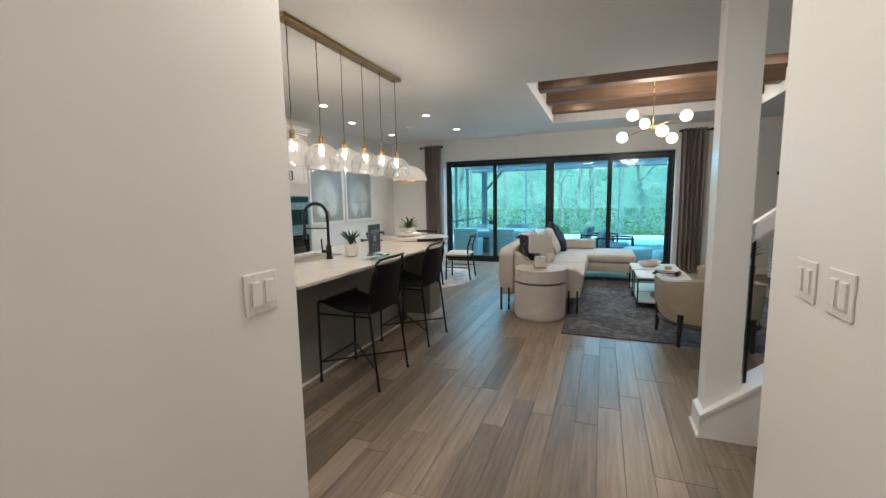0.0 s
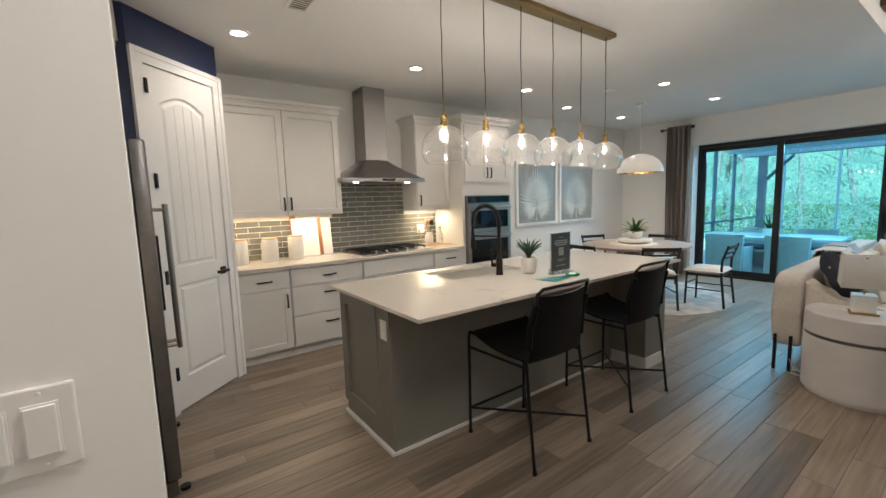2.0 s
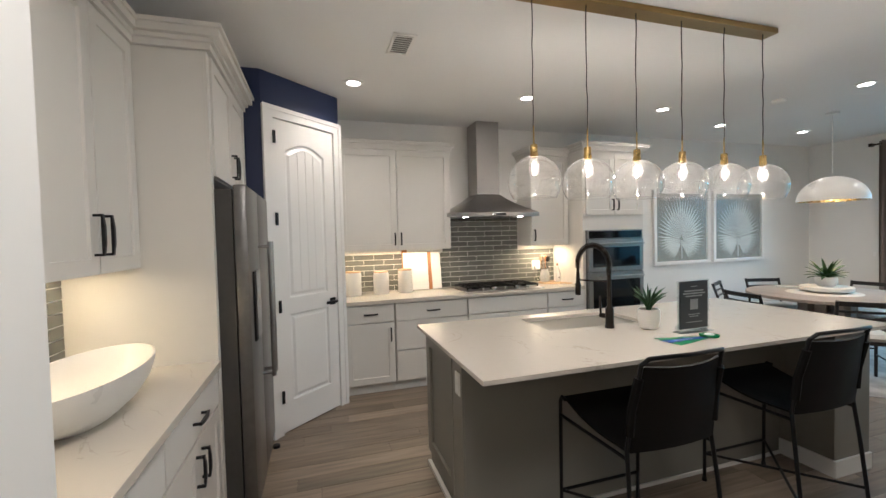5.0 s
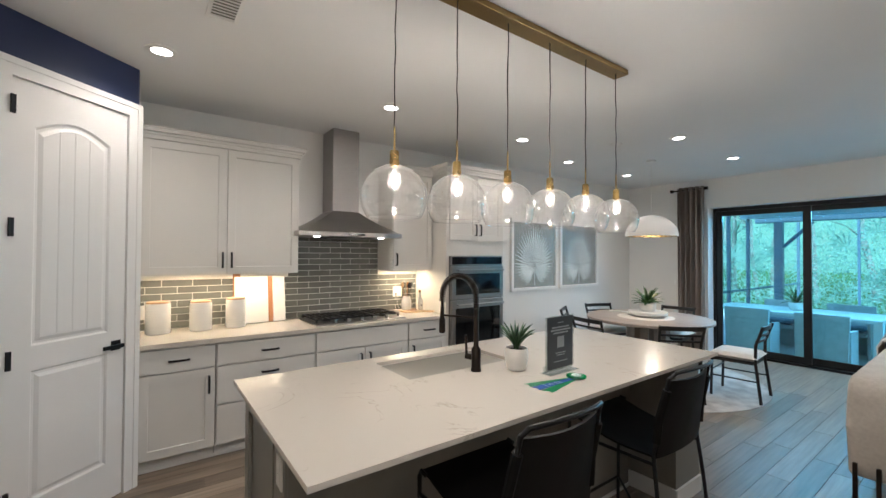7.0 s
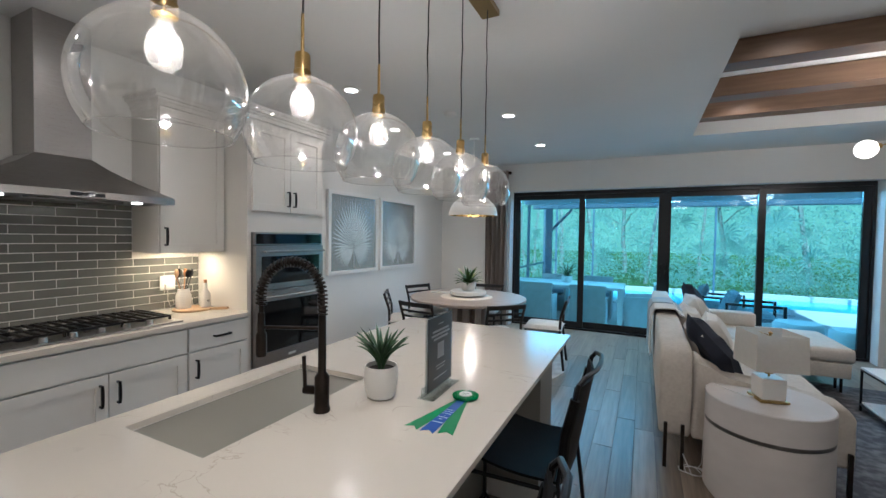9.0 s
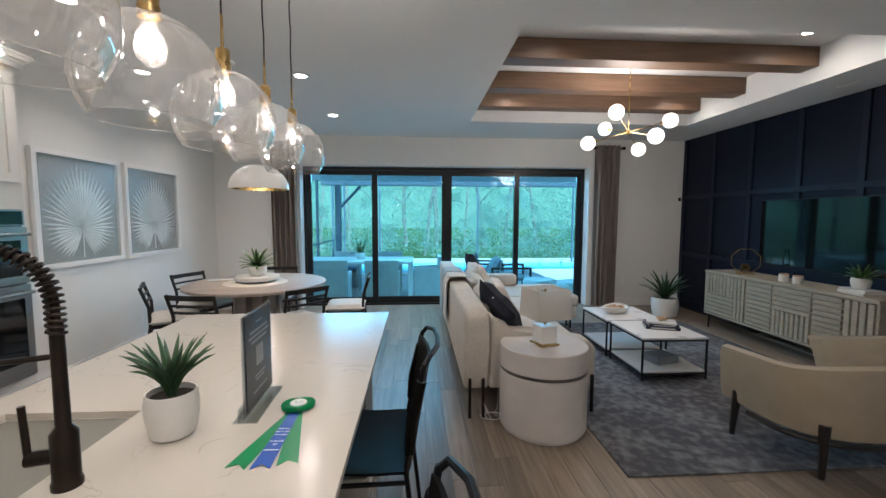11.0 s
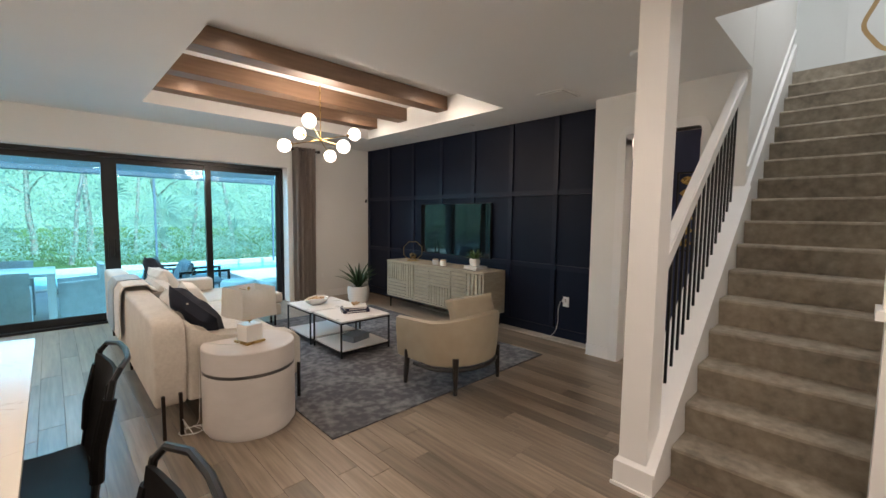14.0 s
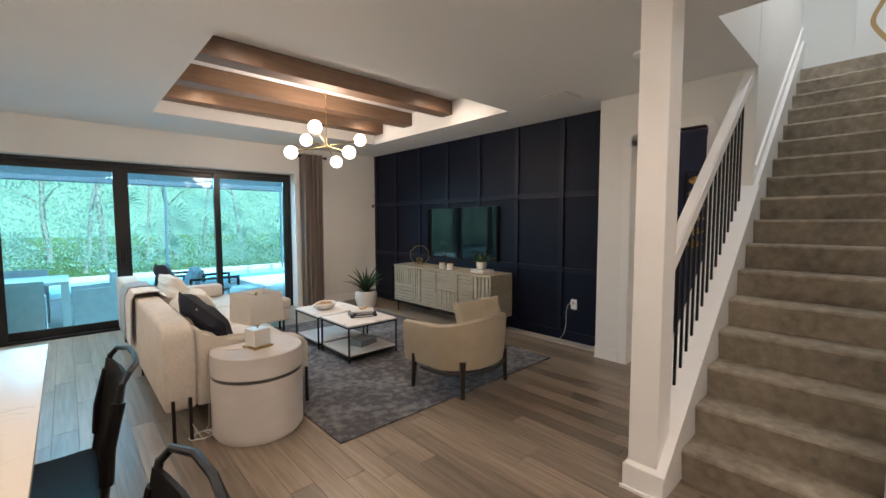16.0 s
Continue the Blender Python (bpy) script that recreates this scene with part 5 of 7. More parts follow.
def art(y0, seed):
    """A framed pressed palm frond on the kitchen wall."""
    a = thing("framed_palm_art", pose(WX + .002, y0, 1.03, 0, 0, 90), "white framed print of a pale palm frond", "framed art", "palm frond prints")
    W, H = 1.0, 1.03
    part("frame", boxes((0, W, -.04, 0, 0, .045), (0, W, -.04, 0, H - .045, H), (0, .045, -.04, 0, .045, H - .045), (W - .045, W, -.04, 0, .045, H - .045)), TRIM, a)
    part("backing", boxes((.045, W - .045, -.008, -.002, .045, H - .045)), PAPER, a)
    bm = bmesh.new()
    rnd = random.Random(seed)
    base = Vector((W / 2, 0, .30))
    n = 46
    for k in range(n):
        t = -1 + 2 * k / (n - 1)
        ang = t * 2.6
        L = .57 * (1 - .42 * abs(t) ** 2) * rnd.uniform(.96, 1.04)
        root = base + Vector((.0, 0, .10 * (1 - abs(t))))
        tip = root + Vector((math.sin(ang) * L * .86, 0, math.cos(ang) * L * (.95 if abs(t) < .55 else .8)))
        mid = root.lerp(tip, .6)
        nx = Vector((math.cos(ang), 0, -math.sin(ang)))
        wd = .0155
        v = [bm.verts.new(p) for p in (root + Vector((0, -.010, 0)), mid - nx * wd + Vector((0, -.012, 0)), tip + Vector((0, -.012, 0)), mid + nx * wd + Vector((0, -.012, 0)), mid + Vector((0, -.022, 0)))]
        for i, j in ((0, 1), (1, 2), (2, 3), (3, 0)):
            bm.faces.new((v[i], v[j], v[4]))
    f = part("frond", bm, FROND, a, "pale dried palm frond")
    part("stem", boxes((W / 2 - .006, W / 2 + .006, -.018, -.010, .07, .34)), FROND, a)
    g = part("glass", boxes((.045, W - .045, -.032, -.030, .045, H - .045)), clear_glass("picture glass", (.97, .98, .98), .02, .35), a)
    g.visible_shadow = False


art(6.67, 1)
art(7.735, 2)

# ---------- bar stools ----------
def bar_stool():
    s = thing("bar_stool", pose(0, 0, 0), "black leather sling bar stool on a thin metal frame", "bar stool", "island bar stools")
    r = .0095
    # front is -x, back is +x, relative to the middle of the feet
    for sy in (-1, 1):
        y = sy * .245
        part("leg", tube([(-.27, y, 0), (-.265, y, .64), (-.25, y, .665), (-.22, y, .66)], r, 8), BLACK, s, smooth=True)
        part("leg", tube([(.26, y, 0), (.215, y * .97, .40), (.19, y * .93, .60), (.215, y * .90, .78), (.255, y * .85, .98)], r, 8), BLACK, s, smooth=True)
        part("seat_rail", tube([(-.266, y, .565), (.195, y * .94, .565)], r * .9, 8), BLACK, s, smooth=True)
        for x in (-.27, .26):
            part("foot", lathe([(0, 0), (.014, 0), (.013, .02), (0, .022)], 10, cx=x, cy=y), BLACK, s, smooth=True)
    part("footrest", tube([(-.268, -.245, .165), (-.268, .245, .165)], r * .9, 8), BLACK, s, smooth=True)
    part("cross_brace", tube([(-.268, -.245, .165), (.243, .24, .155)], r * .8, 8), BLACK, s, smooth=True)
    part("cross_brace", tube([(-.268, .245, .165), (.243, -.24, .155)], r * .8, 8), BLACK, s, smooth=True)
    part("back_rail", tube([(.255, -.208, .975), (.275, -.19, 1.003), (.305, -.11, 1.013), (.312, 0, 1.013), (.305, .11, 1.013), (.275, .19, 1.003), (.255, .208, .975)], r, 8), BLACK, s, smooth=True)
    # sling seat and back, with thickness

    def sheet(rows, t, name):
        bm = bmesh.new()
        top = [[bm.verts.new(p) for p in row] for row in rows]
        n = len(rows[0])
        for a, b in zip(top, top[1:]):
            for i in range(n - 1):
                bm.faces.new((a[i], a[i + 1], b[i + 1], b[i]))
        bmesh.ops.recalc_face_normals(bm, faces=bm.faces)
        bmesh.ops.solidify(bm, geom=bm.faces[:], thickness=t)
        return part(name, bm, LEATHER, s, smooth=True)
    rows = []
    for i in range(11):
        u = i / 10
        x = -.265 + .46 * u
        sag = .05 * math.sin(math.pi * min(1, u * 1.02)) + .085 * u ** 1.5
        rows.append([(x, v * .235, .672 - sag * (1 - .25 * abs(v) ** 2) - (.0 if i else .012)) for v in (-1, -.8, -.4, 0, .4, .8, 1)])
    sheet(rows, .010, "seat")
    rows = []
    for i in range(8):
        u = i / 7
        z = .592 + .373 * u
        x = .20 + .05 * u
        rows.append([(x + .035 * (1 - v * v) * (.6 + .4 * u), v * (.222 - .012 * u), z - .01 * (1 - v * v) * u) for v in (-1, -.8, -.4, 0, .4, .8, 1)])
    sheet(rows, .012, "backrest")
    for sy in (-1, 1):
        part("sleeve", tube([(.203, sy * .225, .67), (.212, sy * .221, .78), (.245, sy * .212, .92)], .019, 8), LEATHER, s, "stitched leather sleeve over the frame", smooth=True)
    return s


st = bar_stool()
st.matrix_world = pose(-.84, 3.70, 0)
copy_thing(st, pose(-.86, 4.70, 0))

# ---------- living room ----------
RZ = .013
one("area_rug", rbox(0, 2.55, 0, 3.35, 0, .012, .003), RUGM, pose(.58, 5.265, .0005), "large distressed grey area rug", "rug")


def sofa():
    s = thing("sectional_sofa", pose(0, 0, 0), "cream upholstered sectional sofa with a chaise end", "sofa")
    # back along x=-.28, seat towards +x
    def soft(bm, r=.05, seg=4):
        bmesh.ops.bevel(bm, geom=bm.edges[:], offset=r, segments=seg, affect="EDGES", profile=.6)
        return bm
    # the back drops in a curve to the low arm at the near end
    prof = [(6.06, .20), (6.03, .50), (6.04, .72), (6.08, .775), (6.18, .80), (9.2, .83), (9.24, .80), (9.24, .20)]
    part("backrest", soft(prism(prof, "x", -.28, -.09), .035, 3), SOFAM, s, smooth=True)
    prof = [(-.088, .20), (-.088, .76), (-.04, .735), (.01, .66), (.10, .61), (.50, .585), (.68, .56), (.73, .50), (.73, .20)]
    part("arm", soft(prism(prof, "y", 6.06, 6.26), .03, 3), SOFAM, s, smooth=True)
    part("seat_base", soft(boxes((-.085, .72, 6.265, 8.26, .17, .33)), .02, 2), SOFAM, s, smooth=True)
    for a, b in ((6.27, 7.26), (7.265, 8.25)):
        part("seat_cushion", soft(boxes((-.07, .76, a, b, .332, .47)), .05, 4), SOFAM, s, smooth=True)
    part("chaise_base", soft(boxes((-.085, 1.47, 8.265, 9.22, .17, .32)), .02, 2), SOFAM, s, smooth=True)
    part("chaise_cushion", soft(boxes((-.07, 1.50, 8.26, 9.22, .322, .47)), .055, 4), SOFAM, s, smooth=True)
    part("arm", soft(boxes((-.06, .85, 9.02, 9.23, .472, .64)), .04, 4), SOFAM, s, smooth=True)
    for y0, y1 in ((6.36, 7.28), (7.30, 8.2)):
        bm = cushion(.9, .42, .20, .32, 10, .006, y0)
        c = part("back_cushion", bm, SOFAM, s, smooth=True)
        c.matrix_local = pose(.06, (y0 + y1) / 2, .64, 0, 72, 0) @ pose(0, 0, 0, 0, 0, 90)
    for x, y in ((-.24, 6.018), (-.14, 6.018), (.60, 6.045), (.70, 6.045), (-.22, 9.2), (1.42, 9.16), (1.42, 9.02), (1.42, 8.36), (1.42, 8.50), (-.22, 7.7)):
        part("leg", rbox(x - .011, x + .011, y - .011, y + .011, 0.0 if x < .5 and (y < 6.2 or x < 0) else RZ, .30 if y < 6.2 or x > 1 else .20, .003), BRONZE, s, "slim bronze metal leg")
    return s


sofa()


def pillow(m, w, h, mat, label, seed):
    one("throw_pillow", cushion(w, h, .17, .40, 12, .006, seed), mat, m, label, "pillow", "sofa pillows", smooth=True)


pillow(pose(.09, 6.50, .66, 0, 62, 14) @ pose(0, 0, 0, 0, 0, 30), .50, .50, NAVYC, "navy velvet pillow leaning on the sofa back", 1)
pillow(pose(.17, 6.86, .70, 0, 65, -6), .46, .50, WHITEC, "cream cotton pillow leaning on the sofa back", 2)
pillow(pose(.16, 8.1, .71, 0, 65, 6), .46, .50, WHITEC, "cream textured pillow leaning on the sofa back", 3)
pillow(pose(.20, 8.60, .72, 0, 62, -8) @ pose(0, 0, 0, 0, 0, 40), .48, .48, NAVYC, "navy velvet pillow in the sofa corner", 4)


def throw(y0, y1, mat, label, dz, seed):
    bm = bmesh.new()
    prof = [(-.30, .36), (-.302, .50), (-.302, .66), (-.30, .79), (-.27, .845), (-.185, .852), (-.10, .845), (-.07, .80), (-.02, .775), (.05, .74)]
    rows = []
    rnd = random.Random(seed)
    for k in range(9):
        y = y0 + (y1 - y0) * k / 8
        rows.append([bm.verts.new((x - dz + .006 * math.sin(k * 2.2 + i * .5), y + .03 * (i < 3) * (4 - i) * math.sin(seed), z + dz + .004 * math.sin(k * 1.7 + i))) for i, (x, z) in enumerate(prof)])
    for a, b in zip(rows, rows[1:]):
        for i in range(len(prof) - 1):
            bm.faces.new((a[i], a[i + 1], b[i + 1], b[i]))
    bmesh.ops.recalc_face_normals(bm, faces=bm.faces)
    bmesh.ops.solidify(bm, geom=bm.faces[:], thickness=.010)
    one("throw_blanket", bm, mat, pose(0, 0, 0), label, "blanket", "sofa throws", smooth=True)


throw(7.35, 7.72, WHITEC, "cream knitted throw draped over the sofa back", .014, 1)
throw(7.66, 8.05, BLUEC, "pale blue throw draped over the sofa back", .028, 2)


def drum():
    d = thing("drum_side_table", pose(.27, 5.90, 0), "whitewashed drum side table with a dark metal band", "side table")
    r, h = .305, .60
    part("plinth", lathe([(0, 0), (r - .02, 0), (r - .02, .03), (0, .03)], 48), PLASTER, d, smooth=True)
    part("body", lathe([(0, .03), (r, .03), (r, .425), (r - .008, .427), (0, .427)], 64), PLASTER, d, smooth=True)
    part("band", lathe([(0, .4275), (r - .004, .4275), (r - .004, .449), (0, .449)], 64), STEELD, d, "dark metal band", smooth=True)
    part("top", lathe([(0, .4495), (r, .451), (r, h - .006), (r - .006, h), (0, h)], 64), PLASTER, d, smooth=True)


drum()


def lamp():
    l = thing("table_lamp", pose(.27, 5.88, .601, 0, 0, 14), "white square table lamp with a linen shade on the drum table", "table lamp")
    part("base", rbox(-.075, .075, -.075, .075, 0, .014, .003), BRASS, l, "brass base plate")
    part("body", rbox(-.062, .062, -.062, .062, .0145, .135, .006), CERAMIC, l)
    part("neck", tube([(0, 0, .135), (0, 0, .37)], .006), BRASS, l, smooth=True)
    part("cross", boxes((-.02, .02, -.004, .004, .150, .158), (-.004, .004, -.02, .02, .1585, .166)), BRASS, l)
    bm = bmesh.new()
    a, b, z0, z1 = .130, .124, .192, .395
    lo = [bm.verts.new((x * a, y * a, z0)) for x, y in ((-1, -1), (1, -1), (1, 1), (-1, 1))]
    hi = [bm.verts.new((x * b, y * b, z1)) for x, y in ((-1, -1), (1, -1), (1, 1), (-1, 1))]
    for i in range(4):
        j = (i + 1) % 4
        bm.faces.new((lo[i], lo[j], hi[j], hi[i]))
    bmesh.ops.solidify(bm, geom=bm.faces[:], thickness=.003)
    part("shade", bm, SHADE, l, "square cream linen shade")
    part("spider", boxes((-.113, .113, -.002, .002, .365, .369), (-.002, .002, -.113, .113, .3695, .373)), BRASS, l)
    part("finial", lathe([(0, .40), (.012, .39), (.006, .375), (0, .37)], 12), BRASS, l, smooth=True)
    part("cord", tube([(-.075, 0, .008), (-.12, .03, .006), (-.17, .10, .006), (-.20, .19, .005), (-.235, .235, -.02), (-.235, .24, -.30), (-.24, .25, -.55), (-.26, .26, -.593)], .0025, 6), PLASTIC, l, "thin cream lamp cord", smooth=True)


lamp()
bm = tube([(-.10 + .07 * math.cos(k * .9) + .01 * k / 4, 6.02 + .06 * math.sin(k * .9), .006 + .004 * (k % 3) + (.10 if 9 < k < 12 else 0)) for k in range(24)], .003, 6)
one("cable_bundle", bm, PLASTIC, pose(0, 0, 0), "loose white cables on the floor behind the drum table", "cable", smooth=True)


def coffee_table(m, label):
    t = thing("coffee_table", m, label, "coffee table", "coffee tables")
    W, D, H = .62, .62, .375
    for x in (0, W - .015):
        for y in (0, D - .015):
            part("leg", boxes((x, x + .015, y, y + .015, 0, H)), BLACK, t)
    part("top_frame", boxes((.015, W - .015, 0, .012, H - .015, H), (.015, W - .015, D - .012, D, H - .015, H), (0, .012, .015, D - .015, H - .015, H), (W - .012, W, .015, D - .015, H - .015, H)), BLACK, t)
    part("top", rbox(.001, W - .001, .001, D - .001, H + .001, H + .020, .003), MARBLE, t, "white marble top")
    part("shelf", rbox(.013, W - .013, .013, D - .013, .065, .083, .002), MARBLE, t, "white marble shelf")
    part("shelf_frame", boxes((.015, W - .015, 0, .011, .05, .064), (.015, W - .015, D - .011, D, .05, .064), (0, .011, .015, D - .015, .05, .064), (W - .011, W, .015, D - .015, .05, .064)), BLACK, t)
    return t


coffee_table(pose(1.40, 6.58, RZ), "square white marble coffee table with a black frame")
coffee_table(pose(1.38, 7.24, RZ), "square marble coffee table holding a white bowl")
TT = RZ + .396
b = thing("shell_bowl", pose(1.62, 7.55, TT, 0, 0, 20), "wavy white ceramic bowl filled with wooden beads", "bowl")
bm = bmesh.new()
n = 40
prof = [(0, .0), (.5, .0), (.8, .03), (1.0, .075), (.95, .08), (.74, .04), (0, .018)]
rings = []
for r, z in prof:
    if r == 0:
        rings.append([bm.verts.new((0, 0, z))])
    else:
        rings.append([bm.verts.new((.17 * r * math.cos(2 * math.pi * k / n), .12 * r * math.sin(2 * math.pi * k / n), z + .012 * r * r * math.sin(4 * math.pi * k / n) * (z > .05))) for k in range(n)])
for a_, b_ in zip(rings, rings[1:]):
    for k in range(n):
        j = (k + 1) % n
        if len(a_) == 1:
            bm.faces.new((a_[0], b_[j], b_[k]))
        elif len(b_) == 1:
            bm.faces.new((a_[k], a_[j], b_[0]))
        else:
            bm.faces.new((a_[k], a_[j], b_[j], b_[k]))
part("dish", bm, CERAMIC, b, smooth=True)
rnd = random.Random(3)
for k in range(16):
    a = k * 2.4
    rr = .085 * math.sqrt(k / 16)
    bead = part("bead", lathe([(0, -.016), (.012, -.011), (.016, 0), (.012, .011), (0, .016)], 10), WOODL, b, "light wooden bead", smooth=True)
    bead.location = (rr * math.cos(a) * 1.3, rr * math.sin(a), .055 + .02 * (1 - k / 16) + .008 * (k % 2))


def books(m, specs, group, lettering=None):
    z = 0
    for i, (w, d, h, mat, a, label) in enumerate(specs):
        k = thing("book", m @ pose(0, 0, z, 0, 0, a), label, "book", group)
        part("cover", boxes((-w / 2, w / 2, -d / 2, d / 2, 0, .003), (-w / 2, w / 2, -d / 2, d / 2, h - .003, h), (-w / 2, w / 2, -d / 2, -d / 2 + .003, .003, h - .003)), mat, k)
        part("pages", boxes((-w / 2 + .004, w / 2 - .004, -d / 2 + .004, d / 2 - .004, .0035, h - .0035)), PAPERW, k, "cream page block")
        if mat is NAVYB:
            part("spine_print", boxes((-w * .36, w * .36, -d / 2 - .0008, -d / 2 - .0002, h * .3, h * .7)), PLASTIC, k)
        z += h + .0005


PAPERW = textured("page edges", (.55, .51, .44), (.68, .64, .57), .9, scale=8, stretch=(1, 1, 60), bump=.3)
NAVYB = principled("dark blue book cloth", (.012, .016, .05), .5)
BROWNB = principled("brown book cloth", (.13, .08, .06), .6)
books(pose(1.78, 6.93, TT, 0, 0, -20), [(.30, .22, .028, NAVYB, 0, "dark navy coffee table book with a lettered spine"), (.27, .20, .022, NAVYB, 6, "dark slim book stacked on the table books"), (.26, .19, .016, PLASTIC, -8, "grey covered book on top of the stack")], "coffee table books")
bm = tube([(.035 * math.cos(k * .8), .03 * math.sin(k * 1.1), .02 + .012 * math.sin(k * 2.1)) for k in range(30)], .009, 8)
one("wooden_knot", bm, WOODL, pose(1.79, 6.93, TT + .067), "light wooden knot ornament on the books", "ornament", smooth=True)
one("shelf_box", rbox(-.13, .13, -.10, .10, 0, .07, .004), GREYC, pose(1.74, 6.86, RZ + .084, 0, 0, 15), "dark grey box on the coffee table shelf", "box")


def armchair():
    c = thing("armchair", pose(1.95, 5.46, RZ, 0, 0, 2), "beige leather barrel armchair with dark wood legs", "armchair")
    # opens towards +y
    W, T = .42, .075
    outer, inner, tops = [], [], []
    n = 34
    for k in range(n + 1):
        t = -1 + 2 * k / n
        if abs(t) > .62:
            f = (abs(t) - .62) / .38
            x, y = math.copysign(W, t), -.02 + .36 * f
            nx, ny = math.copysign(1, t), 0
            top = .61 - .015 * f
        else:
            a = t / .62 * math.pi / 2
            x, y = W * math.sin(a), -.02 - .34 * math.cos(a)
            nx, ny = math.sin(a), -math.cos(a)
            top = .61 + .06 * math.cos(a) ** 2
        outer.append((x, y, nx, ny))
        tops.append(top)
    bm = bmesh.new()
    cols = []
    for (x, y, nx, ny), top in zip(outer, tops):
        col = [bm.verts.new((x - nx * .05, y - ny * .05, .215)), bm.verts.new((x - nx * .012, y - ny * .012, .235)), bm.verts.new((x, y, .32)), bm.verts.new((x + nx * .015, y + ny * .015, top - .05)),
               bm.verts.new((x + nx * .008, y + ny * .008, top - .012)), bm.verts.new((x - nx * T * .45, y - ny * T * .45, top)), bm.verts.new((x - nx * T, y - ny * T, top - .02)), bm.verts.new((x - nx * T, y - ny * T, .30)), bm.verts.new((x - nx * T, y - ny * T, .215))]
        cols.append(col)
    for a, b in zip(cols, cols[1:]):
        for i in range(len(a)):
            j = (i + 1) % len(a)
            bm.faces.new((a[i], a[j], b[j], b[i]))
    bm.faces.new(cols[0])
    bm.faces.new(cols[-1][::-1])
    part("shell", bm, BEIGE, c, smooth=True)
    poly = [(x - nx * .078, y - ny * .078) for x, y, nx, ny in outer]
    b2 = prism(poly, "z", .24, .40)
    bmesh.ops.bevel(b2, geom=b2.edges[:], offset=.02, segments=3, affect="EDGES")
    part("seat_cushion", b2, BEIGE, c, smooth=True)
    rail = [(x - nx * .012, y - ny * .012, .205) for x, y, nx, ny in outer[4:-4]]
    part("base_rail", tube(rail, .017, 8), DARKW, c, "curved dark wood base rail", smooth=True)
    for x, y in ((-.285, -.265), (.285, -.265), (-.395, .22), (.395, .22)):
        part("leg", tube([(x * 1.04, y * 1.04, 0), (x, y, .31)], .017, 8, taper=.029), DARKW, c, "tapered dark wood leg", smooth=True)
    p = part("lumbar_cushion", cushion(.47, .28, .15, .4, 10, .006, 9), BEIGE, c, "loose beige back cushion", smooth=True)
    p.matrix_local = pose(.09, -.12, .635, 0, 0, -28) @ pose(0, 0, 0, 66, 0, 0) @ pose(0, 0, 0, 0, 0, 6)
    return c


armchair()


def sideboard():
    X, Y0, Y1 = 3.33, 6.30, 8.42
    L = Y1 - Y0
    s = thing("sideboard", pose(X, Y1, 0, 0, 0, -90), "limed oak sideboard with slatted geometric doors", "sideboard")
    # local: x along the front, face at y=0, body behind (+y)
    D = .455
    part("top", rbox(0, L, -.012, D, .755, .785, .003), OAKL, s)
    part("body", boxes((0, .025, 0, D, .19, .754), (L - .025, L, 0, D, .19, .754), (.025, L - .025, 0, D, .19, .215), (.025, L - .025, .03, D, .216, .754)), OAKL, s)
    doors = 2
    rnd = random.Random(2)
    dw = (L - .05) / doors
    blocks = [[(0, .64, .5, 1, "v"), (0, .47, 0, .5, "h"), (.47, .64, 0, .5, "v"), (.65, 1, 0, 1, "h")], [(0, .44, .5, 1, "h"), (0, .44, 0, .5, "v"), (.45, .73, 0, 1, "h"), (.74, 1, 0, 1, "v")]]
    for i in range(doors):
        x0 = .025 + dw * i + .003
        x1 = x0 + dw - .006
        z0, z1 = .22, .75
        d = part("door", boxes((x0, x1, .018, .029, z0, z1)), OAKL, s)
        for a, b, c, e, kind in blocks[i]:
            bx0, bx1 = x0 + (x1 - x0) * a, x0 + (x1 - x0) * b
            bz0, bz1 = z0 + (z1 - z0) * c, z0 + (z1 - z0) * e
            if kind == "h" or kind == "hv":
                n = max(3, int((bz1 - bz0) / .052))
                for k in range(n):
                    za = bz0 + (bz1 - bz0) * k / n + .010
                    part("slat", boxes((bx0 + .004, bx1 - .004, -.008, .0175, za, za + (bz1 - bz0) / n - .020)), OAKL, d)
            else:
                n = max(3, int((bx1 - bx0) / .056))
                for k in range(n):
                    xa = bx0 + (bx1 - bx0) * k / n + .010
                    part("slat", boxes((xa, xa + (bx1 - bx0) / n - .020, -.008, .0175, bz0 + .004, bz1 - .004)), OAKL, d)
    for x, y in ((.06, .03), (L - .06, .03), (.06, D - .03), (L - .06, D - .03)):
        part("leg", tube([(x, y, 0), (x, y, .19)], .010, 8, taper=.016), BLACK, s, "slim black leg", smooth=True)


sideboard()
SZ = .786
o = thing("ring_sculpture", pose(3.52, 7.98, SZ, 0, 0, -35), "brass ring sculpture with a dark knot on the sideboard", "sculpture")
part("ring", tube([(.16 * math.cos(2 * math.pi * k / 8 + .4), 0, .165 + .16 * math.sin(2 * math.pi * k / 8 + .4)) for k in range(8)], .006, 8, closed=True), BRASSD, o, smooth=True)
part("base", rbox(-.10, .10, -.05, .05, 0, .015, .003), BRASSD, o)
part("knot", tube([(.045 * math.cos(k * .7), .03 * math.sin(k * 1.3), .075 + .04 * math.sin(k * .5)) for k in range(26)], .012, 8), BRASSD, o, smooth=True)
for y in (7.37, 7.20):
    c = thing("candle_cup", pose(3.46, y, SZ), "small blush and white candle cup on the sideboard", "candle", "sideboard candles")
    part("cup", lathe([(0, 0), (.043, 0), (.045, .004), (.045, .075), (.04, .078), (.04, .06), (0, .06)], 24), CERAMIC, c, smooth=True)
    part("lid", lathe([(0, .090), (.044, .088), (.046, .079), (0, .079)], 24), WOODL, c, smooth=True)
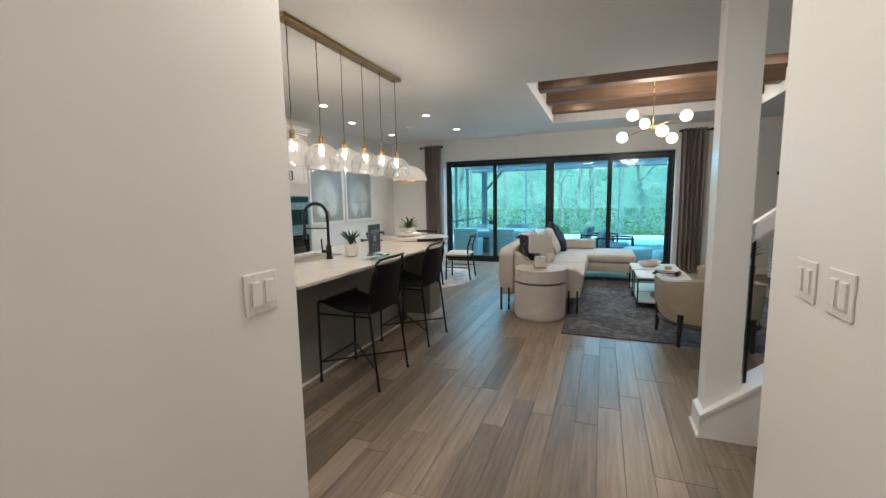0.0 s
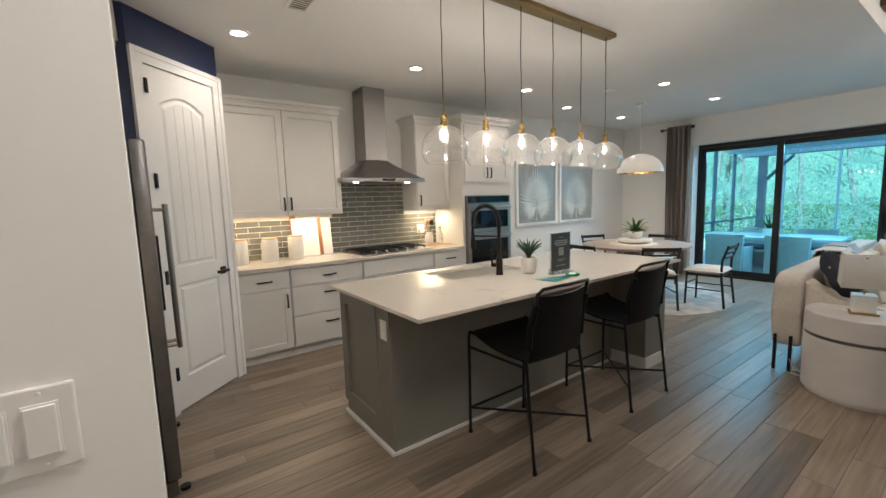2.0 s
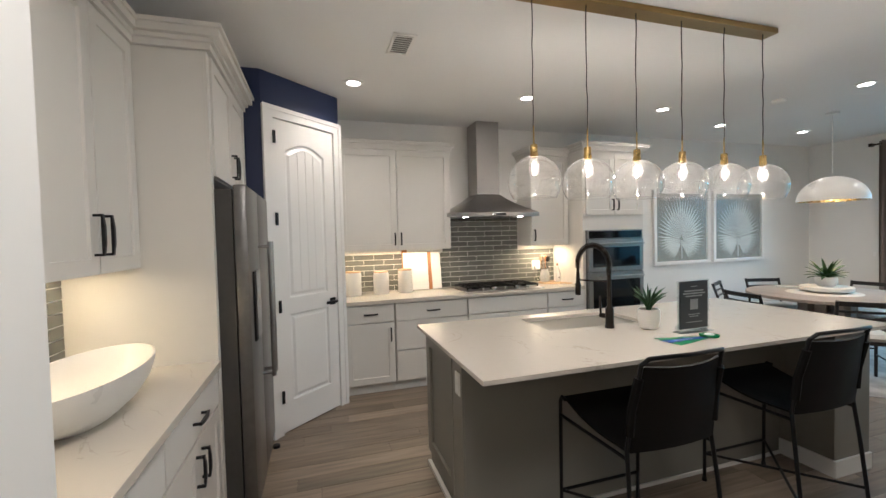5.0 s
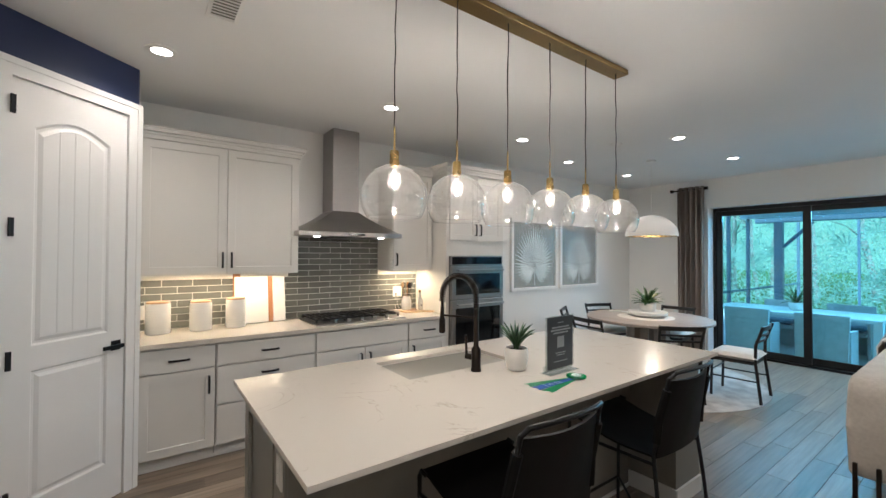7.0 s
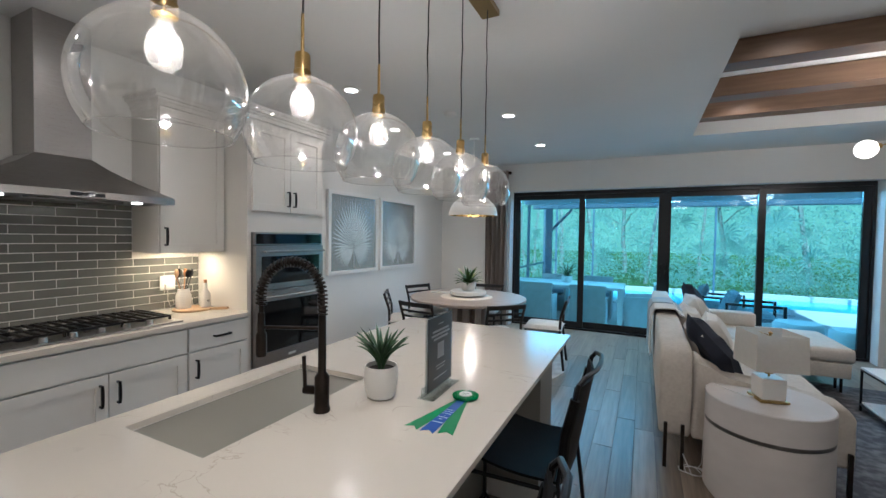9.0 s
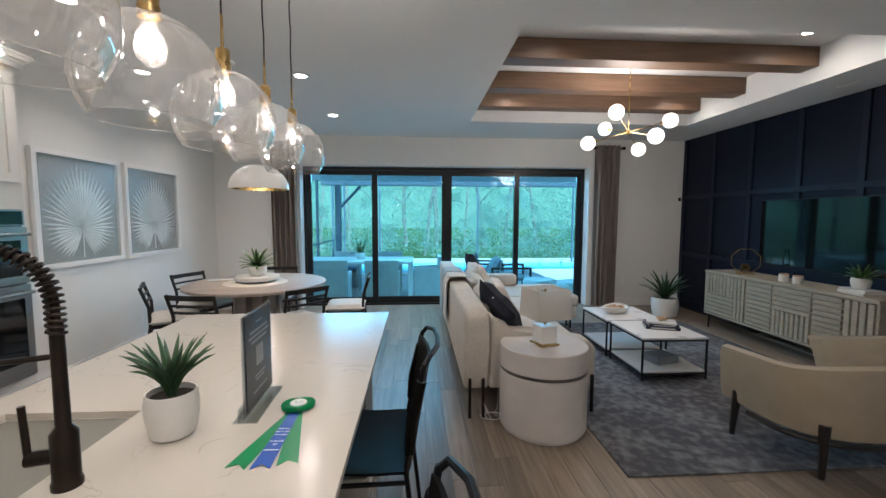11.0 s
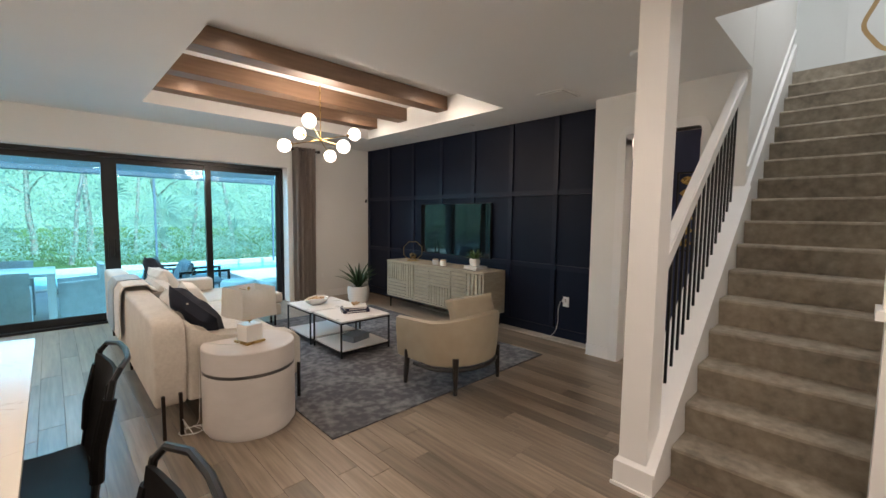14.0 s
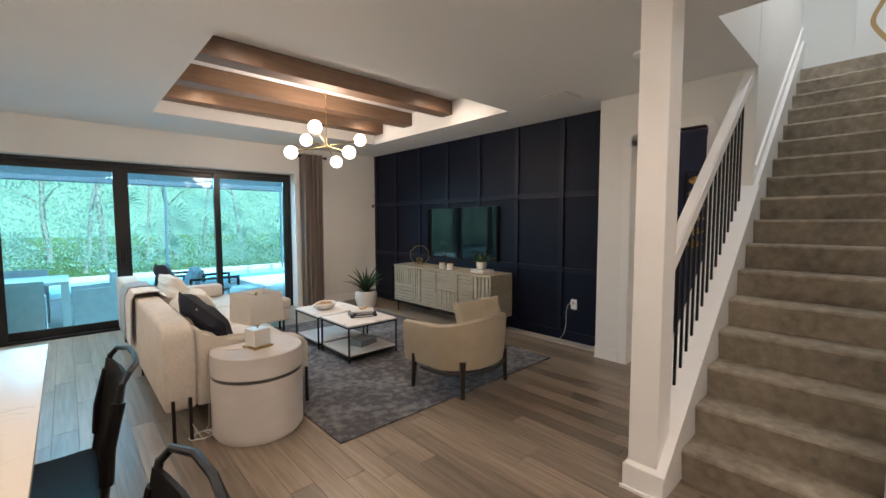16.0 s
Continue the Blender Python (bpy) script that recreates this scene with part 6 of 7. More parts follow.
one("glasses", tube([(.03 * math.cos(k * .6), .02 * math.sin(k * .6), .012 + .01 * (k % 2)) for k in range(11)], .004, 6), STEEL, pose(3.45, 7.05, SZ), "small clear trinket on the sideboard", "ornament", smooth=True)
books(pose(3.52, 6.62, SZ, 0, 0, 80), [(.28, .21, .024, PLASTIC, 0, "white book under the potted plant"), (.26, .19, .022, PLASTIC, 5, "pale book under the potted plant")], "sideboard books")
potted("potted_plant", pose(3.52, 6.63, SZ + .0475), .075, .10, 16, .17, .05, "leafy plant in a white footed bowl on the sideboard", 11, LEAFL, spread=1.0)
potted("floor_agave", pose(3.12, 8.98, 0), .19, .29, 26, .50, .07, "large spiky plant in a white pot on the floor", 12, spread=.55, flare=.85)


def tv():
    t = thing("television", pose(3.83, 8.10, 1.0, 0, 0, -90), "large wall mounted flat screen television, switched off", "television")
    part("housing", rbox(0, 1.515, -.035, .005, -.09, .715, .005), BLACK, t)
    part("screen", boxes((.008, 1.507, -.0385, -.0355, -.078, .707)), TVG, t, "dark glossy glass screen")
    part("mount", boxes((.5, .95, .0055, .018, .15, .45)), BLACK, t)


tv()
o = thing("outlet_plate", pose(NX - .001, 5.40, .475, 0, 0, -90), "white outlet plate with a charger on the navy wall", "outlet")
part("plate", rbox(-.04, .04, -.006, 0, -.062, .062, .002), PLASTIC, o)
part("socket", boxes((-.017, .017, -.008, -.0065, .008, .042), (-.017, .017, -.008, -.0065, -.042, -.008)), TRIM, o)
part("plug", rbox(-.03, .012, -.045, -.009, .0, .035, .003), PLASTIC, o)
part("cable", tube([(-.012, -.045, .012), (-.05, -.05, .0), (-.08, -.045, -.10), (-.075, -.045, -.25), (-.10, -.05, -.38), (-.17, -.06, -.465), (-.26, -.05, -.462), (-.36, -.07, -.466), (-.50, -.06, -.466), (-.62, -.06, -.466)], .003, 6), PLASTIC, o, "long white charging cable", smooth=True)
for m, lab in ((pose(WX + .001, 7.95, .32, 0, 0, 90), "white outlet plate on the dining wall"), (pose(-2.98, WY - .001, 1.10), "white switch plate beside the curtain"), (pose(2.85, WY - .001, .42), "white outlet plate under the curtain wall")):
    o = thing("outlet_plate", m, lab, "outlet")
    part("plate", rbox(-.036, .036, -.006, 0, -.058, .058, .002), PLASTIC, o)
    part("socket", boxes((-.015, .015, -.008, -.0065, -.035, .035)), TRIM, o)


def chandelier():
    cx, cy, cz = 1.572, 7.31, 2.378
    c = thing("globe_chandelier", pose(cx, cy, 0), "slim brass chandelier with six milk glass globes", "chandelier")
    part("ceiling_rose", lathe([(0, TZ - .002), (.06, TZ - .002), (.06, TZ - .02), (0, TZ - .025)], 24), BRASS, c, smooth=True)
    part("rod", tube([(0, 0, TZ - .02), (0, 0, cz - .02)], .005, 8), BRASS, c, smooth=True)
    part("hub", lathe([(0, cz + .03), (.014, cz + .025), (.018, cz), (.014, cz - .025), (0, cz - .03)], 16), BRASS, c, smooth=True)
    R = .074
    for dx, dy, dz in CH_ARMS:
        d = Vector((dx, dy, dz))
        u = d.normalized()
        part("arm", tube([Vector((0, 0, cz)) - d + u * R, Vector((0, 0, cz)) + d - u * R], .0045, 8), BRASS, c, "thin brass arm", smooth=True)
        for s in (1, -1):
            x, y, z = s * d.x, s * d.y, cz + s * d.z
            part("globe", lathe([(0, z - R)] + [(R * math.sin(math.radians(t)), z - R * math.cos(math.radians(t))) for t in range(12, 170, 12)] + [(0, z + R)], 28, cx=x, cy=y), MILK, c, "round milk glass globe, lit", smooth=True)
            inner = Vector((x, y, z)) - u * s * R
            part("globe_cap", tube([inner + u * s * .006, inner, inner - u * s * .016], .019, 14), BRASS, c, smooth=True)


CH_ARMS = [(-.275, -.285, .128), (-.073, .383, .112), (.378, -.115, .10)]
chandelier()


def curtain(x0, x1, rod0, rod1, label):
    c = thing("curtain", pose(0, 0, 0), label, "curtain", "window curtains")
    n = 10
    bm = bmesh.new()
    cols = []
    N = n * 10
    for k in range(N + 1):
        t = k / N
        x = x0 + (x1 - x0) * t
        amp = .062
        ph = math.sin(2 * math.pi * t * n / 2)
        cols.append([bm.verts.new((x + .006 * math.sin(k * .7 + z * 2), WY - .085 + amp * ph * (1 - .15 * (2.66 - z) / 2.66) + .004 * math.sin(k * .37 + z * 3), z)) for z in (.015, .7, 1.4, 2.1, 2.45, 2.66)])
    for a, b in zip(cols, cols[1:]):
        for i in range(5):
            bm.faces.new((a[i], b[i], b[i + 1], a[i + 1]))
    bmesh.ops.recalc_face_normals(bm, faces=bm.faces)
    bmesh.ops.solidify(bm, geom=bm.faces[:], thickness=.003)
    part("panel", bm, CURTAIN, c, "pleated taupe grommet panel", smooth=True)
    bm = tube([(rod0, WY - .085, 2.62), (rod1, WY - .085, 2.62)], .012, 12)
    part("rod", bm, BRONZE, c, "bronze curtain rod", smooth=True)
    for x in (rod0, rod1):
        part("finial", boxes((x - .02, x + .02, WY - .108, WY - .062, 2.597, 2.643)), BRONZE, c)
    part("bracket", boxes(((rod0 + rod1) / 2 + .19, (rod0 + rod1) / 2 + .205, WY - .085, WY - .001, 2.60, 2.612)), BRONZE, c)
    for k in range(n):
        x = x0 + (x1 - x0) * (k + .5) / n
        part("grommet", tube([(x, WY - .085 + .026 * math.cos(a), 2.62 + .026 * math.sin(a)) for a in [2 * math.pi * q / 14 for q in range(14)]], .004, 5, closed=True), STEEL, c, smooth=True)


curtain(-2.90, -2.50, -2.99, -2.47, "taupe linen grommet curtain beside the dining table")
curtain(2.29, 2.68, 2.26, 2.76, "taupe linen grommet curtain beside the sofa")

# ---------- ceiling fittings ----------
for x, y, z in [(x, y, CZ) for x, y in DOWNLIGHTS] + [(x, y, TZ) for x, y in TRAY_LIGHTS]:
    d = thing("downlight", pose(x, y, z), "white recessed downlight, lit, in the ceiling", "downlight", "ceiling downlights")
    part("trim_ring", lathe([(.055, -.001), (.085, -.001), (.086, -.006), (.055, -.009)], 28), PLASTIC, d, smooth=True)
    part("lens", lathe([(0, -.0025), (.056, -.0025), (.056, -.006), (0, -.006)], 28), LEDG, d, smooth=True)


def register(m, w, d, n, label, name="ceiling_vent"):
    v = thing(name, m, label, "vent")
    part("frame", boxes((0, w, 0, .02, -.008, -.001), (0, w, d - .02, d, -.008, -.001), (0, .02, .02, d - .02, -.008, -.001), (w - .02, w, .02, d - .02, -.008, -.001)), PLASTIC, v)
    part("backing", boxes((.02, w - .02, .02, d - .02, -.003, -.001)), GREIGE, v)
    for k in range(n):
        x = .02 + (w - .04) * (k + .5) / n
        bm = prism([(x - .013, -.0035), (x - .010, -.0035), (x + .012, -.009), (x + .009, -.009)], "y", .02, d - .02)
        part("slat", bm, PLASTIC, v)


register(pose(-2.10, 2.77, CZ), .30, .15, 9, "white slatted ceiling register in the kitchen")
register(pose(2.92, 5.00, CZ), .36, .30, 1, "square white return air grille in the ceiling")
part("panel", boxes((2.945, 3.255, 5.025, 5.275, CZ - .010, CZ - .0155)), PLASTIC, thing("access_panel", pose(0, 0, 0), "flat white panel inside the return grille", "panel"))
for y in (6.83, 8.0):
    register(pose(3.46, y - .12, CZ), .10, .24, 3, "narrow white linear ceiling diffuser")
for x, y in ((2.55, 4.15), (-2.2, 6.7)):
    one("smoke_detector", lathe([(0, -.03), (.05, -.03), (.062, -.02), (.065, -.001), (0, -.001)], 28), PLASTIC, pose(x, y, CZ), "round white smoke detector on the ceiling", "smoke detector", smooth=True)
one("wall_sensor", rbox(-.025, .025, -.03, 0, -.04, .04, .004), PLASTIC, pose(3.78, WY - .001, 2.02), "small white motion sensor high on the wall", "sensor")
one("wall_sensor", rbox(-.02, .02, -.02, 0, -.03, .03, .004), BLACK, pose(3.80, WY - .001, 1.80), "small black sensor below the white one", "sensor")

# switches in the hall
def switch_plate(m, n, label):
    s = thing("switch_plate", m, label, "light switch")
    w = .07 + .047 * (n - 1)
    part("plate", rbox(-w / 2, w / 2, -.006, 0, -.057, .057, .003), PLASTIC, s)
    for k in range(n):
        x = -.047 * (n - 1) / 2 + .047 * k
        part("rocker_frame", boxes((x - .0175, x + .0175, -.0075, -.0062, -.035, .035)), TRIM, s)
        r = part("rocker", rbox(x - .0155, x + .0155, -.012, -.0078, -.0325, .0325, .0015), PLASTIC, s)
        for z in (-.048, .048):
            part("screw", lathe([(0, .0012), (.0028, .0008), (.003, 0), (0, 0)], 8), TRIM, s).matrix_local = pose(x, -.006, z, 90, 0, 0)
    return s


switch_plate(pose(.083, 1.744, 1.193, 0, 0, 90), 2, "white double rocker switch on the hall wall")
switch_plate(pose(1.50, 2.30, 1.20, 0, 0, -90), 2, "white double rocker switch beside the stairs")
switch_plate(pose(1.50, 2.12, 1.20, 0, 0, -90), 2, "white double rocker switch further along the stair wall")

# upstairs painting
p = thing("abstract_painting", pose(6.895, 3.12, 3.42, 0, 0, -90), "white canvas with gold concentric rings", "painting")
part("canvas", rbox(-.10, 1.0, -.04, 0, 0, 1.2, .003), PLASTIC, p)
for r, w in ((.43, .05), (.22, .05), (.07, .03)):
    ring = [(.50 + r * math.cos(2 * math.pi * k / 40) * (1 + .04 * math.sin(k)), -.044, .60 + r * math.sin(2 * math.pi * k / 40)) for k in range(37)]
    bm = bmesh.new()
    vs = []
    for x, y, z in ring:
        d = Vector((x - .50, 0, z - .60)).normalized()
        vs.append((bm.verts.new((x - d.x * w / 2, y, z - d.z * w / 2)), bm.verts.new((x + d.x * w / 2, y, z + d.z * w / 2))))
    for a, b in zip(vs, vs[1:]):
        bm.faces.new((a[0], b[0], b[1], a[1]))
    part("painted_ring", bm, GOLD, p)

# bedroom beyond the doorway
n = thing("nightstand", pose(6.9, 5.74, .012), "pale wood nightstand in the bedroom", "nightstand")
part("top", rbox(0, .5, -.3, .3, .66, .70, .003), OAKL, n)
part("drawer", boxes((.01, .49, -.29, .29, .50, .659)), OAKL, n)
part("leg", boxes((0, .03, -.3, -.27, 0, .499), (0, .03, .27, .3, 0, .499), (.47, .5, -.3, -.27, 0, .499), (.47, .5, .27, .3, 0, .499)), BLACK, n)
part("shelf", boxes((.0, .5, -.27, .27, .15, .18)), DARKW, n)
l = thing("table_lamp", pose(7.1, 5.76, .713), "lit white shaded lamp on the nightstand", "table lamp")
part("base", lathe([(0, 0), (.08, 0), (.03, .05), (.06, .2), (.015, .38), (0, .38)], 24), BRASS, l, smooth=True)
part("shade", lathe([(.14, .36), (.16, .36), (.145, .62), (.13, .62)], 32), glowing("lit shade", (1, .82, .6), 2.2), l, smooth=True)
p = thing("bedroom_art", pose(5.199, 4.62, 1.10, 0, 0, -90), "black framed art of gold leaf shapes on the navy bedroom wall", "wall art")
part("frame", boxes((0, .42, -.03, 0, 0, .02), (0, .42, -.03, 0, 1.0, 1.02), (0, .02, -.03, 0, .02, 1.0), (.40, .42, -.03, 0, .02, 1.0)), BLACK, p)
for k in range(6):
    for x in (.12, .30):
        leaf = [(x + .085 * math.cos(q * math.pi / 6) , .11 + .16 * k + .055 * math.sin(q * math.pi / 6) * abs(math.sin(q * math.pi / 6))) for q in range(12)]
        part("gold_leaf", prism(leaf, "y", -.016, -.008), BRASS, p)
# ---------- outdoors ----------
GZ = -.10
tagged(mesh_ob("ground", boxes((-120, 120, 18.1, 180, GZ - .3, GZ - .02), (-120, -6, -30, 18.1, GZ - .3, GZ - .02), (12, 120, -30, 18.1, GZ - .3, GZ - .02)), LAWN), kind="structure")
tagged(mesh_ob("pavement_lanai", boxes((-6, 12, 10.1, 14.4, GZ - .3, GZ), (-6, -3.0, 14.4, 18.1, GZ - .3, GZ), (10, 12, 14.4, 18.1, GZ - .3, GZ), (2.6, 4.6, 14.4, 15.4, GZ - .3, GZ)), DECK), kind="structure")
tagged(mesh_ob("pool_shell", boxes((-3.0, 10, 14.4, 17.8, GZ - 1.5, GZ - 1.4)), POOLT), kind="structure")
tagged(mesh_ob("water", boxes((-3.0, 2.6, 14.4, 17.8, GZ - .10, GZ - .07), (4.6, 10, 14.4, 17.8, GZ - .10, GZ - .07), (2.6, 4.6, 15.4, 17.8, GZ - .10, GZ - .07)), WATER), kind="structure")
tagged(mesh_ob("pool_coping", boxes((-3.0, 10, 17.8, 18.1, GZ - .1, GZ + .06), (-3.0, 2.6, 14.2, 14.42, GZ + .001, GZ + .03)), COPING), kind="structure")
tagged(mesh_ob("lanai_roof", boxes((-3.2, 3.6, 10.1, 13.6, 2.62, 2.8)), STUCCO), kind="structure")
tagged(mesh_ob("lanai_beam", boxes((-3.2, 3.6, 13.35, 13.6, 2.38, 2.62)), STUCCO), kind="structure")
tagged(mesh_ob("wall_lanai_east", boxes((2.80, 3.6, 10.1, 11.6, GZ, 2.62)), STUCCO), kind="structure")


def cage():
    c = tagged(new("screen_cage"), "dark aluminium pool screen enclosure", "screen enclosure")
    for x in (-3.1,):
        for y in (11.3, 12.4, 13.5, 15.4, 17.3):
            part("post", boxes((x - .03, x + .03, y - .03, y + .03, GZ, 2.9)), CAGE, c)
        part("rail", boxes((x - .02, x + .02, 10.1, 17.3, .78, .82), (x - .02, x + .02, 10.1, 17.3, 2.86, 2.92)), CAGE, c)
    for x in (-1.9, 1.5, 4.9, 8.3):
        part("post", boxes((x - .025, x + .025, 17.28, 17.34, GZ, 3.6)), CAGE, c)
        part("roof_rail", tube([(x, 17.3, 3.6), (x, 13.6, 3.0)], .03, 4), CAGE, c)
    part("rail", boxes((-3.1, 8.4, 17.28, 17.32, 3.58, 3.66)), CAGE, c)
    part("beam", boxes((-3.1, 8.4, 13.94, 14.06, 2.30, 2.42)), CAGE, c)
    part("post", boxes((-2.75, -2.6, 13.93, 14.07, GZ, 2.30)), CAGE, c)
    part("brace", tube([(-2.6, 14, 1.75), (-2.1, 14, 2.28)], .035, 4), CAGE, c)
    part("brace", tube([(7.4, 14, 2.28), (8.1, 14, 1.75)], .035, 4), CAGE, c)


cage()
for x, y in ((-2.3, 11.4), (-1.0, 12.6), (.8, 11.6), (2.0, 12.4)):
    d = thing("lanai_downlight", pose(x, y, 2.62), "small lit downlight in the lanai ceiling", "downlight", "lanai downlights")
    part("lens", lathe([(0, -.004), (.05, -.004), (.055, -.001), (0, -.001)], 20), LEDW, d)


def patio_table():
    t = thing("patio_table", pose(-1.9, 11.3, GZ), "pale outdoor dining table on the lanai", "patio table")
    part("tabletop", rbox(-.95, 1.2, -.5, .5, .70, .75, .01), PLASTIC, t)
    for x in (-.9, 1.15):
        for y in (-.45, .45):
            part("leg", boxes((x - .045, x + .045, y - .04, y + .04, 0, .699)), PLASTIC, t)


patio_table()


def patio_chair():
    c = thing("patio_chair", pose(0, 0, 0), "pale woven patio armchair on the lanai", "patio chair", "patio dining chairs")
    bm = prism([(-.27, 0), (.27, 0), (.30, .82), (-.30, .82)], "y", -.30, -.24)
    part("backrest", bm, WICKER, c)
    for s in (-1, 1):
        part("side", prism([(-.24, .0), (.22, .0), (.24, .58), (-.24, .60)], "x", s * .28 - .02, s * .28 + .02), WICKER, c)
    part("seat", rbox(-.26, .26, -.24, .26, .36, .42, .01), WICKER, c)
    part("seat_cushion", cushion(.5, .48, .08, .3, 8), GREYC, c, smooth=True).location = (0, .01, .46)
    return c


pc = patio_chair()
pc.matrix_world = pose(-.45, 11.25, GZ, 0, 0, 90)
for x, y, a in ((-1.25, 10.62, 0), (-2.15, 10.62, 0), (-1.25, 12.0, 180), (-2.15, 12.0, 180)):
    copy_thing(pc, pose(x, y, GZ, 0, 0, a))
potted("patio_plant", pose(-1.75, 11.3, GZ + .751), .10, .13, 18, .34, .05, "spiky plant in a white bowl on the patio table", 21, LEAFL, spread=1.1)


def lounge_chair(m):
    c = thing("lounge_chair", m, "grey cushioned metal lounge chair beside the pool", "lounge chair", "pool lounge chairs")
    part("frame", boxes((-.35, -.31, -.35, .45, .0, .04), (.31, .35, -.35, .45, 0, .04), (-.35, -.31, -.35, .4, .56, .60), (.31, .35, -.35, .4, .56, .60), (-.35, -.31, .41, .45, .04, .60), (.31, .35, .41, .45, .04, .60),
                         (-.35, -.31, -.35, -.31, .04, .56), (.31, .35, -.35, -.31, .04, .56), (-.31, .31, .41, .45, .30, .34)), BLACK, c)
    s = part("seat_cushion", cushion(.6, .66, .16, .3, 8), GREYC, c, smooth=True)
    s.location = (0, .05, .38)
    b = part("back_cushion", cushion(.6, .55, .18, .3, 8), GREYC, c, smooth=True)
    b.matrix_local = pose(0, -.26, .53, 68, 0, 0)
    return c


lc = lounge_chair(pose(.85, 12.1, GZ, 0, 0, -100))
copy_thing(lc, pose(1.20, 11.35, GZ, 0, 0, -92))
for x, y in ((1.70, 10.72), (2.25, 10.38)):
    one("pouf_table", lathe([(0, .0), (.26, 0), (.30, .1), (.30, .38), (.27, .42), (0, .42)], 32), WICKER, pose(x, y, GZ), "round pale outdoor side table on the lanai", "side table", "outdoor side tables", smooth=True)


def forest():
    """Dense woods behind the pool: leaf clumps as one mass, trunks as trees."""
    rng = np.random.default_rng(7)
    N = 260000
    depth = rng.random(N) ** 1.7
    y = 18.3 + depth * 15
    x = rng.uniform(-26, 34, N)
    hmax = 0.5 + (y - 18.3) * 1.35 + np.clip(y - 18.6, 0, 2.0) * np.sin(x * .8) * np.sin(x * .31 + y * .2) + 3.0 * (rng.random(N) ** 2) * (y > 21)
    hmax = np.clip(hmax, .35, 15)
    z = GZ + rng.random(N) ** .9 * hmax
    # gaps between clumps
    keep = (np.sin(x * 1.9 + z * 1.3) + np.sin(z * 2.3 - y * 1.7) + np.sin(x * .7 - y * 1.1) + rng.normal(0, .6, N)) > -.75
    x, y, z = x[keep], y[keep], z[keep]
    n = len(x)
    size = rng.uniform(.02, .052, n) * (1 + (y - 19) * .03)
    ax = rng.normal(size=(n, 3))
    ax /= np.linalg.norm(ax, axis=1)[:, None]
    bx = np.cross(ax, rng.normal(size=(n, 3)))
    bx /= np.linalg.norm(bx, axis=1)[:, None]
    c = np.stack([x, y, z], 1)
    v = np.stack([c - ax * size[:, None] * 1.5, c + bx * size[:, None] * .45, c + ax * size[:, None] * 1.5, c - bx * size[:, None] * .45], 1).reshape(-1, 3)
    f = np.arange(4 * n).reshape(-1, 4)
    me = bpy.data.meshes.new("forest_leaves")
    me.from_pydata(v.tolist(), [], f.tolist())
    me.materials.append(HAZYLEAF)
    tagged(new("forest_leaves", me), "dense green undergrowth and leaves of the woods, paled with haze", "foliage", kind="stuff")
    # fan palms: radiating blades
    bmf = bmesh.new()
    rnd = random.Random(9)
    for k in range(70):
        cx, cy, cz = rnd.uniform(-10, 16), rnd.uniform(18.9, 22.5), rnd.uniform(.2, 2.4)
        face = rnd.uniform(-.6, .6)
        for q in range(14):
            a = -2.1 + 4.2 * q / 13
            L = rnd.uniform(.5, .75)
            d = Vector((math.sin(a) * math.cos(face), -math.sin(face) * math.sin(a) - .25, math.cos(a))).normalized()
            s = d.cross(Vector((0, 1, 0))).normalized() * .03
            p = Vector((cx, cy, cz))
            bmf.faces.new([bmf.verts.new(p), bmf.verts.new(p + d * L * .6 + s), bmf.verts.new(p + d * L + Vector((0, 0, -.12))), bmf.verts.new(p + d * L * .6 - s)])
    # blades paled like the leaves, haze mixed into their green
    PALMB = textured("hazy palm blade", (.25, .38, .32), (.38, .52, .44), .5, scale=2, bump=0)
    let_light_through(PALMB, .4)
    tagged(mesh_ob("fan_palms", bmf, PALMB), "fan palm fronds at the edge of the woods, paled with haze", "foliage", kind="stuff")


def tree(x, y, h, r, seed, lean=0.0):
    rnd = random.Random(seed)
    t = thing("tree", pose(x, y, GZ - .02), "tall slim pale trunked tree in the woods", "tree", "woodland trees")
    pts = [(lean * (k / 8) * h + rnd.uniform(-.05, .05), rnd.uniform(-.05, .05), h * k / 8) for k in range(9)]
    bm = tube(pts, r, 7, taper=r * .3)
    for k in range(7):
        p = pts[rnd.randint(3, 7)]
        a = rnd.uniform(0, 6.28)
        L = rnd.uniform(.8, 2.0)
        tube([p, (p[0] + math.cos(a) * L * .5, p[1] + math.sin(a) * L * .5, p[2] + L * .35), (p[0] + math.cos(a) * L, p[1] + math.sin(a) * L, p[2] + L * .5)], r * .3, 5, bm=bm, taper=.01)
    part("trunk", bm, BARK, t, smooth=True)
    bm = bmesh.new()
    for k in range(800):
        a, q = rnd.uniform(0, 6.28), rnd.random() ** .5
        zz = h * rnd.uniform(.5, 1.08)
        R = 1.9 * (1 - abs(zz / h - .8) * 1.3)
        p = Vector((lean * zz + R * q * math.cos(a), R * q * math.sin(a), zz))
        u = Vector((rnd.gauss(0, 1), rnd.gauss(0, 1), rnd.gauss(0, 1))).normalized()
        w = u.cross(Vector((rnd.gauss(0, 1), rnd.gauss(0, 1), .3))).normalized()
        s = rnd.uniform(.05, .105)
        bm.faces.new([bm.verts.new(p - u * s), bm.verts.new(p + w * s * .45), bm.verts.new(p + u * s), bm.verts.new(p - w * s * .45)])
    part("crown", bm, HAZYLEAF, t)


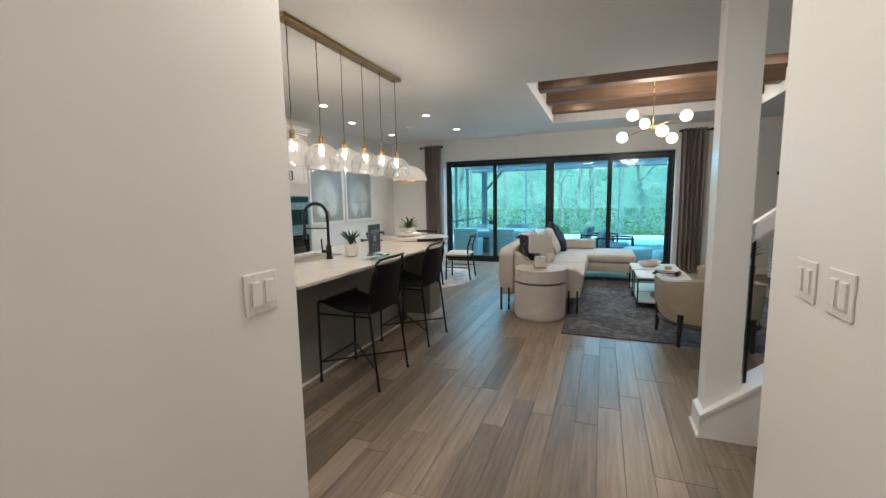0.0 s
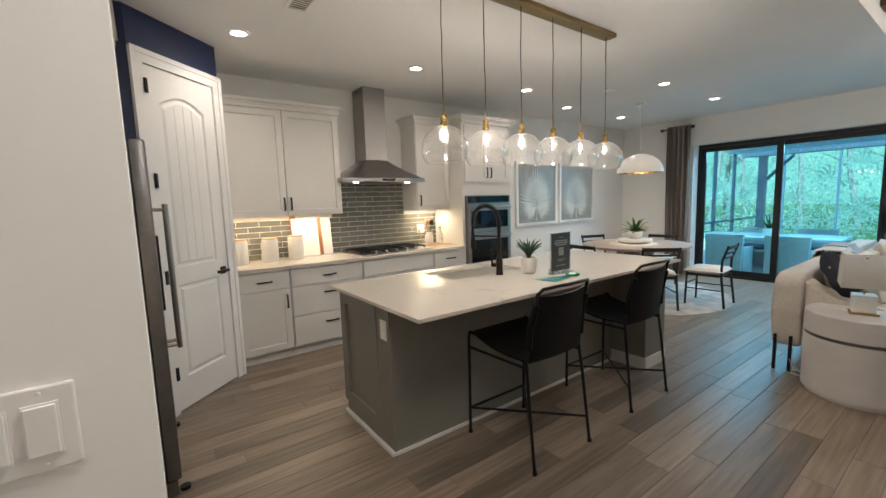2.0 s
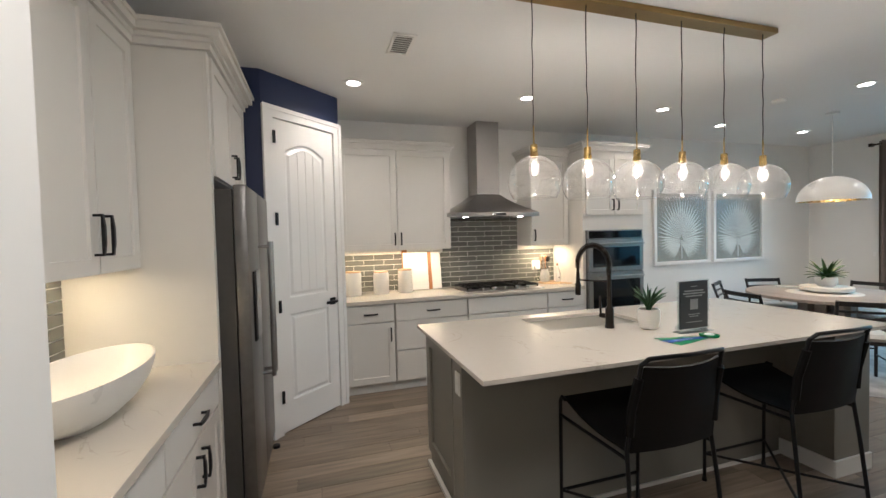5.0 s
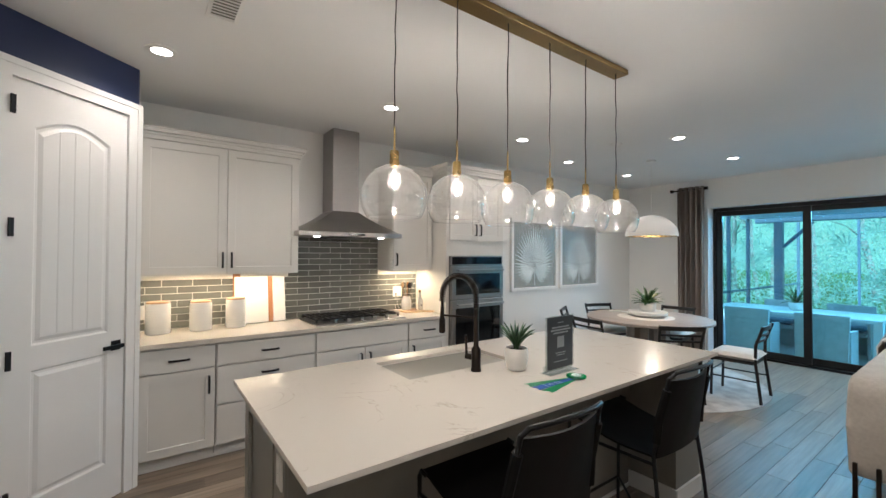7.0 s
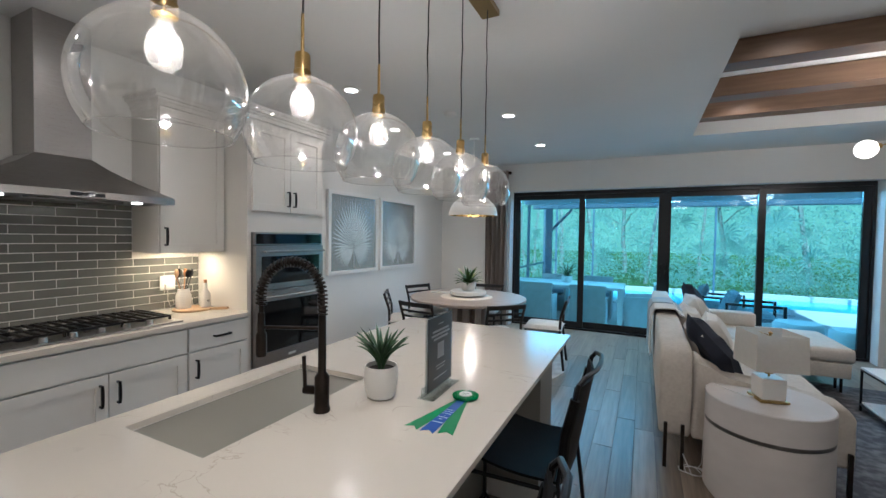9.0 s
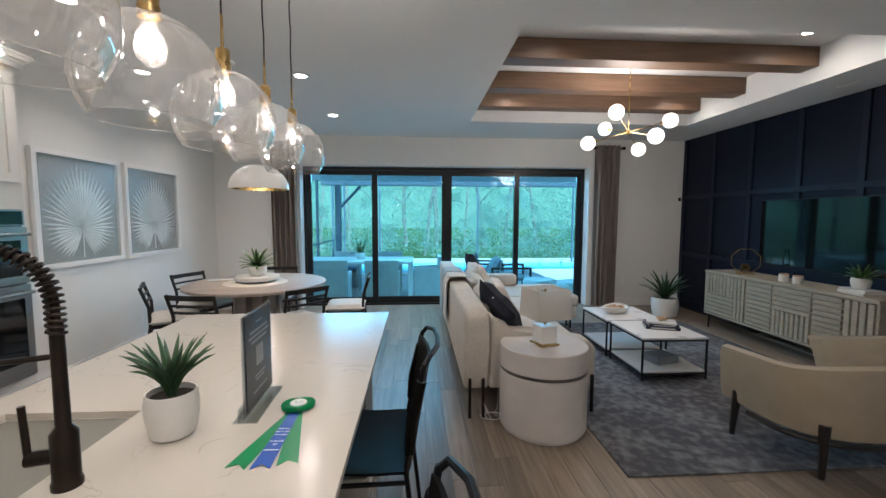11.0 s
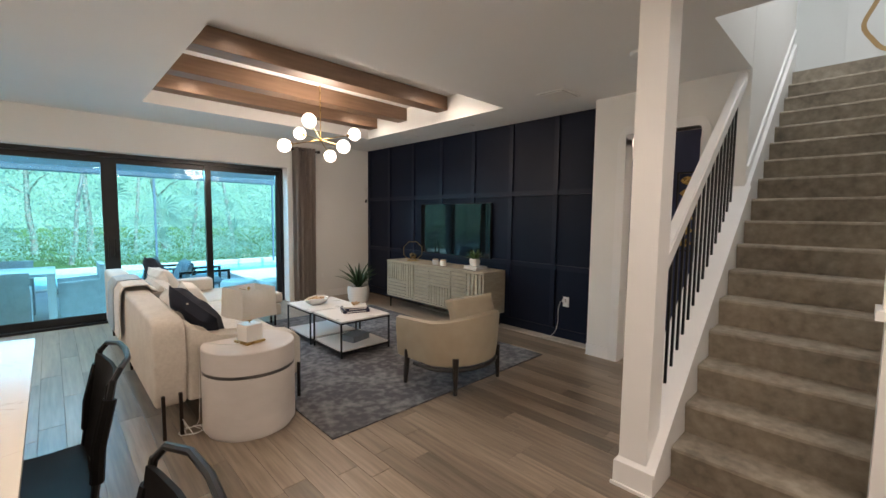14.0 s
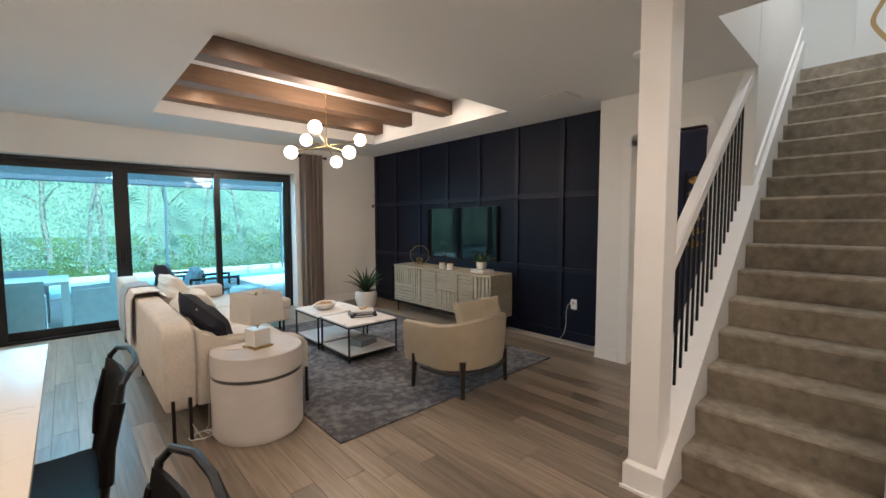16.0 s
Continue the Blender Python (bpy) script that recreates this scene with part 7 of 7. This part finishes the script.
forest()
rnd = random.Random(5)
for k in range(30):
    tree(-14 + k * 1.05 + rnd.uniform(-.4, .4), rnd.uniform(19.8, 26), rnd.uniform(6, 10), rnd.uniform(.06, .13), k, rnd.uniform(-.14, .14))
# backdrop painted pale, so distance haze shows between the trees
bd = tagged(mesh_ob("backdrop", boxes((-110, 110, 62, 62.2, GZ - .1, 22)), textured("hazy far woods", (.17, .28, .20), (.30, .42, .32), .9, scale=.35, detail=10, bump=0)), kind="structure")

# ---------- floor planks ----------
def planks():
    w, L, g = .14, 1.22, .0011
    cache = {}
    cells = []
    rng = random.Random(11)
    xs = WX
    i = 0
    while xs < 8.1:
        off = rng.uniform(0, L)
        y = -3.0 - off
        while y < 9.99:
            a, b = max(y, -3.0), min(y + L, 9.99)
            if b - a > .05 and xs < 3.84 or (b - a > .05 and b < 3.8):
                if not (xs > 3.7 and a > 3.5) and not (xs < -.25 and b < 1.0) and not (xs > 1.75 and b < 2.5) and not (xs > 1.95 and b < 3.7 and a > 1.9):
                    cells.append((xs, a, b))
            y += L
        xs += w
        i += 1
    cells.sort(key=lambda c: (c[0] + .1 - .3) ** 2 + ((c[1] + c[2]) / 2 - 3.8) ** 2)
    near, far = cells[:300], cells[300:]
    for x, a, b in near:
        key = round(b - a, 3)
        if key not in cache:
            bm = boxes((g, w - g, g, key - g, -.004, -.0008))
            vs = bm.verts[:]
            lo = [(g + .002, g + .002), (w - g - .002, g + .002), (w - g - .002, key - g - .002), (g + .002, key - g - .002)]
            top = [bm.verts.new((p[0], p[1], 0)) for p in lo]
            bm.faces.new(top)
            ring = [vs[4], vs[5], vs[7], vs[6]]
            for f in [f for f in bm.faces if all(v in ring for v in f.verts)]:
                bm.faces.remove(f)
            for q in range(4):
                bm.faces.new((ring[q], ring[(q + 1) % 4], top[(q + 1) % 4], top[q]))
            bmesh.ops.recalc_face_normals(bm, faces=bm.faces)
            me = bpy.data.meshes.new("plank")
            bm.to_mesh(me)
            bm.free()
            me.materials.append(PLANK)
            cache[key] = me
        p = new("plank", cache[key])
        p.parent = floor
        p.location = (x, a, 0)
    bm = boxes(*[(x + g, x + w - g, a + g, b - g, -.004, 0) for x, a, b in far])
    f = mesh_ob("planks_far", bm, PLANK)
    f.parent = floor
    f["kind"] = "stuff"


splash()
planks()
